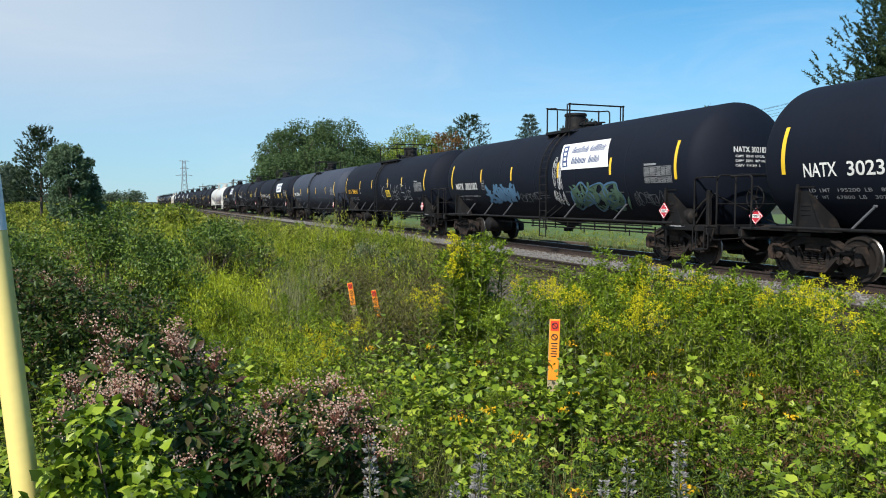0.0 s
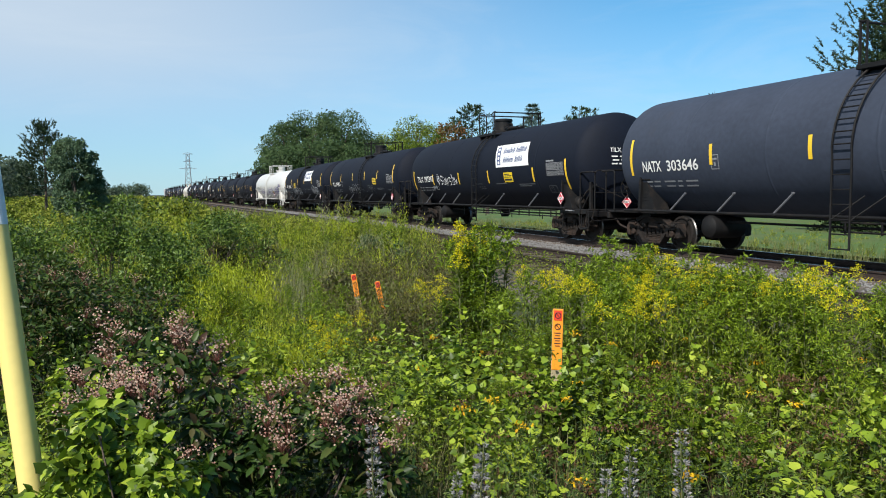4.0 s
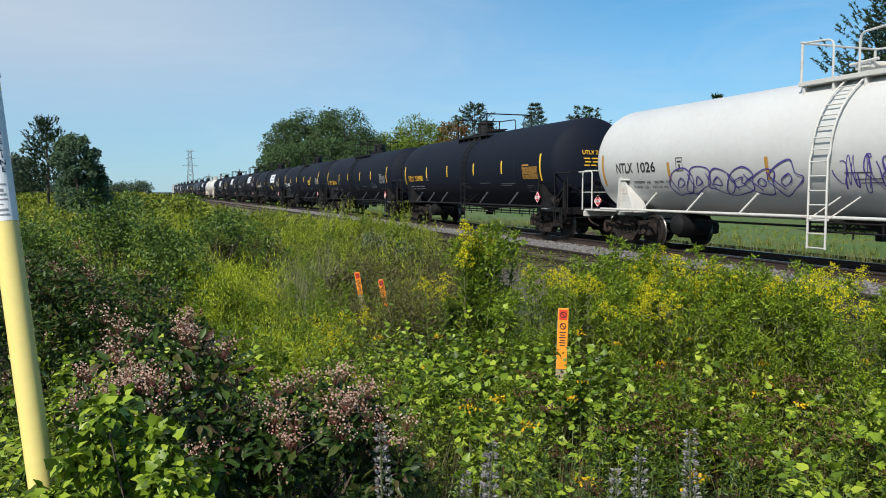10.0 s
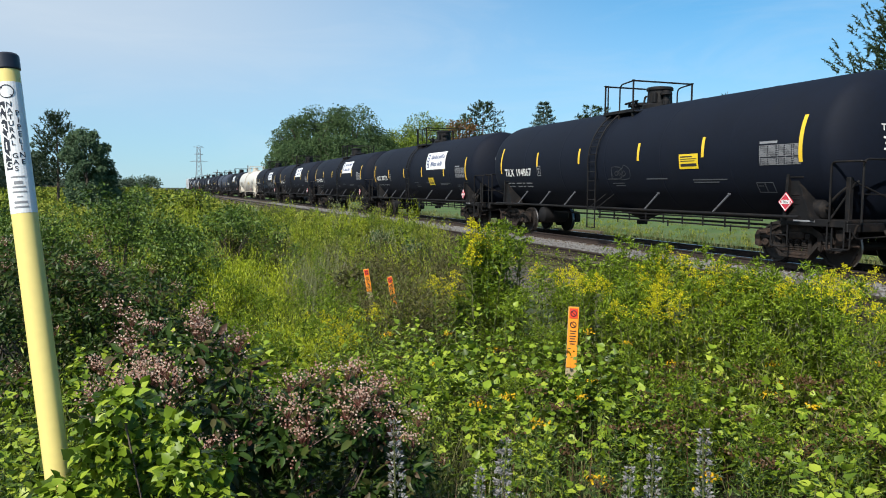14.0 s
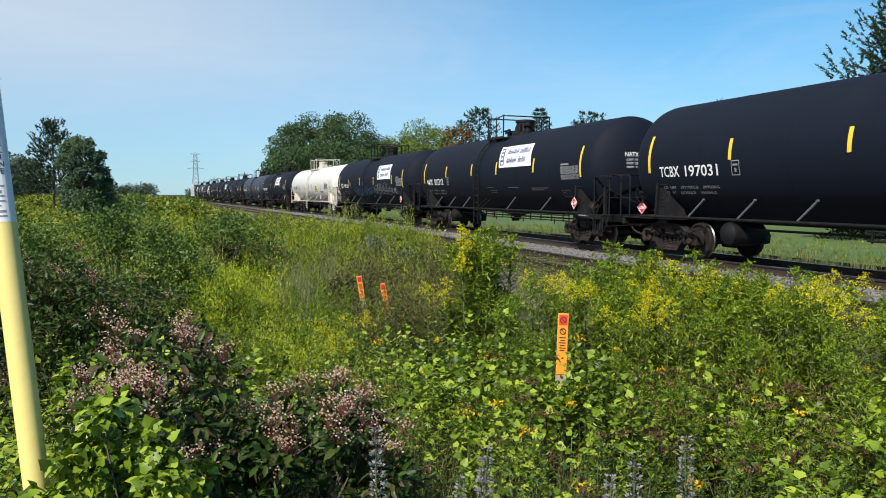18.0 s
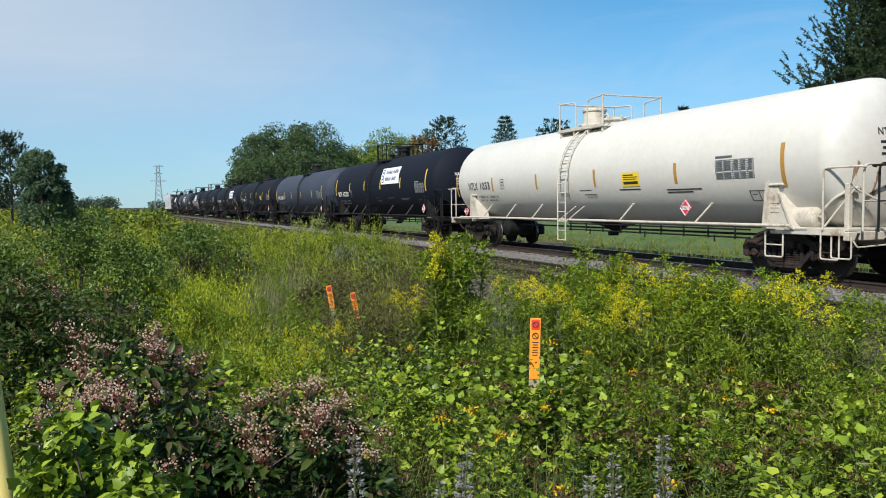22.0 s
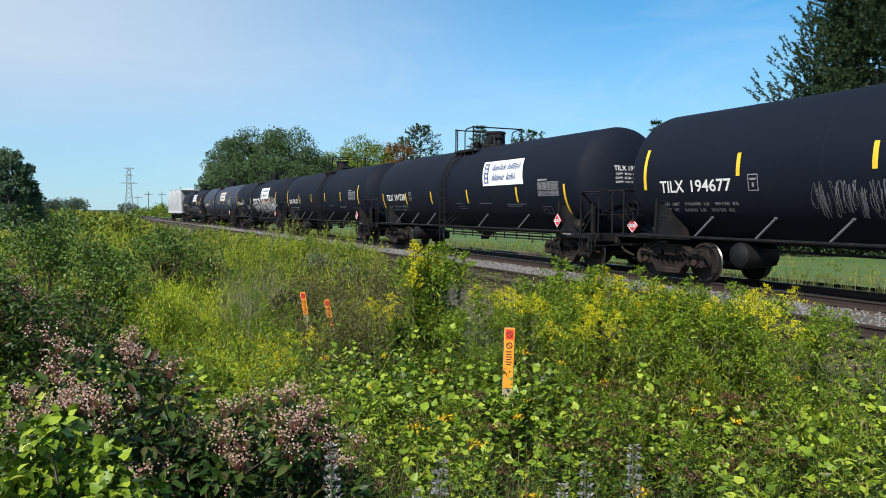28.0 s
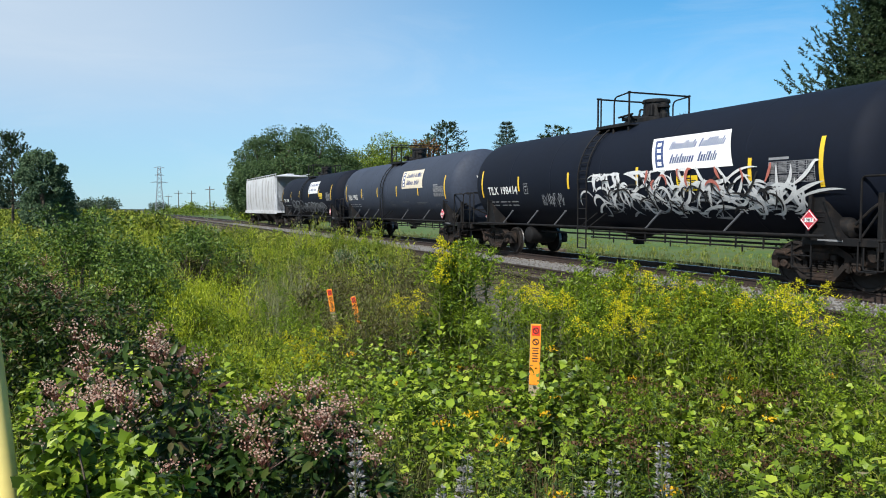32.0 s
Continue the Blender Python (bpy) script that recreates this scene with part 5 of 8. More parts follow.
add_car(5, "black", "NATX 302119", "black tank car with white banner and white sprayed blobs", (-7.28, -4.36, -1.54, 1.24, 4.23, 7.49), 2.33, 2.11, ladder=-0.56, table=(6.19, 2.05), sign="sign_white", sign_at=(1.43, 2.56), decal=(-3.2, 2.08))
add_car(6, "white", "NTLX 1026", "white tank car with purple spray paint and rust streaks", (-7.9, -4.9, -1.6, 1.84, 4.77, 7.8), 1.78, 1.70, 0.85, ("pale", -0.05, False), -0.1, (5.95, 1.72), mark_mat="stencil_black", decal=(2.75, 1.5))
add_car(7, "black", "UTLX 210985", "black tank car with yellow stencils", (-7.22, -3.98, -1.26, 1.71, 4.37, 7.4), 2.18, 1.89, 0.89, ("long", 0.26, True), 0.77, (6.06, 1.96), mark_mat="stencil_yellow")
add_car(8, "black", "UTLX 208116", "black tank car with yellow stencils", (-7.19, -3.67, -1.2, 1.85, 4.32, 7.52), 2.24, 2.02, 0.89, ("long", 0.24, False), -0.22, (6.11, 2.0), mark_mat="stencil_yellow")
add_car(9, "black", "TILX 194867", "black tank car with white stencils and a yellow notice", (-7.02, -4.04, -1.22, 1.93, 4.56, 7.53), 2.34, 2.14, ladder=-0.32, table=(6.4, 2.1), decal=(3.68, 2.08))
add_car(10, "black", "NATX 303715", "black tank car with a white banner", (-7.17, -4.17, -1.3, 1.65, 4.8, 7.47), 2.14, 1.95, sign="sign_white", sign_at=(2.4, 2.47), decal=(2.6, 1.75))
add_car(11, "black", "TCBX 197031", "black tank car with a white banner", (-7.13, -4.12, -0.95, 1.96, 5.08, 7.56), 2.37, 2.15, top=("short", 0.96, True), ladder=1.08, table=(6.36, 2.13), sign="sign_white", sign_at=(2.34, 2.61))
add_car(12, "black", "NATX 302312", "black tank car with a white banner", (-7.08, -4.11, -1.13, 1.34, 4.43, 7.56), 2.35, 2.12, table=(6.34, 2.07), sign="sign_white", sign_at=(1.61, 2.59))
add_car(13, "black", "TILX 198531", "black tank car with white banner and blue and grey spray paint", (-7.12, -4.29, -1.48, 1.8, 5.55, 7.5), 2.17, 1.95, table=(6.32, 2.05), sign="sign_white", sign_at=(2.70, 2.46))
add_car(14, "cream", "NTLX 1033", "cream-white tank car with brown rust stains", (-8.3, -5.23, -2.1, 1.14, 4.5, 7.68), 1.96, 1.80, 0.86, ("pale", -0.3, True), -0.34, (5.83, 2.0), mark_mat="stencil_black", decal=(2.4, 1.93))
add_car(15, "black", "NATX 302209", "black tank car with a white banner", (-7.15, -4.2, -1.42, 1.31, 4.27, 7.49), 2.31, 2.10, ladder=-0.53, table=(6.18, 2.05), sign="sign_white", sign_at=(1.48, 2.54))
add_car(16, "grey", "NATX 302855", "faded grey tank car with rust along its top", (-7.28, -4.24, -1.68, 1.41, 4.7, 7.37), 2.08, 1.90, 0.91, ("short", 0.78, True), 0.91, (6.08, 1.99))
add_car(17, "black", "TILX 194677", "black tank car with chalky grey spray paint", (-7.22, -4.33, -1.32, 1.44, 4.45, 7.45), 2.33, 2.11, top=("short", 0.72, True), ladder=0.85, decal=(3.3, 2.08))
add_car(18, "black", "TILX 191528", "black tank car with a white banner", (-7.17, -4.42, -1.78, 1.38, 4.85, 7.52), 1.87, 1.51, 0.85, ladder=-0.51, table=(6.12, 2.04), sign="sign_white", sign_at=(2.67, 2.43))
add_car(19, "black", "GBRX 700132", "black tank car with white stencils", (-7.22, -4.16, -1.28, 1.6, 4.51, 7.42), 2.10, 1.91, top=("short", 0.62, True), ladder=0.76, table=(5.88, 2.14))
add_car(20, "black", "TILX 198414", "black tank car with banner above large white spray paint", (-7.18, -4.41, -1.35, 1.91, 5.68, 7.43), 2.12, 1.95, ladder=-0.48, table=(6.18, 2.06), sign="sign_white", sign_at=(2.58, 2.45), decal=(3.4, 1.95))
add_car(21, "grey", "TILX 1985", "faded grey tank car with a tan banner", strip_z=2.13, end_z=1.95, sign="sign_tan", sign_at=(2.4, 2.46))
add_car(22, "black", "TILX 1944", "black tank car with banner and white sprayed patches", sign="sign_white", decal=(4.6, 2.2))
T_ = TRAIN


def smooth_ring(points, n=6):
    """A closed curve rounded through its corner points."""
    p = np.asarray(points, float)
    out = []
    for i in range(len(p)):
        a, b, c, d = p[i - 1], p[i], p[(i + 1) % len(p)], p[(i + 2) % len(p)]
        for k in range(n):
            t = k / n
            out.append(0.5 * (2 * b + (c - a) * t + (2 * a - 5 * b + 4 * c - d) * t * t + (3 * b - a - 3 * c + d) * t ** 3))
    return np.array(out + [out[0]])


def blob_letters(car, seed, x0, x1, z0, z1, count, width, outline, fill=None, label="", jag=0.3):
    """A row of swollen letter shapes side by side: an outline with a counter, over an optional fill."""
    tank_round("white" if car in (T_[6], T_[14]) else "black")
    r = random.Random(seed)
    v0, v1 = v_of(z0), v_of(z1)
    lv, lf, fv, ff = [], [], [], []
    w = (x1 - x0) / count
    for i in range(count):
        cx, cv = x0 + w * (i + 0.5), (v0 + v1) / 2 + r.uniform(-0.08, 0.08) * (v1 - v0)
        ring = []
        k_n = r.choice((7, 8, 9))
        for k in range(k_n):
            a = 6.2832 * k / k_n + r.uniform(-0.2, 0.2)
            q = 1 + r.uniform(-jag, jag)
            ring.append((cx + w * 0.62 * q * math.cos(a) + 0.12 * w * math.sin(a), cv + (v1 - v0) * 0.5 * q * math.sin(a)))
        outer = smooth_ring(ring)
        inner = smooth_ring([(cx + 0.30 * (x - cx) + r.uniform(-0.1, 0.1) * w, cv + 0.34 * (v - cv)) for x, v in ring[::2]])
        if fill:
            o = len(fv)
            fv += [tuple(q) for q in wrap(np.vstack([[[cx, cv]], outer[:-1]]), 0.006 + 0.0006 * i)]
            m = len(outer) - 1
            ff += [(o, o + 1 + k, o + 1 + (k + 1) % m) for k in range(m)]
        for curve in (outer, inner, outer[len(outer) // 3:len(outer) // 3 + 8] * np.array([1.0, 0.0]) + np.array([0.0, cv]) + np.stack([np.zeros(8), np.linspace(-0.3, 0.3, 8) * (v1 - v0)], 1)):
            a, b = ribbon(curve, width * (0.7 + 0.5 * np.sin(np.linspace(0, 9, len(curve)) + i) ** 2), "", None, 0.012 + 0.0006 * i)
            o = len(lv)
            lv += [tuple(q) for q in a]
            lf += [tuple(k + o for k in q) for q in b]
    if fill:
        tagged(child("spray_paint", mesh_of("spray_paint", fv, ff, M[fill]), car), kind="stuff")
    tagged(child("spray_paint", mesh_of("spray_paint", lv, lf, M[outline]), car, None, label), kind="stuff")


def flames(car, seed, x0, x1, z0, z1, count, width, mat, label="", eps=0.008, long=1.0):
    """Pointed crescents of spray paint that sweep up and along the tank."""
    tank_round("black")
    r = random.Random(seed)
    v0, v1 = v_of(z0), v_of(z1)
    vs, fs = [], []
    for i in range(count):
        u = (i + r.random()) / count
        x, v = x0 + (x1 - x0) * u, v0 + (v1 - v0) * r.uniform(0.05, 0.95) * (1 - 0.25 * abs(2 * u - 1))
        a, turn, L = r.choice((0.5, 1.1, 2.2, 2.7, -0.6)) + r.uniform(-0.4, 0.4), r.uniform(-3.2, 3.2), long * r.uniform(0.45, 1.25)
        pts = []
        for k in range(15):
            pts.append((x, min(v1 + 0.1, max(v0, v))))
            a += turn / 14
            x, v = x + math.cos(a) * L / 14, v + math.sin(a) * L / 14
        prof = np.sin(np.linspace(0.02, 3.12, 15)) ** 0.8 * width * r.uniform(0.6, 1.3) + 0.006
        p, q = ribbon(pts, prof, "", None, eps + 0.0003 * i)
        o = len(vs)
        vs += [tuple(c) for c in p]
        fs += [tuple(k + o for k in c) for c in q]
    tagged(child("spray_paint", mesh_of("spray_paint", vs, fs, M[mat]), car, None, label), kind="stuff")


def tall_outlines(car, seed, x0, x1, z0, z1, count, width, mat, label):
    """Tall angular letter outlines, each a bent stroke rising and returning."""
    tank_round("black")
    r = random.Random(seed)
    v0, v1 = v_of(z0), v_of(z1)
    vs, fs = [], []
    w = (x1 - x0) / count
    for i in range(count):
        x = x0 + w * i
        lo, hi = v0 + r.uniform(0, 0.06), v1 - r.uniform(0.0, 0.25)
        style = i % 3
        pts = {0: [(0.0, hi), (0.08, lo + 0.2), (0.42, lo), (0.30, hi - 0.2), (0.62, hi - 0.05), (0.80, lo + 0.05)],
               1: [(0.75, hi - 0.1), (0.15, hi - 0.04), (0.20, (lo + hi) / 2), (0.80, (lo + hi) / 2 - 0.06), (0.85, lo + 0.08), (0.10, lo)],
               2: [(0.15, hi), (0.22, lo + 0.02), (0.85, lo + 0.04), (0.50, (lo + hi) / 2 + 0.1), (0.95, (lo + hi) / 2), (0.90, hi - 0.1)]}[style]
        fine = []
        for (a, b), (c, d) in zip(pts, pts[1:]):
            for k in range(5):
                t = k / 5
                fine.append((x + w * (a + (c - a) * t) + 0.02 * math.sin(5 * t + i), b + (d - b) * t))
        p, q = ribbon(fine, width * (0.6 + 0.6 * np.sin(np.linspace(0, 7, len(fine)) + i) ** 2), "", None, 0.008 + 0.0006 * i)
        o = len(vs)
        vs += [tuple(c) for c in p]
        fs += [tuple(k + o for k in c) for c in q]
    tagged(child("spray_paint", mesh_of("spray_paint", vs, fs, M[mat]), car, None, label), kind="stuff")


flames(T_[0], 1, -3.7, -1.2, 1.55, 2.05, 60, 0.16, "g_blue", "pale blue spray paint", long=0.5)
spray(T_[0], 2, -1.1, 0.4, 1.55, 1.85, 7, 0.03, "g_pale")
blob_letters(T_[0], 3, 2.6, 5.2, 1.35, 2.05, 3, 0.05, "g_blue", "g_green", "green spray paint edged in pale blue", 0.35)
flames(T_[0], 4, 2.5, 5.3, 1.3, 2.0, 26, 0.12, "g_green", "", 0.02, 0.6)
spray(T_[0], 5, 1.6, 2.0, 1.95, 2.95, 6, 0.022, "g_white")
spray(T_[0], 25, 1.5, 2.1, 1.45, 1.9, 6, 0.022, "g_white")
spray(T_[0], 26, 5.7, 7.2, 1.45, 1.85, 9, 0.022, "g_pale")
tall_outlines(T_[1], 6, 0.55, 5.5, 1.62, 2.65, 6, 0.036, "g_chalk", "pale outlined spray paint letters")
tall_outlines(T_[3], 7, -4.0, -1.55, 1.85, 2.35, 7, 0.040, "g_white", "white scrawled letters")
spray(T_[3], 27, -4.75, -4.1, 1.65, 1.85, 6, 0.03, "g_chalk")
blob_letters(T_[4], 8, -2.3, 0.2, 1.6, 2.05, 5, 0.022, "g_chalk", None, "pale outlined scrawl", 0.4)
spray(T_[4], 28, 1.9, 3.6, 1.6, 2.0, 5, 0.020, "g_pale")
blob_letters(T_[5], 9, -3.6, -0.7, 1.5, 2.0, 3, 0.05, "g_chalk", "g_smoke", "white sprayed blobs", 0.4)
blob_letters(T_[5], 10, 4.1, 6.0, 1.5, 2.1, 3, 0.05, "g_chalk", "g_smoke", "white sprayed blobs", 0.4)
tall_outlines(T_[5], 29, 1.0, 3.6, 1.8, 2.0, 9, 0.014, "g_pale", "faint scrawl")
blob_letters(T_[6], 11, -4.9, -0.8, 1.45, 2.05, 6, 0.032, "g_purple", None, "purple spray paint letters", 0.35)
spray(T_[6], 12, 0.15, 1.6, 1.5, 2.2, 9, 0.026, "g_purple")
blob_letters(T_[6], 13, 1.95, 5.3, 1.42, 2.15, 5, 0.036, "g_purple", None, "purple spray paint letters", 0.35)
spray(T_[6], 30, 5.0, 6.4, 1.5, 2.3, 9, 0.030, "g_purple")
spray(T_[6], 31, 6.4, 7.7, 2.25, 2.45, 8, 0.034, "g_purple")
spray(T_[8], 14, 4.5, 5.2, 1.75, 2.0, 4, 0.03, "g_pale")
spray(T_[8], 32, -4.0, -3.4, 1.55, 1.75, 4, 0.04, "g_pale")
blob_letters(T_[9], 33, 0.6, 1.4, 1.85, 2.2, 2, 0.02, "g_smoke", None, "faint scrawl")
blob_letters(T_[13], 15, -3.0, 1.3, 1.5, 1.95, 5, 0.026, "g_blue", None, "blue spray paint outlines", 0.45)
spray(T_[13], 34, -0.9, -0.4, 2.1, 2.4, 4, 0.03, "g_blue")
blob_letters(T_[13], 16, 1.9, 5.2, 1.62, 2.2, 5, 0.024, "g_chalk", None, "grey spray paint letters", 0.4)
spray(T_[13], 35, 5.1, 6.3, 1.65, 2.0, 8, 0.024, "g_chalk")
spray(T_[17], 17, -2.6, 0.1, 1.5, 2.15, 46, 0.011, "g_worn", "chalky grey scrawl")
flames(T_[20], 18, -0.2, 7.0, 1.45, 2.35, 100, 0.075, "g_white", "large white spray paint of pointed swirls", 0.008, 1.1)
flames(T_[20], 19, 0.2, 7.2, 1.35, 1.95, 60, 0.06, "g_chalk", "", 0.008, 1.0)
flames(T_[20], 36, 0.4, 6.4, 1.45, 2.2, 40, 0.05, "g_dark", "", 0.042, 0.8)
flames(T_[20], 20, 1.8, 6.2, 1.95, 2.35, 9, 0.07, "g_red", "", 0.058, 0.6)
spray(T_[20], 21, -2.9, -1.7, 1.6, 2.0, 12, 0.022, "g_chalk")
spray(T_[20], 37, -0.3, 0.5, 2.3, 2.5, 4, 0.03, "g_white")
blob_letters(T_[22], 22, -4.0, 5.5, 1.35, 2.0, 8, 0.05, "g_chalk", "g_smoke", "white sprayed patches", 0.4)


# brown stains running down the front ends of the white cars
for i_, count_ in ((6, 7), (14, 10)):
    r_s = random.Random(900 + i_)
    vs_, fs_ = [], []
    for q_ in range(count_):
        y_, z_ = r_s.uniform(-1.15, 0.3), r_s.uniform(1.5, 2.3)
        w_, h_ = r_s.uniform(0.03, 0.10), r_s.uniform(0.3, 0.7)
        o_ = len(vs_)
        vs_ += [(y_, z_), (y_ + w_, z_ - 0.05), (y_ + w_ * 0.7, z_ - h_ * 0.6), (y_ + w_ * 0.5, z_ - h_), (y_ + w_ * 0.1, z_ - h_ * 0.5)]
        fs_.append((o_, o_ + 1, o_ + 2, o_ + 3, o_ + 4))
    tank_round("white")
    tagged(child("rust_streak", mesh_of("rust_streak", on_head(vs_, 8.94 + TANK_AHEAD, 0.006), fs_, M["rust_stain"]), TRAIN[i_], None, "brown rust streaks"), kind="stuff")


# ---- covered hopper at the rear ----
def hopper_car(index):
    car = new("hopper_car")
    tagged(car, "light grey covered hopper car streaked with dirt", "hopper car", "freight train")
    half, tc, top = 7.6, 12.4, 4.35
    b = Build()
    side = [(1.36 + 0.24 * math.sin(math.pi * (0.10 + 0.72 * k / 9)), 1.32 + (top - 1.37) * k / 9) for k in range(10)]
    prof = [(-y, z) for y, z in side] + [(-0.6, top + 0.08), (0.6, top + 0.08)] + side[::-1]
    n = len(prof)
    vs = [(x, y, z) for x in (-half + 0.9, half - 0.9) for y, z in prof]
    fs = [(i, (i + 1) % n, (i + 1) % n + n, i + n) for i in range(n)] + [tuple(range(n))[::-1], tuple(range(n, 2 * n))]
    b.add(vs, fs)
    child("body", b.mesh("body", M["hopper"], 40), car)
    for sx in (-1, 1):
        e = Build()
        e.add([(sx * (half - 0.9), -1.4, 1.4), (sx * (half - 0.9), 1.4, 1.4), (sx * (half - 0.9), 1.4, 4.2), (sx * (half - 0.9), -1.4, 4.2),
               (sx * (half - 1.9), -1.4, 1.4), (sx * (half - 1.9), 1.4, 1.4), (sx * (half - 0.95), 1.4, 4.2), (sx * (half - 0.95), -1.4, 4.2)],
              [(0, 1, 2, 3), (4, 5, 6, 7), (0, 1, 5, 4), (2, 3, 7, 6), (0, 3, 7, 4), (1, 2, 6, 5)])
        for y in (-1.42, 1.42):
            e.box((sx * (half - 0.25), y, 2.7), (0.12, 0.10, 2.9), 0.01)
            e.box((sx * (half - 0.84), y, 2.7), (0.10, 0.10, 3.0), 0.01)
            e.tube([(sx * (half - 0.85), y, 3.2), (sx * (half - 0.25), y, 1.4)], 0.035, 6)
            for k in range(8):
                e.tube([(sx * (half - 0.25), y, 1.5 + 0.34 * k), (sx * (half - 0.8), y, 1.5 + 0.34 * k)], 0.018, 6)
        e.box((sx * (half - 0.5), 0, 4.28), (0.9, 2.9, 0.05), 0.008)
        e.box((sx * (half - 0.45), 0, 1.25), (1.1, 2.9, 0.14), 0.01)
        child("end_frame", e.mesh("end_frame", M["hopper"]), car)
        cp = child("coupler", SETS["black"]["coupler"], car, (Matrix.Identity(4) if sx > 0 else MIRROR_Y) @ Matrix.Translation((half - 8.42 - 0.1, 0, 0)))
    for sy in (-1, 1):
        s = Build().box((0, sy * 1.5, 1.22), (2 * half, 0.12, 0.26), 0.015)
        child("side_sill", s.mesh("side_sill", M["hopper"]), car)
        tube = Build()
        tube.tube([(-half + 0.3, sy * 1.42, top + 0.12), (half - 0.3, sy * 1.42, top + 0.12)], 0.03, 6)
        for k in range(15):
            tube.tube([(-7 + k, sy * 1.42, top - 0.15), (-7 + k, sy * 1.42, top + 0.12)], 0.022, 5)
        child("roof_rail", tube.mesh("roof_rail", M["hopper"]), car)
    for k in range(8):
        h = Build().box((-5.6 + 1.6 * k, 0, top + 0.14), (1.3, 0.7, 0.12), 0.03)
        child("hatch", h.mesh("hatch", M["hopper"]), car)
    for k in (-1, 0, 1):
        h = Build()
        h.add([(k * 3.6 - 1.7, -1.35, 1.35), (k * 3.6 + 1.7, -1.35, 1.35), (k * 3.6 + 1.7, 1.35, 1.35), (k * 3.6 - 1.7, 1.35, 1.35), (k * 3.6 - 0.35, -0.7, 0.45), (k * 3.6 + 0.35, -0.7, 0.45), (k * 3.6 + 0.35, 0.7, 0.45), (k * 3.6 - 0.35, 0.7, 0.45)],
              [(0, 1, 5, 4), (1, 2, 6, 5), (2, 3, 7, 6), (3, 0, 4, 7), (4, 5, 6, 7), (0, 1, 2, 3)])
        child("chute", h.mesh("chute", M["black_metal"]), car)
    dirt = material("hopper_stain", (0.36, 0.355, 0.36), 0.8, 0, 0.35, 1.5, 12)
    for x, w, lo, hi in ((-5.6, 0.30, 1, 8), (-4.3, 0.55, 0, 8), (-2.7, 0.22, 2, 9), (-1.3, 0.65, 1, 8), (0.2, 0.30, 0, 7), (1.9, 0.60, 1, 9), (3.4, 0.25, 0, 8), (4.6, 0.70, 2, 8), (6.0, 0.20, 0, 9)):
        streak = Build()
        run = side[lo:hi + 1]
        vs = [(x + q * w * (0.55 + 0.45 * math.sin(math.pi * m / (len(run) - 1))), -y - 0.006, z) for m, (y, z) in enumerate(run) for q in (-0.5, 0.5)]
        streak.add(vs, [(2 * m, 2 * m + 1, 2 * m + 3, 2 * m + 2) for m in range(len(run) - 1)])
        child("stain", streak.mesh("stain", dirt), car, None, "grey dirt streak down the side")
    add_truck(car, tc / 2, index)
    add_truck(car, -tc / 2, index)
    return car


TRAIN[23] = hopper_car(23)


def car_place(i, t):
    """Distance along the track of a car's middle at t seconds."""
    s = 28.913 - 12.448 * t + 0.031755 * t * t - 0.0001838 * t ** 3 + 18.23 * i + 1.055 * ((i >= 6) + (i >= 14))
    return s - 5.9 - (0.83 if i in (6, 14) else 0.0) - (0.5 if i == 23 else 0.0)


def motions():
    for i, car in TRAIN.items():
        tc = SIZE.get("white")[1] if i in (6, 14) else 13.85
        rows = []
        for k in range(0, 33):
            s = car_place(i, k)
            a, b = on_track(s + tc / 2), on_track(s - tc / 2)
            d = b - a
            m = Matrix.Translation(((a[0] + b[0]) / 2, (a[1] + b[1]) / 2, 0)) @ Matrix.Rotation(math.atan2(d[1], d[0]), 4, "Z")
            rows.append((float(k), m))
        walk(car, rows)
    # wheels turn while they pass close by
    for ws, i, sx in WHEELS:
        t0 = next((t / 10 for t in range(0, 321) if car_place(i, t / 10) < 62), None)
        if t0 is None:
            continue
        t1 = min(32.0, next((t / 10 for t in range(0, 321) if car_place(i, t / 10) < -22), 32.0))
        if t1 <= t0:
            continue
        rows = [(0.0, Matrix.Translation((sx, 0, WR)))] if t0 > 0.05 else []
        s0 = car_place(i, t0)
        n = int((t1 - t0) * 30)
        for k in range(n + 1):
            t = t0 + k / 30
            a = (s0 - car_place(i, t)) / WR
            rows.append((t, Matrix.Translation((sx, 0, WR)) @ Matrix.Rotation(a, 4, "Y")))
        if t0 + n / 30 < 31.95:
            rows.append((32.0, rows[-1][1]))
        walk(ws, rows)
    # tall goldenrod leans and swings in the wind of the train
    lean = ((0, 0.0), (1, 0.2), (3, 1.6), (5, 1.2), (7, 1.7), (9.5, 2.4), (11.5, 1.7), (13, 1.5), (15, 0.7), (17, 0.3), (19, 0.3), (21, 0.9), (23.5, 1.3), (25.5, 2.4), (27.5, 2.4), (29.5, 4.4), (31, 3.5), (32, 3.3))
    for plant, m, gain, phase in SWAYING:
        rows = []
        for k, (t, a) in enumerate(lean):
            turn = Matrix.Rotation(radians(gain * (a + 0.35 * math.sin(phase + 2.3 * k)) - 1.2), 4, "Y")
            rows.append((t, Matrix.Translation(m.translation) @ turn @ Matrix.Translation(-m.translation) @ m))
        walk(plant, rows)


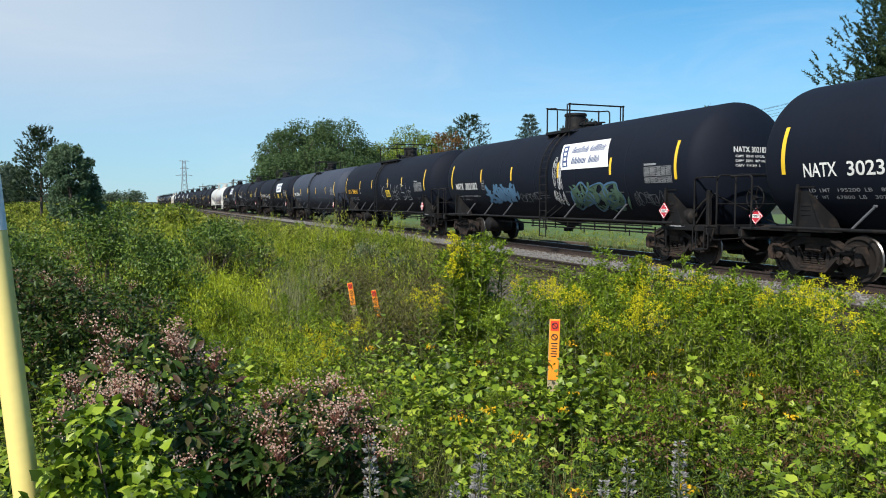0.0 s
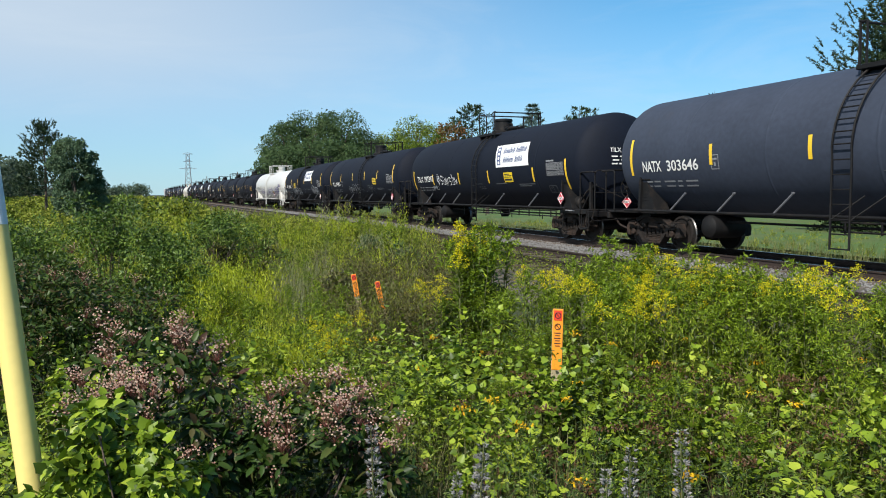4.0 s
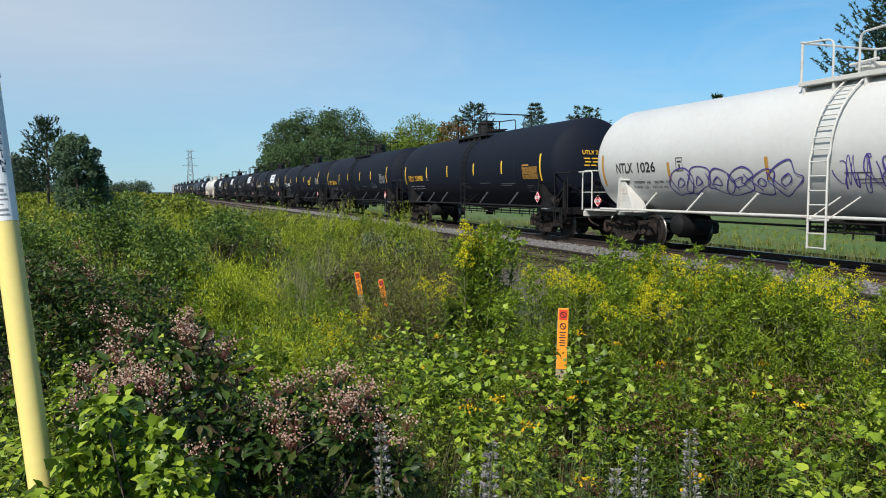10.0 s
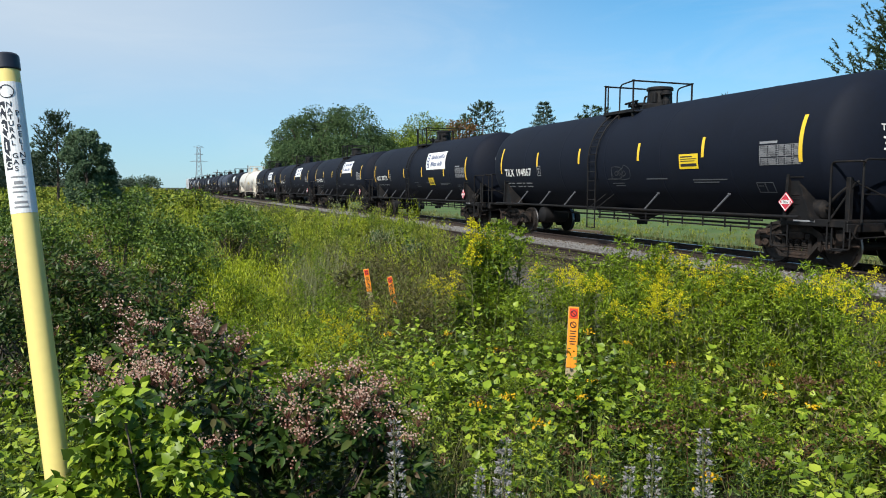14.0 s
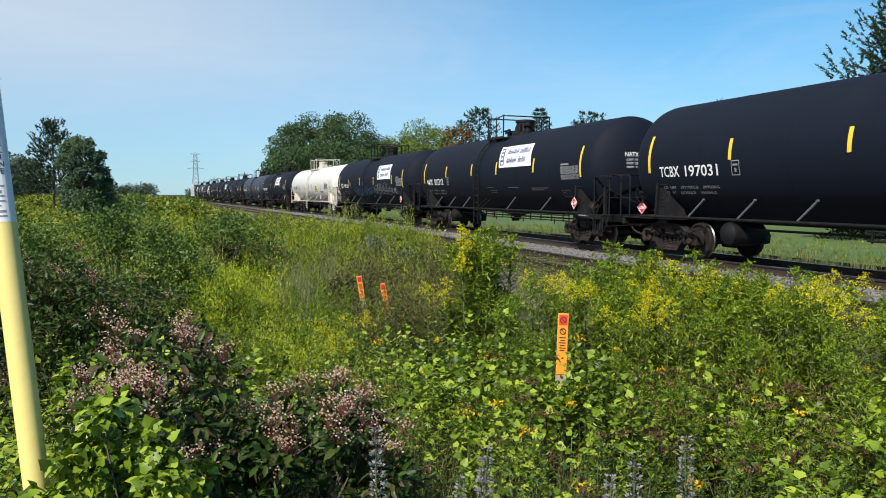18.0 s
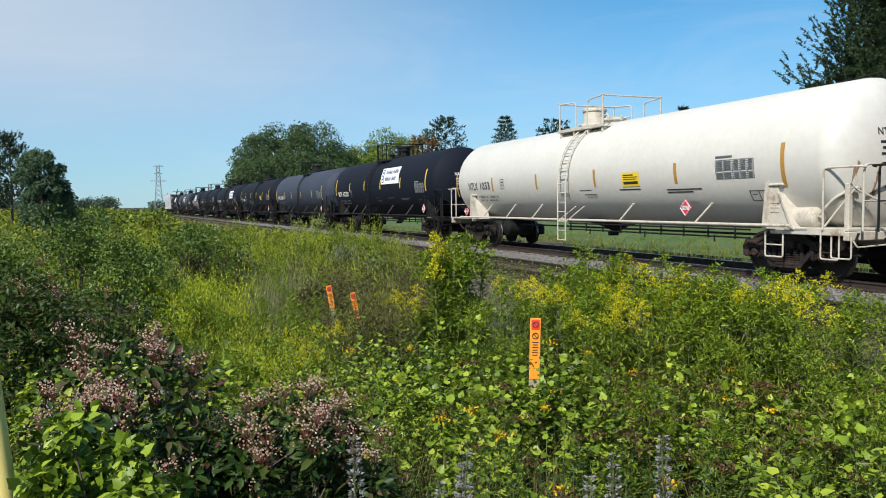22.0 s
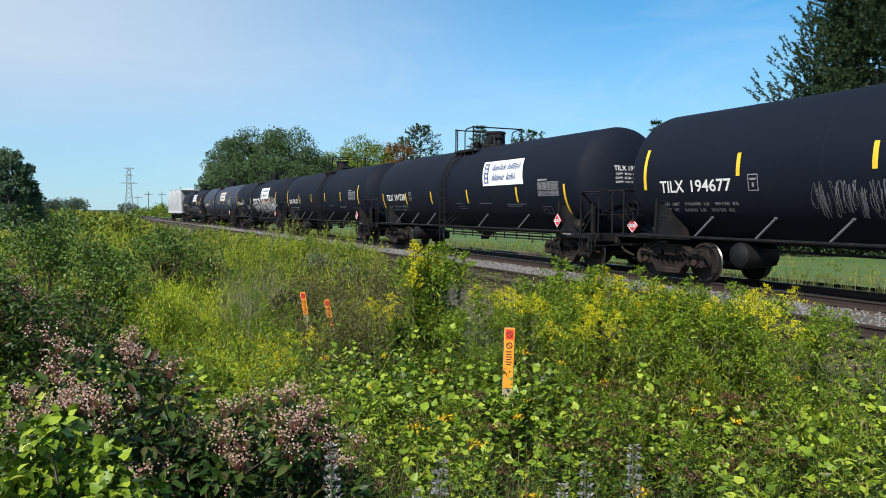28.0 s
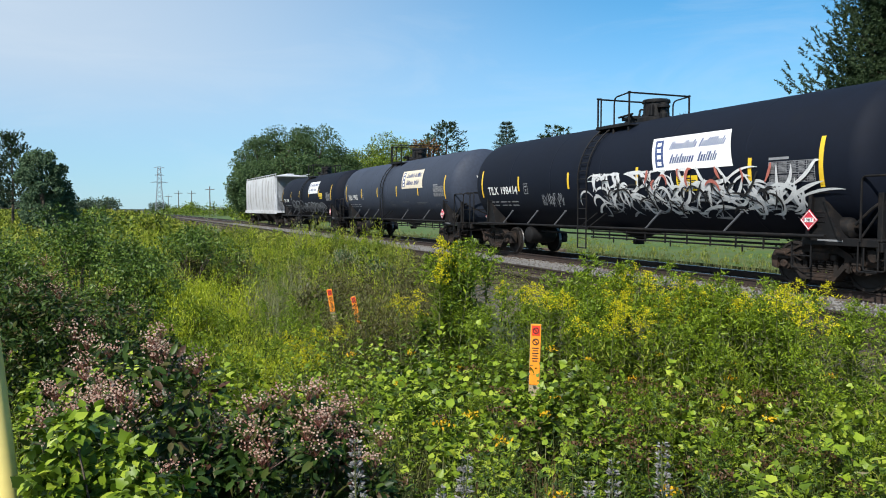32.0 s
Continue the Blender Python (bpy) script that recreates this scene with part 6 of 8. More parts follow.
# ---- plants ----
GA = 2.399963
SHAPES = {
    "lance": (np.array([(0, 0, 0), (0.4, -0.5, 0.14), (1, 0, -0.12), (0.4, 0.5, 0.14)], float), np.array([(0, 1, 2), (0, 2, 3)])),
    "broad": (np.array([(0.42, 0, -0.02), (0, 0, 0.02), (-0.08, -0.34, 0.10), (0.36, -0.54, 0.12), (0.56, -0.33, 0.06), (1, 0, -0.16), (0.60, 0.36, 0.06), (0.32, 0.52, 0.12), (-0.06, 0.36, 0.10)], float),
              np.array([(0, i, i + 1) for i in range(1, 8)] + [(0, 8, 1)])),
    "oval": (np.array([(0, 0, 0), (0.22, -0.40, 0.10), (0.62, -0.42, 0.08), (1, 0, -0.15), (0.62, 0.42, 0.08), (0.22, 0.40, 0.10)], float), np.array([(0, 1, 2), (0, 2, 3), (0, 3, 4), (0, 4, 5)])),
    "blade": (np.array([(0, -0.5, 0), (0, 0.5, 0), (0.45, -0.4, 0.0), (0.45, 0.4, 0.0), (1, 0, -6.0)], float), np.array([(0, 1, 3), (0, 3, 2), (2, 3, 4)])),
    "tri": (np.array([(0, -0.5, 0), (0, 0.5, 0), (1, 0, 0)], float), np.array([(0, 1, 2)])),
}


class Pool:
    """Leaves gathered into one mesh."""

    def __init__(self):
        self.v, self.t, self.n = [], [], 0

    def leaves(self, base, d, nrm, length, width, shape):
        base, d, nrm = (np.asarray(a, float) for a in (base, d, nrm))
        d = d / (np.linalg.norm(d, axis=1, keepdims=True) + 1e-9)
        side = np.cross(d, nrm)
        side /= np.linalg.norm(side, axis=1, keepdims=True) + 1e-9
        up = np.cross(side, d)
        T, F = SHAPES[shape]
        L = np.broadcast_to(np.asarray(length, float), (len(base),))[:, None, None]
        W = np.broadcast_to(np.asarray(width, float), (len(base),))[:, None, None]
        v = base[:, None] + d[:, None] * T[None, :, :1] * L + side[:, None] * T[None, :, 1:2] * W + up[:, None] * T[None, :, 2:] * W
        k = len(T)
        self.v.append(v.reshape(-1, 3))
        self.t.append((F[None] + (np.arange(len(base)) * k)[:, None, None] + self.n).reshape(-1, 3))
        self.n += len(base) * k
        return self

    def mesh(self, name, mat):
        return tri_mesh(name, np.concatenate(self.v), np.concatenate(self.t), mat)


def weeds(pool, r, pos, z0, H, n, size, shape, aspect=0.55, low=0.12, stems=None, spread_=0.0, lift=0.0):
    """Leafy stems: leaves spiral up each stem, drooping below and lifting towards the tip."""
    P_ = len(pos)
    t = np.sort(r.uniform(low, 1, (P_, n)) ** 0.8, axis=1)
    lean = r.normal(0, 0.16, (P_, 1, 2))
    h = (H[:, None] * t)
    base = np.empty((P_, n, 3))
    base[:, :, :2] = pos[:, None] + lean * h[..., None] + r.normal(0, 0.02 + spread_, (P_, n, 2))
    base[:, :, 2] = z0[:, None] + h
    az = np.arange(n)[None] * GA + r.uniform(0, 6.28, (P_, 1)) + r.normal(0, 0.4, (P_, n))
    el = -0.35 + lift + (0.95 - 0.35 * lift) * t + r.normal(0, 0.35, (P_, n))
    d = np.stack([np.cos(az) * np.cos(el), np.sin(az) * np.cos(el), np.sin(el)], -1)
    nrm = np.stack([-np.cos(az) * np.sin(el), -np.sin(az) * np.sin(el), np.cos(el)], -1) + r.normal(0, 0.6, (P_, n, 3))
    s = size[:, None] * (1.15 - 0.55 * t) * r.uniform(0.45, 1.35, (P_, n))
    pool.leaves(base.reshape(-1, 3), d.reshape(-1, 3), nrm.reshape(-1, 3), s.ravel(), s.ravel() * aspect, shape)
    if stems is not None:
        b = np.concatenate([pos, z0[:, None]], 1)
        dd = np.concatenate([lean[:, 0], np.ones((P_, 1))], 1)
        nn = np.concatenate([r.normal(size=(P_, 2)), np.zeros((P_, 1))], 1)
        stems.leaves(b, dd, nn, H, 0.008, "tri")


def wedge(r, n, r0, r1, a0=-37, a1=37, power=1.0):
    """Places in the field of view, from r0 to r1 metres off."""
    u = r.uniform(0, 1, n)
    d = (r0 ** (power + 1) + u * (r1 ** (power + 1) - r0 ** (power + 1))) ** (1 / (power + 1))
    a = np.radians(r.uniform(a0, a1, n))
    return np.stack([-np.sin(a) * d, np.cos(a) * d], 1)


def patch(x, y, f=0.35, seed=0.0):
    """A slow pattern from 0 to 1 over the field."""
    return 0.5 + 0.25 * (np.sin(x * f * 1.3 + 2.1 + seed) * np.cos(y * f + seed * 1.7) + np.sin((x + y) * f * 0.77 + 1.3 * seed) * np.cos((x - 1.4 * y) * f * 0.5))


def mound(x, y):
    """Humps and hollows of the weeds, half a metre to a metre wide, from 0 to 1."""
    a = np.sin(5.1 * x + 1.7 * np.sin(2.3 * y)) * np.sin(4.3 * y + 1.9 * np.sin(1.9 * x))
    b = np.sin(2.2 * x - 3.1 * y + 0.8) * np.sin(3.4 * x + 1.6 * y)
    return np.clip(0.5 + 0.38 * a + 0.25 * b, 0, 1)


STAKES = ((1.0, 6.32, 0.9), (-1.36, 11.8, 2.2), (-0.98, 11.66, 2.2))


def hush(p):
    """Lowers the weeds that would stand between the path and a marker stake."""
    d, a, k = np.hypot(p[:, 0], p[:, 1]), np.degrees(np.arctan2(-p[:, 0], p[:, 1])), np.ones(len(p))
    for x, y, deep in STAKES:
        ds, an = math.hypot(x, y), math.degrees(math.atan2(-x, y))
        k = np.where((np.abs(a - an) < (1.2 if ds > 8 else 1.0)) & (d < ds + 0.05) & (d > ds - deep), 0.78 if ds > 8 else 0.94, k)
    return k


def in_clearing(p):
    """Where the tracks keep the weeds away."""
    s, off = track_coords(p[:, 0], p[:, 1])
    return (off > -5.6)


SHRUBS = [(-6.05, 13.7, 1.4), (-4.6, 12.2, 1.0), (-6.9, 12.1, 1.3), (-8.3, 13.4, 1.9), (-5.2, 17.5, 1.6), (-3.85, 7.05, 1.1), (-3.15, 7.1, 0.9), (-2.75, 7.5, 0.7), (-4.9, 7.6, 1.3), (-1.5, 3.95, 0.75), (-0.72, 3.8, 0.6), (-1.1, 3.55, 0.5), (-1.14, 2.62, 0.42), (-1.34, 2.95, 0.36)]


def free_of_shrubs(p, k=0.6):
    ok = np.ones(len(p), bool)
    for x, y, rad in SHRUBS:
        ok &= np.hypot(p[:, 0] - x, p[:, 1] - y) > rad * k
    return ok


rng = np.random.default_rng(21)
near_broad, near_lance, near_fern, mid_pool, far_pool, grass_pool, stem_pool = (Pool() for _ in range(7))

# near field: mixed broad and narrow leaves
p = wedge(rng, 2050, 2.1, 8.2)
p = p[~in_clearing(p) & free_of_shrubs(p)]
p = p[np.hypot(p[:, 0], p[:, 1]) > rng.uniform(1.9, 3.9, len(p))]
k = patch(p[:, 0], p[:, 1], 1.6)
far_ = np.hypot(p[:, 0], p[:, 1]) > rng.uniform(3.9, 5.6, len(p))
a, b = p[(k > 0.44) & far_], p[(k <= 0.44) | ~far_ & (k < 0.66)]
far_b = np.hypot(b[:, 0], b[:, 1]) > rng.uniform(4.0, 5.8, len(b))
for q, shp, n, size, pool, asp in ((a, "broad", 20, 0.074, near_broad, 0.95), (b[far_b], "lance", 42, 0.082, near_lance, 0.24), (b[~far_b], "lance", 46, 0.066, near_fern, 0.20)):
    z = ground_z(q[:, 0], q[:, 1])
    H = (0.08 + 0.16 * patch(q[:, 0], q[:, 1], 2.2, 1.0) - z) * rng.uniform(0.5, 1.25, len(q))
    H = hush(q) * np.clip(H * (0.62 + 0.60 * mound(q[:, 0], q[:, 1])), 0.2, 1.25) * np.clip((np.hypot(q[:, 0], q[:, 1]) - 1.7) / 2.3, 0.3, 1)
    weeds(pool, rng, q, z, H, n, np.full(len(q), size), shp, asp, 0.2, stem_pool)
# fine foliage filling the near field
p = wedge(rng, 1650, 2.1, 9.5)
p = p[~in_clearing(p) & free_of_shrubs(p)]
far_ = np.hypot(p[:, 0], p[:, 1]) > rng.uniform(4.0, 5.8, len(p))
for p, pool in ((p[far_], near_lance), (p[~far_], near_fern)):
    z = ground_z(p[:, 0], p[:, 1])
    weeds(pool, rng, p, z, hush(p) * np.clip((0.02 - z) * rng.uniform(0.35, 1.25, len(p)) * (0.6 + 0.6 * mound(p[:, 0], p[:, 1])), 0.15, 1.1) * np.clip((np.hypot(p[:, 0], p[:, 1]) - 1.6) / 2.4, 0.3, 1), 46, np.full(len(p), 0.062), "lance", 0.24, 0.2, stem_pool, 0.035)
# large vine leaves climbing over the weeds
p = np.concatenate([wedge(rng, 80, 3.6, 6.4, -36, -24), wedge(rng, 70, 5.2, 7.4, -23, 4)])
p = p[~in_clearing(p) & free_of_shrubs(p)]
z = ground_z(p[:, 0], p[:, 1])
weeds(near_broad, rng, p, z, hush(p) * np.clip((0.16 - z) * rng.uniform(0.7, 1.1, len(p)), 0.2, 1.1), 11, np.full(len(p), 0.092), "broad", 0.9, 0.45, stem_pool, 0.05)
# leaves that hide the foot of the nearest stake
p = np.array([0.97, 6.08]) + rng.normal(0, 1, (22, 2)) * np.array([0.10, 0.07])
z = ground_z(p[:, 0], p[:, 1])
weeds(near_broad, rng, p, z, (0.05 - z) * rng.uniform(0.88, 1.0, len(p)), 18, np.full(len(p), 0.075), "broad", 0.9, 0.5, stem_pool, 0.02)
# middle field
bright_pool, olive_pool, bank_pool, pale_pool = (Pool() for _ in range(4))


def clumps(centres, stems, spread_, height, leaves_, size, pool, aspect=0.38, lift=0.0, tips=None):
    """Each centre is one bushy plant of many stems, with a height of its own; tips is the tone of its uppermost leaves.
    """
    c = np.repeat(centres, stems, 0)
    hh = np.repeat(height * rng.uniform(0.5, 1.4, len(centres)), stems)
    off_ = rng.normal(0, spread_, (len(c), 2))
    dome = np.exp(-(off_ ** 2).sum(1) / (2 * (spread_ * 1.5) ** 2))
    q = c + off_
    keep = ~in_clearing(q) & free_of_shrubs(q)
    q, hh = q[keep], (hh * (0.55 + 0.45 * dome) * hush(q))[keep]
    z_, sz = ground_z(q[:, 0], q[:, 1]), (size + 0.0030 * np.hypot(q[:, 0], q[:, 1])) * 0.78
    n_tip = int(leaves_ * 0.65) if tips else 0
    weeds(pool, rng, q, z_, hh * (0.86 if tips else 1.0), int(leaves_ * 1.6) - n_tip, sz * 1.12, "lance", aspect * 1.2, 0.06, None, 0.03, lift)
    if tips:
        weeds(tips, rng, q, z_, hh * rng.uniform(0.95, 1.15, len(hh)), n_tip, sz * 1.15, "lance", aspect * 1.1, 0.62, None, 0.012, lift + 0.45)


# low understorey
clumps(wedge(rng, 190, 7.8, 30, power=0.7), 8, 0.2, 0.40, 34, 0.066, mid_pool, 0.22, 0.5)
clumps(wedge(rng, 200, 9.4, 15.5, -1.5, 8.0), 9, 0.18, 1.10, 36, 0.05, olive_pool, 0.22, 0.4)
# bushy plants that stand out, each of one tone
PLANTS = [(mid_pool, bright_pool, 0.20), (bank_pool, mid_pool, 0.20), (mid_pool, bank_pool, 0.44), (olive_pool, mid_pool, 0.14), (olive_pool, pale_pool, 0.06)]
for pool_, tip_, part_ in PLANTS:
    for stems_, spread_, high_ in ((16, 0.26, 1.0), (12, 0.14, 1.3), (14, 0.20, 0.8)):
        clumps(wedge(rng, int(105 * part_), 8.8, 30, 0.5, 30, power=0.75), stems_, spread_, high_, 40, 0.052, pool_, 0.19, 0.65, tip_)
clumps(wedge(rng, 30, 12.0, 15.0, 12.5, 18.5), 13, 0.15, 1.15, 46, 0.055, bright_pool, 0.18, 0.8)
clumps(wedge(rng, 34, 8.2, 9.8, 8.5, 14.0), 13, 0.13, 0.90, 46, 0.046, bright_pool, 0.18, 0.8)
# tall light weeds on the bank in front of the siding
s_ = rng.uniform(-8, 9, 900)
o_ = rng.uniform(-9.6, -7.0, 900)
p = np.array([on_track(a_, b_) for a_, b_ in zip(s_, o_)])
z = ground_z(p[:, 0], p[:, 1])
dark_ = rng.uniform(size=len(p)) < 0.5
weeds(olive_pool, rng, p[dark_], z[dark_], rng.uniform(0.6, 1.05, dark_.sum()), 44, np.full(dark_.sum(), 0.085), "lance", 0.22, 0.1, stem_pool, 0.03, 0.4)
p, z = p[~dark_], z[~dark_]
weeds(bank_pool, rng, p, z, rng.uniform(0.70, 1.15, len(p)), 44, np.full(len(p), 0.09), "lance", 0.20, 0.15, stem_pool, 0.03, 0.5)
# yellow-green patches in the middle field
clumps(wedge(rng, 220, 19, 44, 0, 35, power=0.5), 9, 0.22, 0.8, 22, 0.08, bank_pool, 0.32, 0.3)
# far field
p = wedge(rng, 11000, 24, 160, -10, 37, power=0.25)
s_, off_ = track_coords(p[:, 0], p[:, 1])
p = p[(off_ < -7.5) & free_of_shrubs(p)]
z = ground_z(p[:, 0], p[:, 1])
d_ = np.hypot(p[:, 0], p[:, 1])
H = np.clip((0.55 + 0.5 * patch(p[:, 0], p[:, 1], 0.25, 3.0)) * rng.uniform(0.6, 1.2, len(p)), 0.3, 1.4)
weeds(far_pool, rng, p, z, H, 16, 0.09 + 0.0042 * d_, "lance", 0.5, 0.3, None, 0.10)
# weeds that creep on to the siding, and rough grass on the far bank
s_ = rng.uniform(-6, 60, 2600)
o_ = np.where(rng.uniform(size=2600) < 0.62, rng.uniform(-6.6, -5.1, 2600), rng.normal(-4.27, 0.5, 2600))
p = np.array([on_track(a_, b_) for a_, b_ in zip(s_, o_)])
z = np.full(len(p), -0.26)
weeds(mid_pool, rng, p, z, np.where(o_ < -5, rng.uniform(0.2, 0.55, len(p)), rng.uniform(0.06, 0.2, len(p))), 16, np.full(len(p), 0.075), "lance", 0.35, 0.1, None, 0.05)


s_ = rng.uniform(-7, 62, 1900)
o_ = rng.uniform(-7.6, -5.4, 1900)
p = np.array([on_track(a_, b_) for a_, b_ in zip(s_, o_)])
weeds(olive_pool, rng, p, ground_z(p[:, 0], p[:, 1]) + 0.05, rng.uniform(0.3, 0.75, len(p)), 20, np.full(len(p), 0.085), "lance", 0.32, 0.1, None, 0.06)


def grass(pool, r, pos, z0, H, n, width):
    P_ = len(pos)
    base = np.concatenate([np.repeat(pos, n, 0) + r.normal(0, 0.05, (P_ * n, 2)), np.repeat(z0, n)[:, None]], 1)
    az = r.uniform(0, 6.28, P_ * n)
    el = np.radians(r.uniform(55, 88, P_ * n))
    d = np.stack([np.cos(az) * np.cos(el), np.sin(az) * np.cos(el), np.sin(el)], 1)
    nrm = np.stack([-np.cos(az) * np.sin(el), -np.sin(az) * np.sin(el), np.cos(el)], 1)
    L = np.repeat(H, n) * r.uniform(0.6, 1.1, P_ * n)
    pool.leaves(base, d, nrm, L, np.full(P_ * n, width), "blade")


p = wedge(rng, 420, 2.4, 9, -10, 20)
p = p[~in_clearing(p)]
grass(grass_pool, rng, p, ground_z(p[:, 0], p[:, 1]), np.full(len(p), 0.7), 9, 0.007)
p = wedge(rng, 420, 14, 50, -2, 26, 0.5)
p = p[~in_clearing(p) & (patch(p[:, 0], p[:, 1], 0.5, 5.0) > 0.5)]
grass(grass_pool, rng, p, ground_z(p[:, 0], p[:, 1]), np.full(len(p), 1.0), 10, 0.016)
p = wedge(rng, 110, 11.5, 20, 7.5, 12.5)
grass(pale_pool, rng, p, ground_z(p[:, 0], p[:, 1]), np.full(len(p), 1.2), 9, 0.010)
p = wedge(rng, 60, 13, 19, 9.0, 12.5)
grass(grass_pool, rng, p, ground_z(p[:, 0], p[:, 1]), np.full(len(p), 1.15), 14, 0.012)
s_ = rng.uniform(-30, 110, 3600)
o_ = rng.uniform(2.6, 8.5, 3600)
p = np.array([on_track(a_, b_) for a_, b_ in zip(s_, o_)])
grass(grass_pool, rng, p, np.full(len(p), -0.6), rng.uniform(0.25, 0.65, len(p)), 11, 0.013)
s_ = rng.uniform(-26, 45, 2600)
o_ = rng.uniform(6.5, 20, 2600)
p = np.array([on_track(a_, b_) for a_, b_ in zip(s_, o_)])
lawn_pool = Pool()
grass(lawn_pool, rng, p, np.full(len(p), -0.48), rng.uniform(0.12, 0.32, len(p)), 12, 0.014)
for nm, pool, mt, lb in (("lawn_grass", lawn_pool, "far_leaf", "rough green grass beyond the railway line"), ("broad_leaf_weeds", near_broad, "vine_leaf", "bright green broad-leaved vines and weeds"), ("leafy_weeds", near_lance, "weed_leaf", "dense green narrow-leaved weeds"), ("feathery_weeds", near_fern, "tansy_leaf", "dark green feathery tansy leaves"),
                         ("bank_weeds", bank_pool, "far_leaf", "light yellow-green weeds on the bank"), ("leafy_weeds", mid_pool, "bush_leaf", "green weeds along the railway bank"), ("field_weeds", far_pool, "far_leaf", "yellow-green weeds of the open field"),
                         ("bright_weeds", bright_pool, "bright_leaf", "bright yellow-green weeds of the middle field"), ("olive_weeds", olive_pool, "olive_leaf", "olive-brown withering weeds"),
                         ("pale_grass", pale_pool, "pale_grass", "tall pale grey-green grass stalks"), ("tall_grass", grass_pool, "grass", "tall straw-green grass"), ("weed_stems", stem_pool, "stem", "thin green weed stems")):
    tagged(new(nm, pool.mesh(nm, M[mt])), lb, "weeds", kind="stuff")


# dry straw stalks at the near edge
straw = Pool()
p = np.concatenate([wedge(rng, 60, 2.5, 3.1, -4.5, -0.2), wedge(rng, 40, 2.6, 3.4, -24, -12)])
grass(straw, rng, p, ground_z(p[:, 0], p[:, 1]), rng.uniform(0.3, 0.55, len(p)), 3, 0.006)
tagged(new("dry_stalks", straw.mesh("dry_stalks", M["dry_stem"])), "dry straw-coloured stalks among the weeds", "weeds", kind="stuff")
brown = Pool()
p = np.concatenate([wedge(rng, 150, 2.3, 3.9, -31, 2), wedge(rng, 60, 3.9, 6.0, -28, -2)])
grass(brown, rng, p, ground_z(p[:, 0], p[:, 1]), rng.uniform(0.45, 0.85, len(p)), 3, 0.006)
tagged(new("brown_stalks", brown.mesh("brown_stalks", M["bract"])), "thin reddish-brown stalks among the weeds", "weeds", kind="stuff")


# goldenrod, each plant a thing
def goldenrod_meshes(seed, H, bloom=True, branches=10, lean_by=0.07, reach=1.0):
    r = np.random.default_rng(seed)
    lv, st, fl = Pool(), Build(), Pool()
    for sidx in range(3):
        lean = r.normal(0, lean_by, 2)
        x0, y0 = r.normal(0, 0.06, 2)
        h = H * r.uniform(0.8, 1.0)
        st.tube([(x0, y0, 0), (x0 + lean[0] * h * 0.5, y0 + lean[1] * h * 0.5, h * 0.5), (x0 + lean[0] * h, y0 + lean[1] * h, h)], [0.006, 0.005, 0.002], 5)
        n = 46
        t = np.linspace(0.12, 0.86, n)
        az = np.arange(n) * GA + sidx
        el = 0.55 + r.normal(0, 0.25, n)
        b = np.stack([x0 + lean[0] * h * t, y0 + lean[1] * h * t, h * t], 1)
        d = np.stack([np.cos(az) * np.cos(el), np.sin(az) * np.cos(el), np.sin(el) - 0.35 * (1 - t)], 1)
        lv.leaves(b, d, np.stack([-np.cos(az), -np.sin(az), np.full(n, 1.4)], 1), 0.13 * (1.15 - 0.6 * t), 0.024, "lance")
        for k in range(branches):
            tt = (0.85 + 0.16 * k / branches) if bloom else (0.80 + 0.20 * k / branches)
            a = k * GA + sidx
            L = (0.18 if bloom else 0.22) * (1.15 - (k / branches)) * r.uniform(0.7, 1.2) * (H / 1.3) * reach
            o = np.array([x0 + lean[0] * h * tt, y0 + lean[1] * h * tt, h * tt])
            m = 26 if bloom else 20
            u = r.uniform(0, 1, m)
            c = o + np.stack([np.cos(a) * L * u, np.sin(a) * L * u, L * (0.95 * u - 0.85 * u * u)], 1) + r.normal(0, 0.009 if bloom else 0.010, (m, 3))
            dd = r.normal(size=(m, 3))
            dd[:, 2] = np.abs(dd[:, 2])
            if bloom:
                fl.leaves(c, dd, r.normal(size=(m, 3)), r.uniform(0.011, 0.018, m), r.uniform(0.007, 0.011, m), "tri")
            else:
                lv.leaves(c, dd, r.normal(size=(m, 3)), r.uniform(0.025, 0.05, m), r.uniform(0.008, 0.014, m), "lance")
    out = {"foliage": lv.mesh("foliage", M["gold_leaf"]), "stalk": st.mesh("stalk", M["stem"])}
    if bloom:
        out["bloom"] = fl.mesh("bloom", M["gold"])
    return out


GOLD = [goldenrod_meshes(40 + i, 1.30, True) for i in range(4)] + [goldenrod_meshes(50 + i, 1.25, False) for i in range(2)] + [goldenrod_meshes(60 + i, 1.30, True, 13, 0.03, 0.55) for i in range(2)]
r_ = random.Random(5)


def goldenrod(kind, x, y, h, spin, z=None):
    g = new("goldenrod")
    bloom = "bloom" in GOLD[kind]
    tagged(g, "goldenrod in yellow bloom among the weeds" if bloom else "leafy goldenrod not yet in bloom", "goldenrod", "goldenrod plants")
    for name, me in GOLD[kind].items():
        ob = child(name, me, g)
        if name == "bloom":
            tagged(ob, kind="stuff")
    z = float(ground_z(x, y)) if z is None else z
    g.matrix_basis = Matrix.Translation((x, y, z)) @ Matrix.Rotation(spin, 4, "Z") @ Matrix.Scale(h / 1.3, 4)
    return g


def at_view(px_angle, dist):
    a = radians(px_angle)
    return -math.sin(a) * dist, math.cos(a) * dist


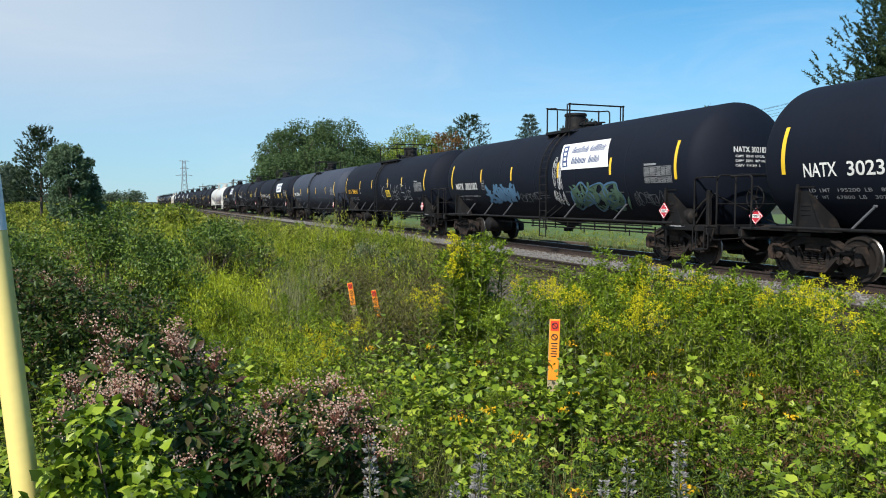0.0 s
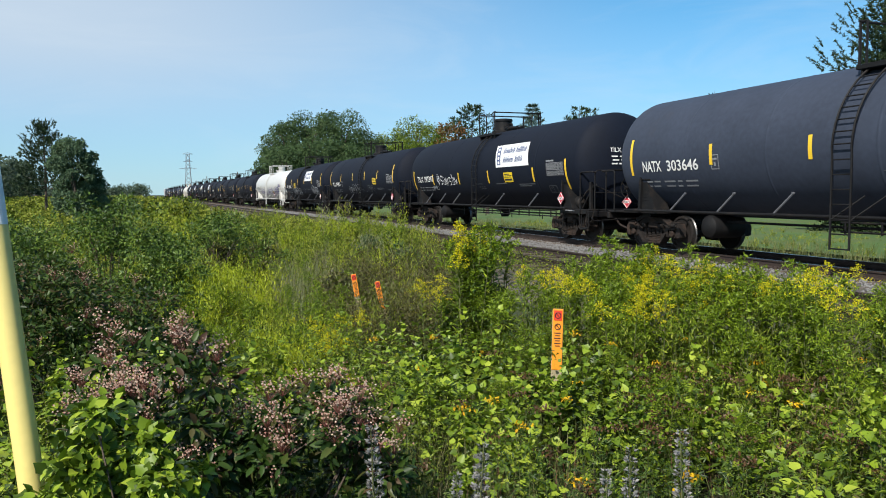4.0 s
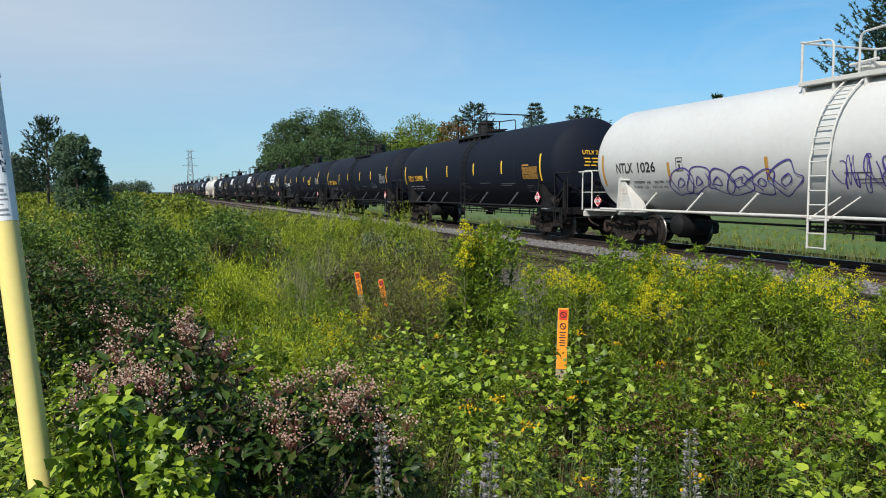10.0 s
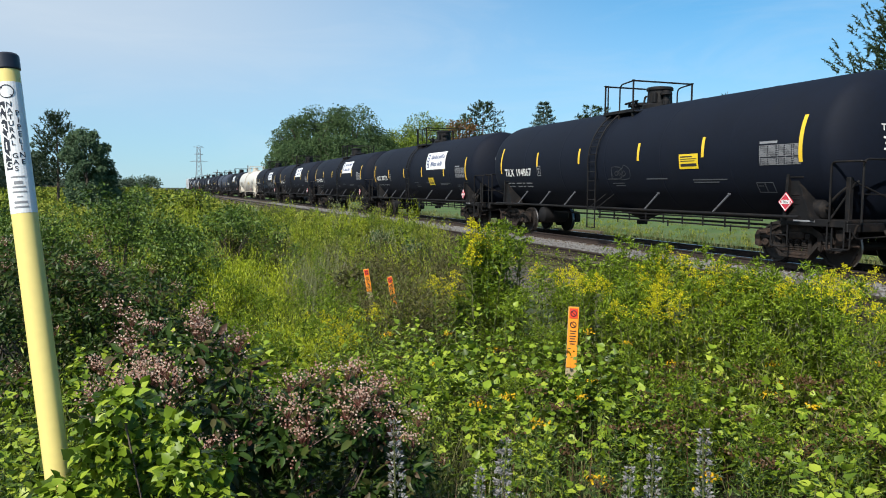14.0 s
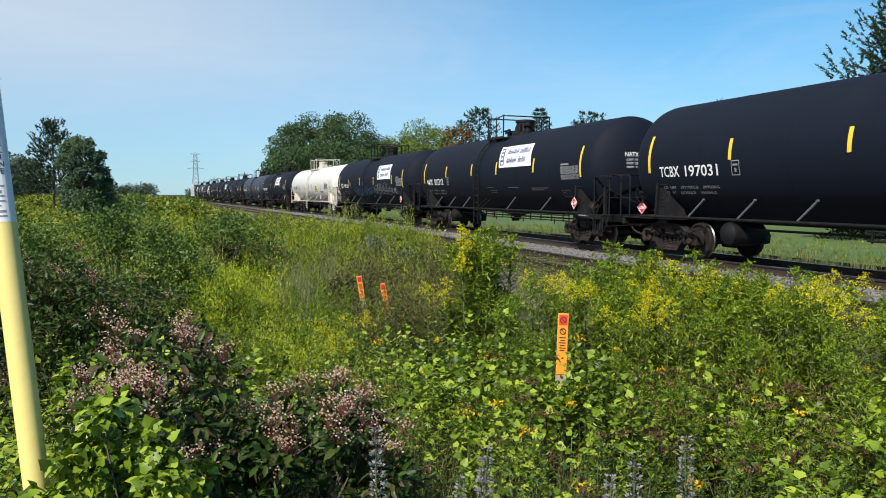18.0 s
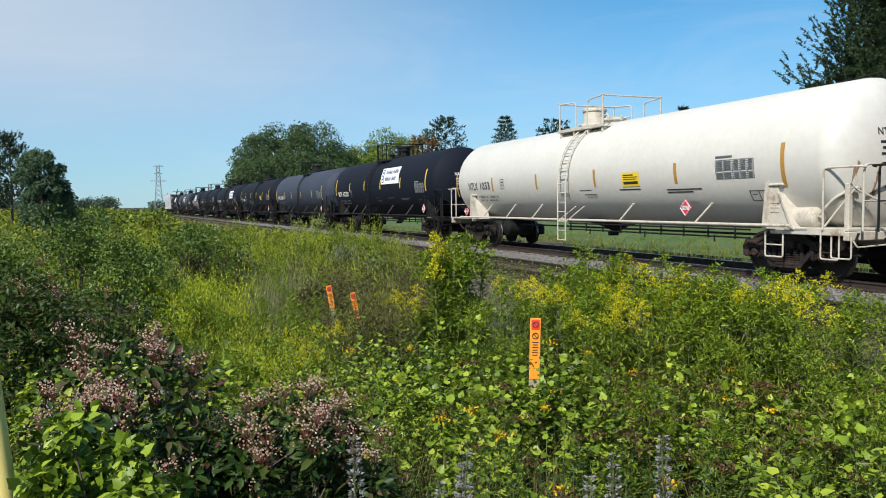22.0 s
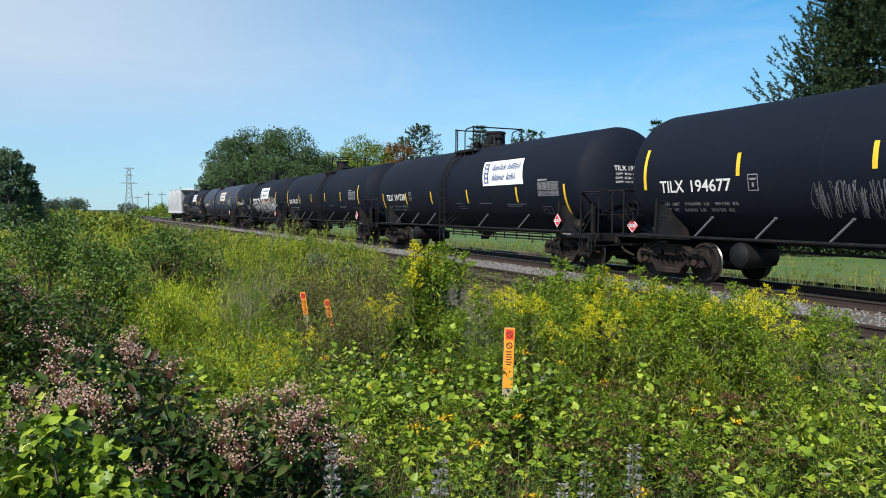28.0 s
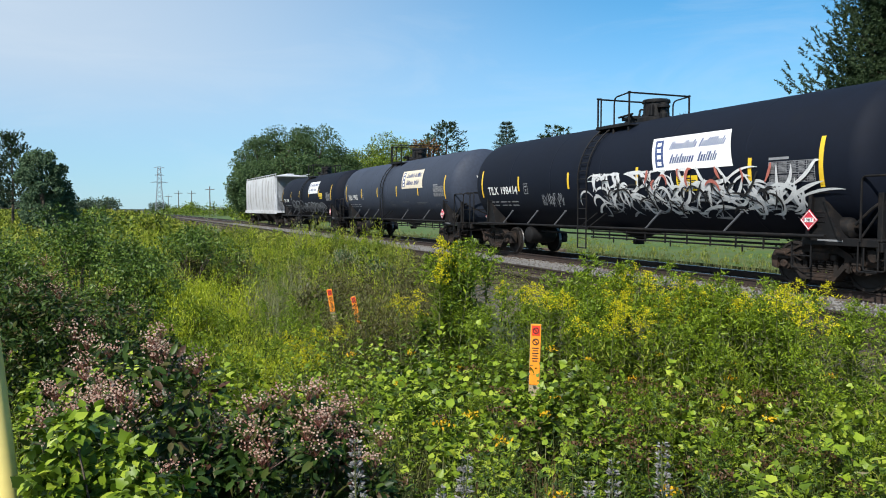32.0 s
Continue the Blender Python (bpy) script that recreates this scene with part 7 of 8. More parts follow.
# (degrees to the left of ahead, distance, height, how many, spread)
GROUPS = [(-3.1, 9.0, 1.72, 8, 0.12), (-2.0, 8.9, 1.25, 5, 0.25), (-13.6, 8.4, 1.48, 9, 0.4), (-16.3, 8.3, 1.50, 7, 0.35), (-10.8, 8.6, 1.32, 5, 0.4), (-7.5, 8.8, 1.15, 5, 0.4),
          (-19.5, 8.0, 1.35, 12, 0.5), (-22.5, 7.8, 1.3, 13, 0.5), (-25.5, 7.5, 1.3, 12, 0.5), (-29.0, 7.2, 1.16, 10, 0.5), (-12.0, 8.3, 1.25, 9, 0.5), (-17.5, 7.6, 1.2, 9, 0.5), (-6.0, 8.6, 1.05, 6, 0.5), (-20.0, 6.6, 0.95, 6, 0.6), (-14.0, 6.9, 0.9, 6, 0.6), (-9.0, 7.2, 0.9, 4, 0.5),
          (10.5, 8.6, 0.95, 8, 0.55), (13.5, 8.9, 0.85, 6, 0.5), (12.0, 7.2, 0.75, 4, 0.4), (-5.0, 6.3, 0.8, 3, 0.5), (-24.0, 5.2, 0.8, 4, 0.6)]
SWAYING = []
for ang, dist, h, n, sp in GROUPS:
    share = 0.36 if h > 1.4 else (0.17 if h > 1.2 else (0.5 if ang > 5 else 0.06))
    for i in range(n):
        x, y = at_view(ang, dist)
        x, y = x + r_.gauss(0, sp), y + r_.gauss(0, sp)
        kind = r_.randrange(4) if r_.random() < share else 4 + r_.randrange(2)
        if h > 1.6:
            kind = 6 + i % 2 if i < 2 else 4 + i % 2
        plant = goldenrod(kind, x, y, h * r_.uniform(0.9, 1.2), r_.uniform(0, 6.28))
        if h > 1.3:
            SWAYING.append((plant, plant.matrix_basis.copy(), r_.uniform(0.7, 1.2), r_.uniform(0, 6.28)))
for i in range(90):
    x, y = at_view(r_.uniform(1, 30), r_.uniform(10, 45))
    q = np.array([[x, y]])
    if in_clearing(q)[0] or not free_of_shrubs(q)[0]:
        continue
    goldenrod(r_.choice([4, 4, 5, 5, 4]), x, y, r_.uniform(0.9, 1.35), r_.uniform(0, 6.28))


for ang, dist, n in ((17.5, 12.5, 16), (14.5, 11.5, 14), (27.5, 10.5, 12), (20.5, 9.5, 10), (11.5, 9.0, 14), (9.0, 12.5, 8)):
    for i in range(n):
        x, y = at_view(ang, dist)
        x, y = x + r_.gauss(0, 0.6), y + r_.gauss(0, 0.6)
        if free_of_shrubs(np.array([[x, y]]))[0]:
            goldenrod(4 + r_.randrange(2), x, y, r_.uniform(0.9, 1.3), r_.uniform(0, 6.28))


# shrubs
def shrub(x, y, rad, top, leaf, n, size, mat, label, shape="oval", seed=0, squash=1.0, bare=0.0):
    """A multi-stemmed bush: branches carry clumps of leaves, with gaps between; below the share bare of its height few leaves grow."""
    r = np.random.default_rng(seed)
    z0 = float(ground_z(x, y))
    H = top - z0
    g = new("shrub")
    tagged(g, label, "shrub", "shrubs in the field")
    st, lv = Build(), Pool()
    tips = []
    for k in range(70):
        a, e = r.uniform(0, 6.28), 1.4 * r.uniform(0.0, 1.0) ** 1.5
        w = r.uniform(0.80, 1.06)
        tip = np.array([math.cos(a) * rad * math.cos(e) * w, math.sin(a) * rad * math.cos(e) * w * squash, H * (0.03 + 0.91 * math.sin(e)) * w])
        if k % 4 == 0:
            mid = tip * np.array([0.45, 0.45, 0.6]) + r.normal(0, 0.04, 3)
            st.tube([(0, 0, 0), tuple(mid), tuple(tip)], [0.014 * rad, 0.009 * rad, 0.004], 5)
        tips.append((tip, r.uniform(0.55, 1.15)))
    m = n // len(tips)
    for c, w in tips:
        q = r.normal(0, 1, (m, 3))
        q /= np.linalg.norm(q, axis=1, keepdims=True)
        cl = rad * 0.22 * w
        pos = c + q * cl * r.uniform(0.45, 1.0, (m, 1)) * np.array([1, 1, 0.8])
        pos[:, 2] = np.maximum(pos[:, 2], 0.05)
        some = (pos[:, 2] > bare * H) | (r.uniform(size=m) < 0.3)
        pos, q = pos[some], q[some]
        d = q * 0.8 + r.normal(0, 0.5, (len(pos), 3)) + np.array([0, 0, -0.15])
        nn = q + np.array([0, 0, 0.9]) + r.normal(0, 0.3, (len(pos), 3))
        s = size * r.uniform(0.6, 1.25, len(pos))
        lv.leaves(pos, d, nn, s, s * (0.95 if shape == "broad" else 0.5), shape)
    child("branch", st.mesh("branch", M["bark"]), g)
    child("foliage", lv.mesh("foliage", M[mat]), g)
    g.matrix_basis = Matrix.Translation((x, y, z0))
    return g, tips


def berries(g, tips, seed, count, size=0.013, top_only=0.45):
    """Broad flat clusters of pale berries on reddish stalks, over the leaves."""
    r = np.random.default_rng(seed)
    pl, stalk = Pool(), Pool()
    hi = max(t[0][2] for t in tips)
    cand = [t[0] for t in tips if t[0][2] > hi * top_only]
    for k in range(count):
        c = cand[r.integers(len(cand))] * 1.08 + r.normal(0, 0.05, 3) + np.array([0.0, 0.0, 0.04])
        m = 30
        q = c + r.normal(0, 1, (m, 3)) * np.array([0.036, 0.036, 0.018])
        for dvec in ((1, 0.3, 0.2), (-0.5, 0.3, 1)):
            d = np.tile(np.array(dvec, float), (m, 1))
            pl.leaves(q - d * size * 0.5, d, r.normal(size=(m, 3)), np.full(m, size), np.full(m, size), "oval")
        o = np.tile(c - np.array([0, 0, 0.07]), (m, 1))
        stalk.leaves(o, q - o, r.normal(size=(m, 3)), np.linalg.norm(q - o, axis=1), 0.003, "tri")
    tagged(child("berry", pl.mesh("berry", M["berry"]), g, None, "clusters of pale pink berries"), kind="stuff")
    tagged(child("berry_stalk", stalk.mesh("berry_stalk", M["bract"]), g, None, "reddish berry stalks"), kind="stuff")


shrub(-6.05, 13.7, 1.4, 1.62, None, 15000, 0.066, "ditch_leaf", "rounded green bush in the ditch", "lance", 1)
shrub(-4.6, 12.2, 1.0, 1.10, None, 9000, 0.064, "ditch_leaf", "dark green bush in the ditch", "lance", 2)
shrub(-6.9, 12.1, 1.3, 1.30, None, 11500, 0.066, "ditch_leaf", "leafy green bush in the ditch", "lance", 3)
shrub(-8.3, 13.4, 1.9, 1.12, None, 13000, 0.068, "ditch_leaf", "rounded green bush in the ditch", "lance", 31)
shrub(-5.2, 17.5, 1.7, 1.15, None, 12000, 0.074, "ditch_leaf", "low green bush behind the ditch", "lance", 32)
for i, (x, y, rad, top, n) in enumerate(((-3.85, 7.05, 1.1, 0.98, 15000), (-3.15, 7.1, 0.9, 0.78, 11000), (-4.9, 7.6, 1.3, 1.15, 15000))):
    g, tp = shrub(x, y, rad, top, None, int(n * 0.85), 0.058, "shrub_leaf", "dark dogwood shrub with browning leaves", "oval", 40 + i)
    berries(g, tp, 14 + i, 24, 0.0085, 0.35)
# stands in a hollow whose shade is put into the darker leaf colour
shrub(-2.75, 7.5, 0.7, 0.40, None, 2900, 0.07, "dogwood_leaf", "green bush beside the dogwood, leaves darkened for a shaded hollow", "lance", 6)
for i, (x, y, rad, top, n, nb) in enumerate(((-1.5, 3.95, 0.75, 0.80, 7400, 74), (-0.72, 3.8, 0.6, 0.63, 5600, 52), (-1.1, 3.55, 0.5, 0.52, 1900, 4))):
    g, tp = shrub(x, y, rad, top, None, n, 0.070, "dogwood_leaf", "dogwood shrub with pale berry clusters", "oval", 50 + i, bare=0.52)
    berries(g, tp, 24 + i, nb, 0.0105, 0.74)
shrub(-1.14, 2.66, 0.44, 0.80, None, 5600, 0.040, "vine_leaf", "bright green lobed vine leaves", "broad", 9)
shrub(-1.36, 2.98, 0.38, 0.76, None, 3300, 0.042, "vine_leaf", "bright green lobed vine leaves", "broad", 10)


shrub(0.44, 9.05, 0.40, 0.80, None, 3400, 0.055, "ditch_leaf", "dark leafy bush round the tall goldenrod", "lance", 12)


# small bushes added through the middle field, mostly dark to stand for shaded hollows
for i in range(26):
    x, y = at_view(r_.uniform(2.5, 17), r_.uniform(12.5, 26))
    if in_clearing(np.array([[x, y]]))[0]:
        continue
    z_ = float(ground_z(x, y))
    shrub(x, y, r_.uniform(0.35, 0.75), z_ + r_.uniform(0.75, 1.15), None, 2400, 0.075, r_.choice(["bush_leaf", "tree_leaf", "olive_leaf", "olive_leaf", "bright_leaf"]), "small rounded bush added among the field weeds", "lance", 400 + i)


# grey flower spikes in front
def spike_meshes(seed):
    r = np.random.default_rng(seed)
    st, fl, lv = Build(), Pool(), Pool()
    st.tube([(0, 0, 0), (0.01, 0.01, 0.5), (0.02, 0.0, 1.0)], [0.006, 0.005, 0.002], 5)
    n = 520
    t = r.uniform(0.52, 1.0, n)
    t = np.round(t * 26) / 26 + r.normal(0, 0.006, n)
    a = r.uniform(0, 6.28, n)
    rad = 0.024 * (1.25 - t) * 2.2 * r.uniform(0.5, 1, n)
    c = np.stack([np.cos(a) * rad + 0.015 * t, np.sin(a) * rad, t], 1)
    d = np.stack([np.cos(a), np.sin(a), np.full(n, 0.4)], 1)
    fl.leaves(c, d, r.normal(size=(n, 3)), r.uniform(0.009, 0.018, n), 0.009, "lance")
    m = 26
    t = np.linspace(0.1, 0.6, m)
    a = np.arange(m) * GA
    lv.leaves(np.stack([t * 0, t * 0, t], 1), np.stack([np.cos(a), np.sin(a), 0.3 + 0 * a], 1), np.tile((0, 0, 1.0), (m, 1)), 0.08 * (1.2 - t), 0.035, "oval")
    return {"stalk": st.mesh("stalk", M["stem"]), "bloom": fl.mesh("bloom", M["sage"]), "foliage": lv.mesh("foliage", M["gold_leaf"])}


SPIKES = [spike_meshes(70 + i) for i in range(3)]
for i, (x, y, top) in enumerate(((-0.23, 3.05, 0.60), (0.12, 2.85, 0.56), (0.15, 2.88, 0.50), (0.58, 2.75, 0.50), (0.75, 2.95, 0.55), (1.05, 3.11, 0.56), (0.10, 2.83, 0.47), (0.22, 2.9, 0.36))):
    g = new("flower_spike")
    tagged(g, "tall grey-mauve seeding flower spike", "flower", "grey flower spikes")
    for name, me in SPIKES[i % 3].items():
        child(name, me, g)
    z0 = float(ground_z(x, y))
    g.matrix_basis = Matrix.Translation((x, y, z0)) @ pose(0, 0, 0, r_.uniform(-4, 4), r_.uniform(-4, 4), r_.uniform(0, 360)) @ Matrix.Scale(top - z0, 4)


# dry brown umbels and small yellow tansy in the near field
def head_cluster(name, mat, label, places, size, n, seed):
    r = np.random.default_rng(seed)
    pl = Pool()
    for x, y, z in places:
        m = n
        c = np.array([x, y, z]) + r.normal(0, 1, (m, 3)) * np.array([size, size, size * 0.28])
        pl.leaves(c, r.normal(size=(m, 3)), r.normal(size=(m, 3)) + np.array([0, 0, 1.5]), r.uniform(0.014, 0.03, m), r.uniform(0.01, 0.018, m), "oval")
    tagged(new(name, pl.mesh(name, M[mat])), label, "flowers", kind="stuff")


pl_b, pl_t = [], []
for i in range(46):
    x, y = at_view(r_.uniform(-30, 6), r_.uniform(2.8, 6.8))
    pl_b.append((x, y, 0.10 + r_.uniform(-0.08, 0.08)))
for i in range(30):
    ang = r_.uniform(-30, 6)
    x, y = at_view(ang, r_.uniform(2.7, 7.5))
    pl_t.append((x, y, 0.08 + r_.uniform(-0.10, 0.10)))
for i in range(34):
    x, y = at_view(r_.uniform(-31, -14), r_.uniform(4.2, 6.8))
    pl_b.append((x, y, 0.10 + r_.uniform(-0.10, 0.12)))
head_cluster("dry_umbel", "brown_head", "flat brown seed heads among the weeds", pl_b, 0.040, 44, 3)
head_cluster("tansy_bloom", "tansy", "small yellow button flowers among the weeds", pl_t, 0.030, 30, 4)


# ---- trees ----
def tree_thing(x, y, top, width, mat, label, seed, leaf=0.45, n=2600, base_z=None, crown_from=0.22, category="tree", shape="lance", lumps=34):
    """A broadleaf tree: tapered trunk, limbs, and a crown of leaf clumps with gaps."""
    r = np.random.default_rng(seed)
    z0 = float(ground_z(x, y)) if base_z is None else base_z
    H = top - z0
    g = new("tree")
    tagged(g, label, category, "trees beyond the line")
    st, lv = Build(), Pool()
    st.tube([(0, 0, -0.2), (r.normal(0, 0.1), 0, H * 0.4), (r.normal(0, 0.2), r.normal(0, 0.2), H * 0.85)], [H * 0.022, H * 0.015, H * 0.004], 8)
    blobs = []
    fine_ = (34 / lumps) ** 0.42
    for k in range(lumps):
        a = r.uniform(0, 6.28)
        t = r.uniform(crown_from, 0.92)
        w = width / 2 * (0.35 + 0.75 * math.sin(math.pi * min(1, (t - crown_from) / (1 - crown_from) * 0.80 + 0.18))) * (r.uniform(0.35, 0.80) if lumps < 40 else r.uniform(0.55, 0.98))
        c = np.array([math.cos(a) * w, math.sin(a) * w, H * t])
        blobs.append((c, width * fine_ * r.uniform(0.13, 0.22)))
        if k < 10:
            st.tube([(0, 0, H * t * 0.6), tuple(c * np.array([0.5, 0.5, 0.9])), tuple(c)], [H * 0.007, H * 0.005, H * 0.002], 5)
    blobs.append((np.array([r.normal(0, width * 0.05), 0, H * 0.93]), width * 0.11))
    m = n // len(blobs)
    for c, rad in blobs:
        q = r.normal(size=(m, 3))
        q /= np.linalg.norm(q, axis=1, keepdims=True)
        pos = c + q * rad * r.uniform(0.55, 1.12, (m, 1)) * np.array([1, 1, 0.85])
        d = q + r.normal(0, 0.6, (m, 3)) + np.array([0, 0, -0.3])
        s = leaf * r.uniform(0.55, 1.2, m)
        lv.leaves(pos, d, q + r.normal(0, 0.5, (m, 3)) + np.array([0, 0, 0.5]), s, s * 0.75, shape)
    child("trunk", st.mesh("trunk", M["bark"]), g)
    child("crown", lv.mesh("crown", M[mat]), g)
    g.matrix_basis = Matrix.Translation((x, y, z0))
    return g


def conifer(x, y, top, width, mat, label, seed, n=3600, leaf=0.30, spiky=1.0, ragged=0.3, base_z=None, crown_from=0.06, boughs=6):
    """A conifer: whorls of drooping boughs, each set with needle tufts."""
    r = np.random.default_rng(seed)
    z0 = float(ground_z(x, y)) if base_z is None else base_z
    H = top - z0
    g = new("conifer")
    tagged(g, label, "conifer", "trees beyond the line")
    st, lv = Build(), Pool()
    st.tube([(0, 0, -0.2), (0, 0, H * 0.5), (0, 0, H)], [H * 0.016, H * 0.010, H * 0.001], 8)
    whorls = max(9, int(H * 1.5))
    per = max(1, n // (whorls * boughs))
    for k in range(whorls):
        t = crown_from + (1 - crown_from) * k / whorls
        for b in range(boughs):
            a = b * 6.2832 / boughs + k * 0.7 + r.normal(0, 0.2)
            L = width / 2 * ((1 - t) ** (0.75 / spiky) * 1.05 + 0.04) * (1 + r.normal(0, ragged))
            L = min(max(L, 0.12), width * 0.60)
            rise = 0.18 * L if t > 0.5 else 0.02 * L
            tip = np.array([math.cos(a) * L, math.sin(a) * L, H * t + rise])
            o = np.array([0, 0, H * t])
            if b % 2 == 0 and L > 0.5:
                st.tube([tuple(o), tuple(tip * 0.96 + o * 0.04)], [0.012 * L + 0.01, 0.006], 4)
            u = r.uniform(0.25, 1.0, per)[:, None]
            u = np.maximum(u, r.uniform(0.25, 1.0, per)[:, None] ** 0.8)
            pos = o + (tip - o) * u + np.array([0, 0, 1.0]) * (0.16 * L * u ** 3) + r.normal(0, 1, (per, 3)) * np.array([1, 1, 0.5]) * (0.08 + 0.05 * L)
            d = (tip - o) / L * 0.7 + r.normal(0, 0.55, (per, 3)) + np.array([0, 0, 0.45])
            s = leaf * r.uniform(0.6, 1.2, per)
            lv.leaves(pos, d, r.normal(0, 0.4, (per, 3)) + np.array([0, 0, 1.0]), s, s * 0.34, "lance")
    child("trunk", st.mesh("trunk", M["bark"]), g)
    child("crown", lv.mesh("crown", M[mat]), g)
    g.matrix_basis = Matrix.Translation((x, y, z0))
    return g


def pine(x, y, top, width, label, seed, boughs=8, shoots=14, needles=30, crown_from=0.10, coarse=1.0):
    """A big pine: boughs in whorls whose ends carry cushions of upright shoots, each set with needles all round."""
    r = np.random.default_rng(seed)
    z0 = float(ground_z(x, y))
    H = top - z0
    g = new("conifer")
    tagged(g, label, "conifer", "trees beyond the line")
    st, lv = Build(), Pool()
    st.tube([(0, 0, -0.2), (0.1, 0, H * 0.5), (0, 0, H)], [H * 0.017, H * 0.011, H * 0.002], 8)
    whorls = int(H * 1.1)
    for k in range(whorls):
        t = crown_from + (1 - crown_from) * k / whorls
        for b in range(boughs):
            a = b * 6.2832 / boughs + k * 0.7 + r.normal(0, 0.25)
            L = min(max(width / 2 * ((1 - t) ** 0.66 + 0.05) * (1 + r.normal(0, 0.10)), 0.3), width * 0.55)
            d = np.array([math.cos(a), math.sin(a), 0.0])
            o = np.array([0, 0, H * t])
            rise = r.uniform(0.12, 0.36)
            tip = o + d * L + np.array([0, 0, rise * L])
            if L > 0.6:
                st.tube([tuple(o), tuple(o + d * L * 0.55 + np.array([0, 0, rise * L * 0.3])), tuple(tip)], [0.008 * L + 0.008, 0.004 * L + 0.006, 0.004], 4)
            for u0 in ((1.0, 0.84, 0.66, 0.48) if L > 1.6 else (0.95, 0.5, 0.12)):
                n = max(4, int(shoots * r.uniform(0.7, 1.2)))
                c = o + d * L * u0 + np.array([0, 0, rise * L * u0 ** 1.8])
                wide = min(0.9, 0.24 + 0.17 * L)
                f0 = c + np.clip(r.normal(0, 0.7, (n, 3)), -1, 1) * np.array([wide, wide, wide * 0.8])
                axis = (f0 - c) * 0.7 / wide + d * 0.35 + np.array([0, 0, 0.95]) + r.normal(0, 0.15, (n, 3))
                axis /= np.linalg.norm(axis, axis=1, keepdims=True)
                long_ = r.uniform(0.45, 0.95, n)
                h = r.uniform(0.0, 1.0, (n, needles, 1))
                base = f0[:, None] + axis[:, None] * (long_[:, None, None] * h)
                q = axis[:, None] * 0.55 + r.normal(0, 0.6, (n, needles, 3))
                m = n * needles
                lv.leaves(base.reshape(-1, 3), q.reshape(-1, 3), r.normal(size=(m, 3)), coarse * r.uniform(0.14, 0.23, m), coarse * r.uniform(0.055, 0.085, m), "tri")
    child("trunk", st.mesh("trunk", M["bark"]), g)
    child("crown", lv.mesh("crown", M["pine_leaf"]), g)
    g.matrix_basis = Matrix.Translation((x, y, z0))
    return g


def far_spot(px, dist):
    """A spot that many metres off in the direction px (0 left, 1568 right) of the opening view."""
    a = math.atan((784 - px) / 1338.0) - radians(0.5)
    return -math.sin(a) * dist, math.cos(a) * dist


def top_at(py, dist):
    return 1.554 + (357 - py) / 1338.0 * dist


# clump of broad trees behind the line
for i, (px, py, dist, w) in enumerate(((488, 252, 128, 7), (508, 232, 122, 8), (545, 213, 120, 10), (575, 228, 126, 9), (600, 210, 118, 10), (630, 243, 122, 8), (655, 262, 120, 6), (560, 262, 112, 9), (500, 275, 112, 8), (615, 270, 112, 8))):
    x, y = far_spot(px, dist)
    tree_thing(x, y, top_at(py, dist), w, "tree_leaf", "dense green broadleaf tree behind the line", 100 + i, 0.30, 11000, lumps=80)
for i, (px, py, dist, w) in enumerate(((690, 243, 130, 8), (730, 221, 128, 9), (758, 236, 132, 7), (710, 262, 122, 8), (745, 268, 122, 8))):
    x, y = far_spot(px, dist)
    tree_thing(x, y, top_at(py, dist), w, "weed_leaf", "light green broadleaf tree behind the line", 130 + i, 0.30, 7600, lumps=64)
x, y = far_spot(790, 120)
tree_thing(x, y, top_at(232, 120), 6, "rust_leaf", "small tree with rust-brown leaves", 140, 0.4, 1600)
x, y = far_spot(803, 124)
tree_thing(x, y, top_at(220, 124), 5, "tree_leaf", "dark green broadleaf tree behind the line", 141, 0.4, 1500)
x, y = far_spot(829, 122)
conifer(x, y, top_at(205, 122), 8, "pine_leaf", "dark bushy pine behind the line", 142, 3800, 0.6, 1.9, 0.25)
x, y = far_spot(935, 112)
conifer(x, y, top_at(203, 112), 8.0, "spruce_leaf", "pointed blue-green spruce behind the line", 143, 8000, 0.40, 0.95, 0.10, boughs=9)
for i, (px, py, dist, w) in enumerate(((1002, 226, 100, 4), (1017, 210, 98, 5), (1036, 214, 99, 5))):
    x, y = far_spot(px, dist)
    conifer(x, y, top_at(py, dist), w, "pine_leaf", "dark green pine behind the line", 150 + i, 1800, 0.45, 1.5, 0.35)
for i, (px, py, dist, w) in enumerate(((1252, 194, 74, 1.8),)):
    x, y = far_spot(px, dist)
    conifer(x, y, top_at(py, dist), w, "pine_leaf", "dark green pine behind the line", 160 + i, 2200, 0.4, 1.4, 0.3)
# big pine beyond the line
for i, (ang, dist, top, w) in enumerate(((-34.6, 50, 22.0, 12.2), (-39.0, 54, 20.0, 10), (-31.0, 57, 10.8, 5.0), (-28.4, 60, 9.6, 3.4))):
    a = radians(ang)
    pine(-math.sin(a) * dist, math.cos(a) * dist, top, w, "large dense dark green pine", 170 + i, *((9, 15, 40) if i == 0 else (7, 10, 36)))
# dark bushes at the foot of the pine
for i in range(10):
    a, dist = radians(-28.0 - 1.6 * i + r_.uniform(-0.5, 0.5)), r_.uniform(39, 43)
    tree_thing(-math.sin(a) * dist, math.cos(a) * dist, r_.uniform(1.9, 3.0), r_.uniform(2.6, 3.6), "pine_leaf", "dark green bush at the foot of the pine", 380 + i, 0.16, 5200, None, 0.02, "bush", lumps=60)
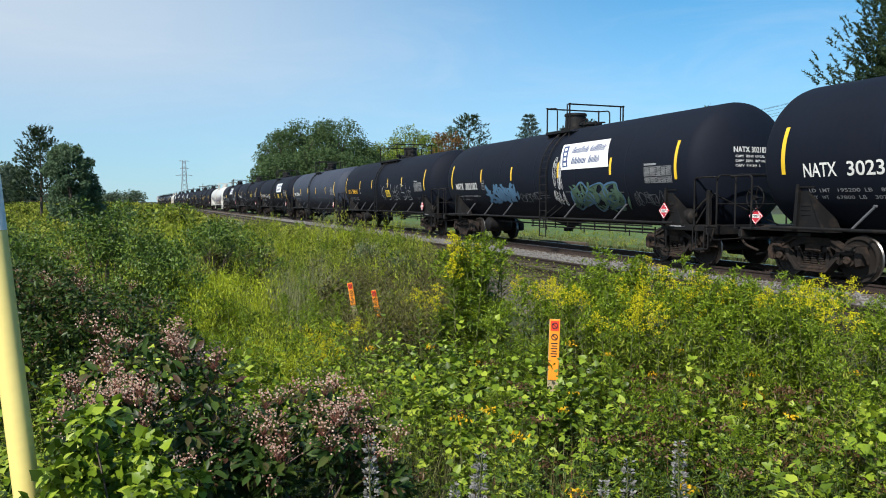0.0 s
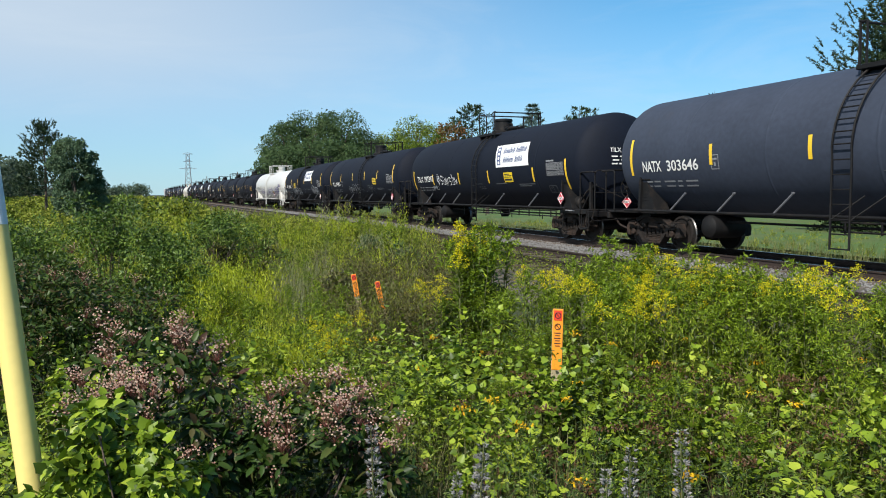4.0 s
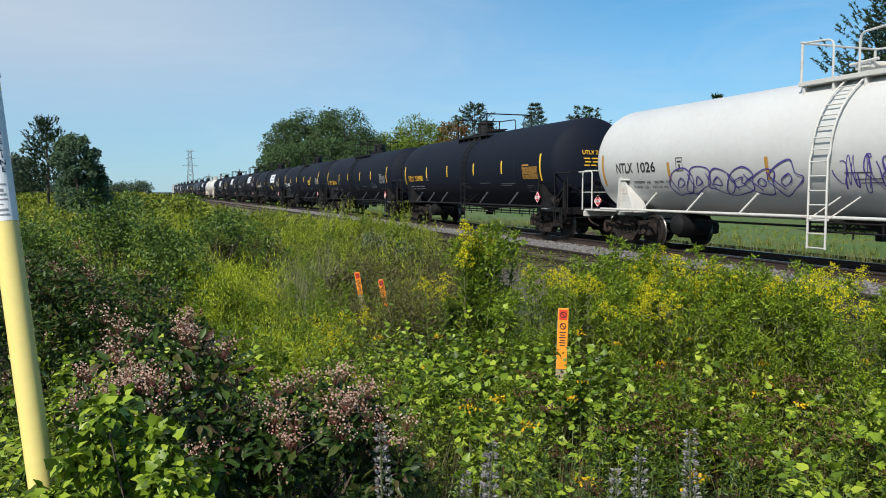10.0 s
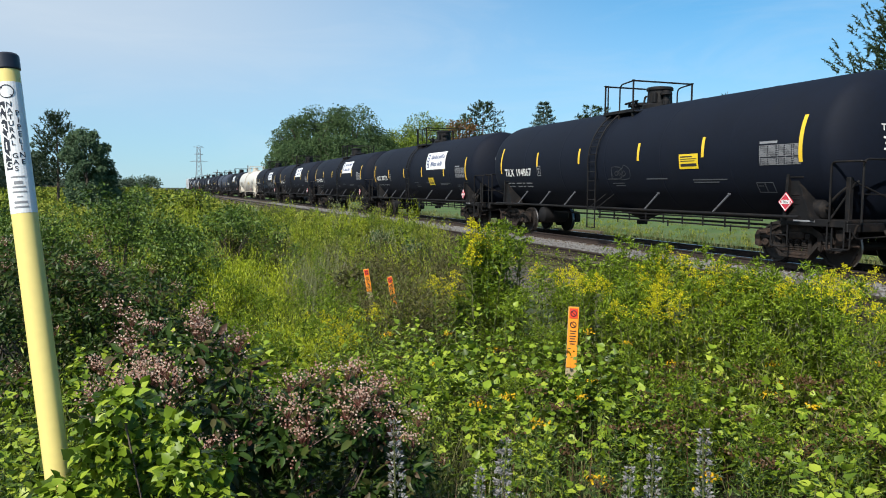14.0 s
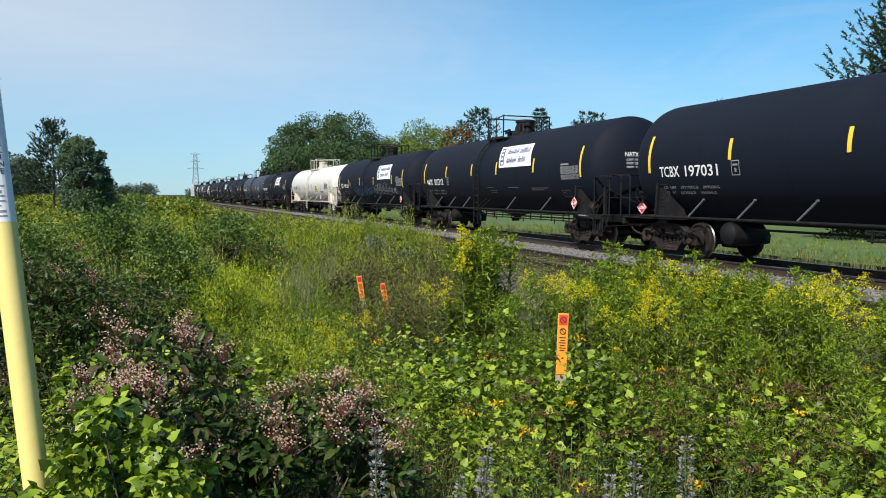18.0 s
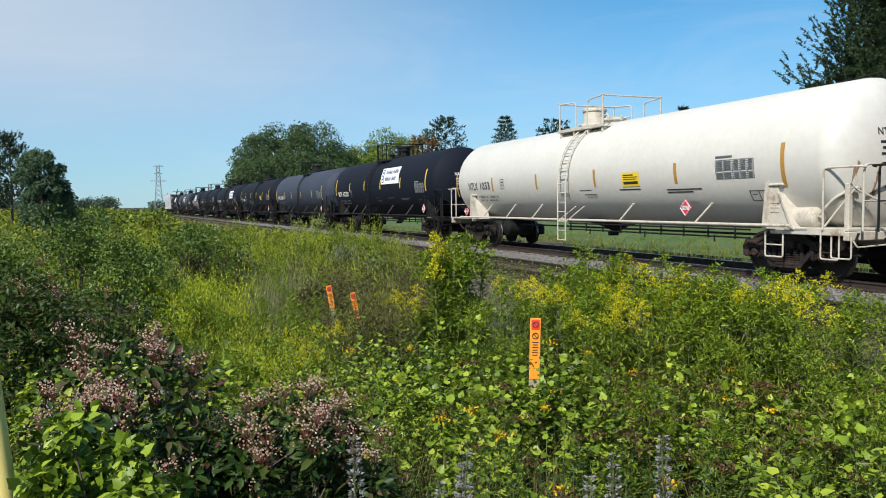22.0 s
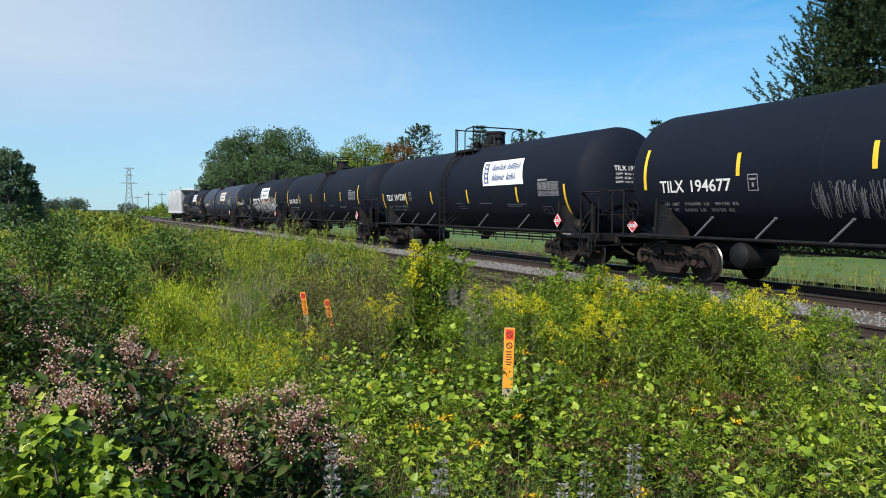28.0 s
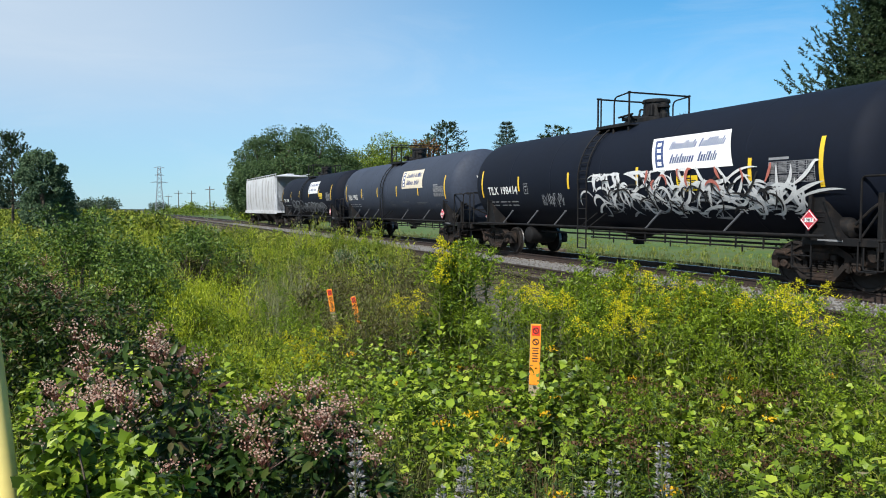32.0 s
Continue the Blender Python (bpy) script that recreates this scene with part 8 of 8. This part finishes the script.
# trees on the left
x, y = far_spot(126, 62)
tree_thing(x, y, top_at(262, 62), 3.3, "field_tree_leaf", "rounded green tree in the field", 180, 0.17, 24000, None, 0.02, lumps=140)
x, y = far_spot(160, 63)
tree_thing(x, y, top_at(312, 63), 2.0, "field_tree_leaf", "small rounded green tree in the field", 181, 0.19, 6000, None, 0.02, lumps=60)
x, y = far_spot(74, 92)
pine(x, y, top_at(243, 92), 6.8, "ragged white pine in the field", 182, 4, 4, 20, 0.2, 1.4)
for i, (px, py, dist, w) in enumerate(((12, 303, 170, 9), (38, 306, 175, 8), (-15, 300, 160, 10), (-45, 296, 150, 10), (-80, 290, 140, 11))):
    x, y = far_spot(px, dist)
    tree_thing(x, y, top_at(py, dist), w, "haze_leaf", "distant green tree on the horizon", 190 + i, 0.7, 1200)
for i in range(44):
    px = -120 + i * 10.4 + r_.uniform(-6, 6)
    dist = r_.uniform(360, 520)
    x, y = far_spot(px, dist)
    s_, o_ = track_coords(x, y)
    if abs(o_ + 2) < 8:
        continue
    tree_thing(x, y, top_at(347 + r_.uniform(-4, 4), dist), r_.uniform(9, 16), "haze_leaf", "distant green tree on the horizon", 220 + i, 0.9, 900)
# far wood closing the view behind the line
for i in range(34):
    px = 330 + i * 40 + r_.uniform(-12, 12)
    dist = r_.uniform(190, 260)
    x, y = far_spot(px, dist)
    s_, o_ = track_coords(x, y)
    if o_ < 25:
        continue
    tree_thing(x, y, top_at(318 + r_.uniform(-8, 10), dist), r_.uniform(10, 15), "haze_leaf", "distant green tree on the horizon", 260 + i, 1.0, 700)
# scrub along the far side of the line
for i in range(34):
    s_ = 105 + i * 7.5 + r_.uniform(-3, 3)
    q = on_track(s_, r_.uniform(7, 16))
    tree_thing(q[0], q[1], 0.6 + r_.uniform(0.6, 2.6), r_.uniform(3.5, 6), "weed_leaf", "scrubby green bush by the line", 300 + i, 0.45, 420, -0.4, 0.03, "bush")
for i in range(30):
    x, y = at_view(r_.uniform(17, 36), r_.uniform(28, 130))
    q = np.array([[x, y]])
    s_, o_ = track_coords(x, y)
    if o_ > -9:
        continue
    tree_thing(x, y, min(1.25, float(ground_z(x, y)) + r_.uniform(1.0, 1.9)), r_.uniform(2.2, 4), r_.choice(["weed_leaf", "far_leaf", "tree_leaf"]), "low green bush in the field", 340 + i, 0.22, 800, None, 0.03, "bush")


# ---- pipeline marker post ----
def marker_post():
    base, top = Vector(POST[0]), Vector(POST[1])
    ax = (top - base)
    L = ax.length
    zv = ax.normalized()
    yv = Vector((-1.55, 2.85, 0))
    yv = (yv - zv * yv.dot(zv)).normalized()
    turn = Matrix((yv.cross(zv), yv, zv)).transposed().to_4x4()
    g = new("marker_post")
    tagged(g, "leaning yellow plastic pipeline marker post with black cap", "marker post")
    R = 0.046
    b = Build().lathe([(0, 0), (R, 0), (R, L - 0.05), (0, L - 0.05)], "z", (0, 0, 0), 32)
    child("post", b.mesh("post", M["pole_yellow"]), g)
    c = Build().lathe([(R, L - 0.055), (R + 0.004, L - 0.05), (R + 0.004, L), (R - 0.002, L + 0.008), (0, L + 0.01)], "z", (0, 0, 0), 32)
    child("cap", c.mesh("cap", M["cap_black"]), g, None, "black plastic cap")

    def roll(vs, eps):
        vs = np.asarray(vs, float)
        a = vs[:, 0] / R
        return np.stack([(R + eps) * np.sin(a), -(R + eps) * np.cos(a), vs[:, 1]], 1)

    def sheet(u0, v0, u1, v1, mat, eps, name, parent):
        n = 14
        vs = [(u0 + (u1 - u0) * i / n, v) for i in range(n + 1) for v in (v0, v1)]
        fs = [(2 * i, 2 * i + 2, 2 * i + 3, 2 * i + 1) for i in range(n)]
        return child(name, mesh_of(name, roll(vs, eps), fs, mat), parent)

    z1 = L - 0.105
    z0 = z1 - 0.50
    lab = sheet(-0.075, z0, 0.062, z1, M["sign_white"], 0.0008, "label_sheet", g)

    def letters(text, u, v, h, mat, eps=0.0022, step=None):
        """A word stacked letter by letter downwards."""
        for ch in text:
            if ch != " ":
                vs, fs = text_shape(ch, h * 0.78)
                vs[:, 0] += u - vs[:, 0].max() / 2
                vs[:, 1] += v - h
                child("letter", mesh_of("letter", roll(vs, eps), fs, mat), lab)
            v -= step or h
    sheet(-0.047, z1 - 0.335, -0.022, z1 - 0.075, M["cap_black"], 0.0014, "dark_band", lab)
    letters("WARNING", -0.0345, z1 - 0.08, 0.0355, M["sign_white"])
    letters("NATURAL GAS", -0.009, z1 - 0.072, 0.0245, M["cap_black"])
    letters("PIPELINE", 0.016, z1 - 0.105, 0.0265, M["cap_black"])
    ring, cu = [], (-0.012, z1 - 0.038)
    for k in range(28):
        a0, a1 = k * 0.2244, (k + 1) * 0.2244
        o = len(ring)
        ring += [(cu[0] + q * math.cos(a), cu[1] + q * math.sin(a)) for a in (a0, a1) for q in (0.026, 0.0225)]
    fs = [(4 * k, 4 * k + 2, 4 * k + 3, 4 * k + 1) for k in range(28)]
    o = len(ring)
    ring += [(cu[0] - 0.018, cu[1] + 0.015), (cu[0] - 0.015, cu[1] + 0.018), (cu[0] + 0.018, cu[1] - 0.015), (cu[0] + 0.015, cu[1] - 0.018)]
    fs.append((o, o + 3, o + 2, o + 1))
    child("prohibition_sign", mesh_of("prohibition_sign", roll(ring, 0.0022), fs, M["cap_black"]), lab)
    for k, (w, h) in enumerate(((0.05, 0.006), (0.03, 0.012), (0.045, 0.007), (0.05, 0.006), (0.02, 0.005), (0.045, 0.009), (0.05, 0.007))):
        v = z1 - 0.36 - 0.019 * k
        sheet(-0.01 - w / 2, v - h, -0.01 + w / 2, v, M["stencil_dim"], 0.0016, "print_bar", lab)
    g.matrix_basis = Matrix.Translation(base) @ turn @ Matrix.Rotation(POST_SPIN, 4, "Z")
    return g


POST = ((-1.44, 2.747, -0.35), (-1.762, 2.93, 2.03))
POST_SPIN = radians(4)
marker_post()


# ---- orange marker stakes ----
def marker_stake(x, y, top, length, width, lean, turn, face, label):
    g = new("marker_stake")
    tagged(g, label, "marker stake", "utility marker stakes")
    b = Build().box((0, 0, -length / 2 - 0.25), (width, 0.012, length + 0.5), 0.004)
    child("lath", b.mesh("lath", M["lath"]), g)
    f = Build().box((0, -0.010, -face / 2), (width * 0.94, 0.006, face), 0.002)
    fm = child("orange_face", f.mesh("orange_face", M["orange"]), g)
    r = Build().box((0, -0.015, -0.055), (width * 0.74, 0.003, 0.085), 0.001)
    child("red_label", r.mesh("red_label", M["orange_red"]), fm)
    for cz, mat in ((-0.055, "cap_black"), (-0.15, "cap_black")):
        ring = Build()
        ring.tube([(0.024 * math.cos(a * 0.4189), -0.018, cz + 0.024 * math.sin(a * 0.4189)) for a in range(16)], 0.0035, 4)
        ring.tube([(-0.016, -0.018, cz + 0.016), (0.016, -0.018, cz - 0.016)], 0.003, 4)
        child("symbol", ring.mesh("symbol", M[mat]), fm)
    for k in range(6):
        bar = Build().box((0, -0.0145, -0.205 - 0.022 * k), (width * (0.45 if k % 2 else 0.6), 0.002, 0.008), 0.0005)
        child("print_bar", bar.mesh("print_bar", M["cap_black"]), fm)
    g.matrix_basis = Matrix.Translation((x, y, top)) @ pose(0, 0, 0, 0, lean, turn)
    return g


marker_stake(1.0, 6.32, 0.56, 0.9, 0.092, 1.5, -8, 0.52, "flat orange utility marker stake with red label")
marker_stake(-1.36, 11.8, 0.28, 0.8, 0.085, -9, 6, 0.36, "leaning orange marker stake on bare lath")
marker_stake(-0.98, 11.66, 0.18, 0.7, 0.085, -11, 6, 0.44, "leaning orange marker stake in the weeds")


# ---- power line, poles, pylon ----
def lattice_tower(x, y, top):
    g = new("transmission_tower")
    tagged(g, "grey steel lattice transmission tower", "transmission tower")
    z0 = float(ground_z(x, y))
    H = top - z0

    def half(t):
        return 1.9 * (1 - t) ** 1.3 + 0.55 if t < 0.55 else 1.22 - (t - 0.55) * 0.9
    legs = Build()
    for sx in (-1, 1):
        for sy in (-1, 1):
            legs.tube([(sx * half(k / 10), sy * half(k / 10), H * k / 10) for k in range(11)], 0.09, 4)
    child("leg", legs.mesh("leg", M["galv"]), g)
    br = Build()
    for k in range(10):
        a, b = half(k / 10), half((k + 1) / 10)
        for s in (-1, 1):
            br.tube([(-a, s * a, H * k / 10), (b, s * b, H * (k + 1) / 10)], 0.07, 3)
            br.tube([(a, s * a, H * k / 10), (-b, s * b, H * (k + 1) / 10)], 0.07, 3)
            br.tube([(s * a, -a, H * k / 10), (s * b, b, H * (k + 1) / 10)], 0.07, 3)
            br.tube([(s * a, a, H * k / 10), (s * b, -b, H * (k + 1) / 10)], 0.07, 3)
    child("bracing", br.mesh("bracing", M["galv"]), g)
    for t, w in ((0.66, 4.6), (0.82, 2.4), (0.985, 2.8)):
        ar = Build()
        for s in (-1, 1):
            ar.tube([(0, s * 0.4, H * t), (w, 0, H * t + 0.1)], 0.09, 4)
            ar.tube([(0, s * 0.4, H * t), (-w, 0, H * t + 0.1)], 0.09, 4)
            ar.tube([(0, 0, H * t + 0.9), (s * w, 0, H * t + 0.1)], 0.07, 4)
        child("cross_arm", ar.mesh("cross_arm", M["galv"]), g)
    g.matrix_basis = Matrix.Translation((x, y, z0)) @ Matrix.Rotation(radians(25), 4, "Z")


lattice_tower(-141.3, 426.7, 24.4)


def utility_pole(x, y, h, arms, seed):
    g = new("utility_pole")
    tagged(g, "wooden utility pole with cross arms", "utility pole", "poles along the line")
    b = Build().tube([(0, 0, -0.5), (0, 0, h)], [0.19, 0.13], 8)
    child("pole", b.mesh("pole", M["wood_pole"]), g)
    for k in range(arms):
        a = Build().box((0, 0, h - 1.1 - 0.9 * k), (0.14, 4.4, 0.18), 0.02)
        for s in range(-2, 3):
            if s:
                a.lathe([(0.05, 0), (0.07, 0.08), (0.03, 0.16), (0.0, 0.17)], "z", (0, s * 0.95, h - 1.0 - 0.9 * k), 8)
        child("cross_arm", a.mesh("cross_arm", M["wood_pole"]), g)
    g.matrix_basis = Matrix.Translation((x, y, float(ground_z(x, y)))) @ Matrix.Rotation(TRACK_TURN + 0.6 + seed * 0.1, 4, "Z")


for i, (ang, dist, h) in enumerate(((14.92, 250, 9.2), (16.17, 315, 9.2), (17.06, 325, 9.4), (17.75, 420, 9.4))):
    x, y = at_view(ang, dist)
    utility_pole(x, y, h, 1, i)
wires = new("overhead_wires")
tagged(wires, "dark overhead wires beyond the line", "power line")
for k, (off, z) in enumerate(((13.0, 5.75), (13.6, 6.0), (14.0, 6.25), (14.5, 6.5), (15.2, 6.7))):
    w = Build()
    pts = []
    for s in range(-40, 62, 3):
        q = on_track(s, off)
        pts.append((q[0], q[1], z - 0.3 - 0.07 * (s - 27) + 0.0006 * (s - 27) ** 2))
    w.tube(pts, 0.007, 4)
    child("wire", w.mesh("wire", M["wire"]), wires)
q = on_track(-40, 14.1)
utility_pole(float(q[0]), float(q[1]), 12.5, 1, 3)
q = on_track(61, 14.1)
utility_pole(float(q[0]), float(q[1]), 4.6, 0, 3)


# stacked old ties beside the far bank
stack = new("timber_stack")
tagged(stack, "low stack of old brown railway ties", "timber")
for i in range(7):
    q = on_track(30.5 + 0.28 * (i % 4), 4.3)
    child("timber", TIE, stack, Matrix.Translation((q[0], q[1], -0.52 + 0.17 * (i // 4))) @ Matrix.Rotation(TRACK_TURN + 0.06 * i, 4, "Z"))


motions()
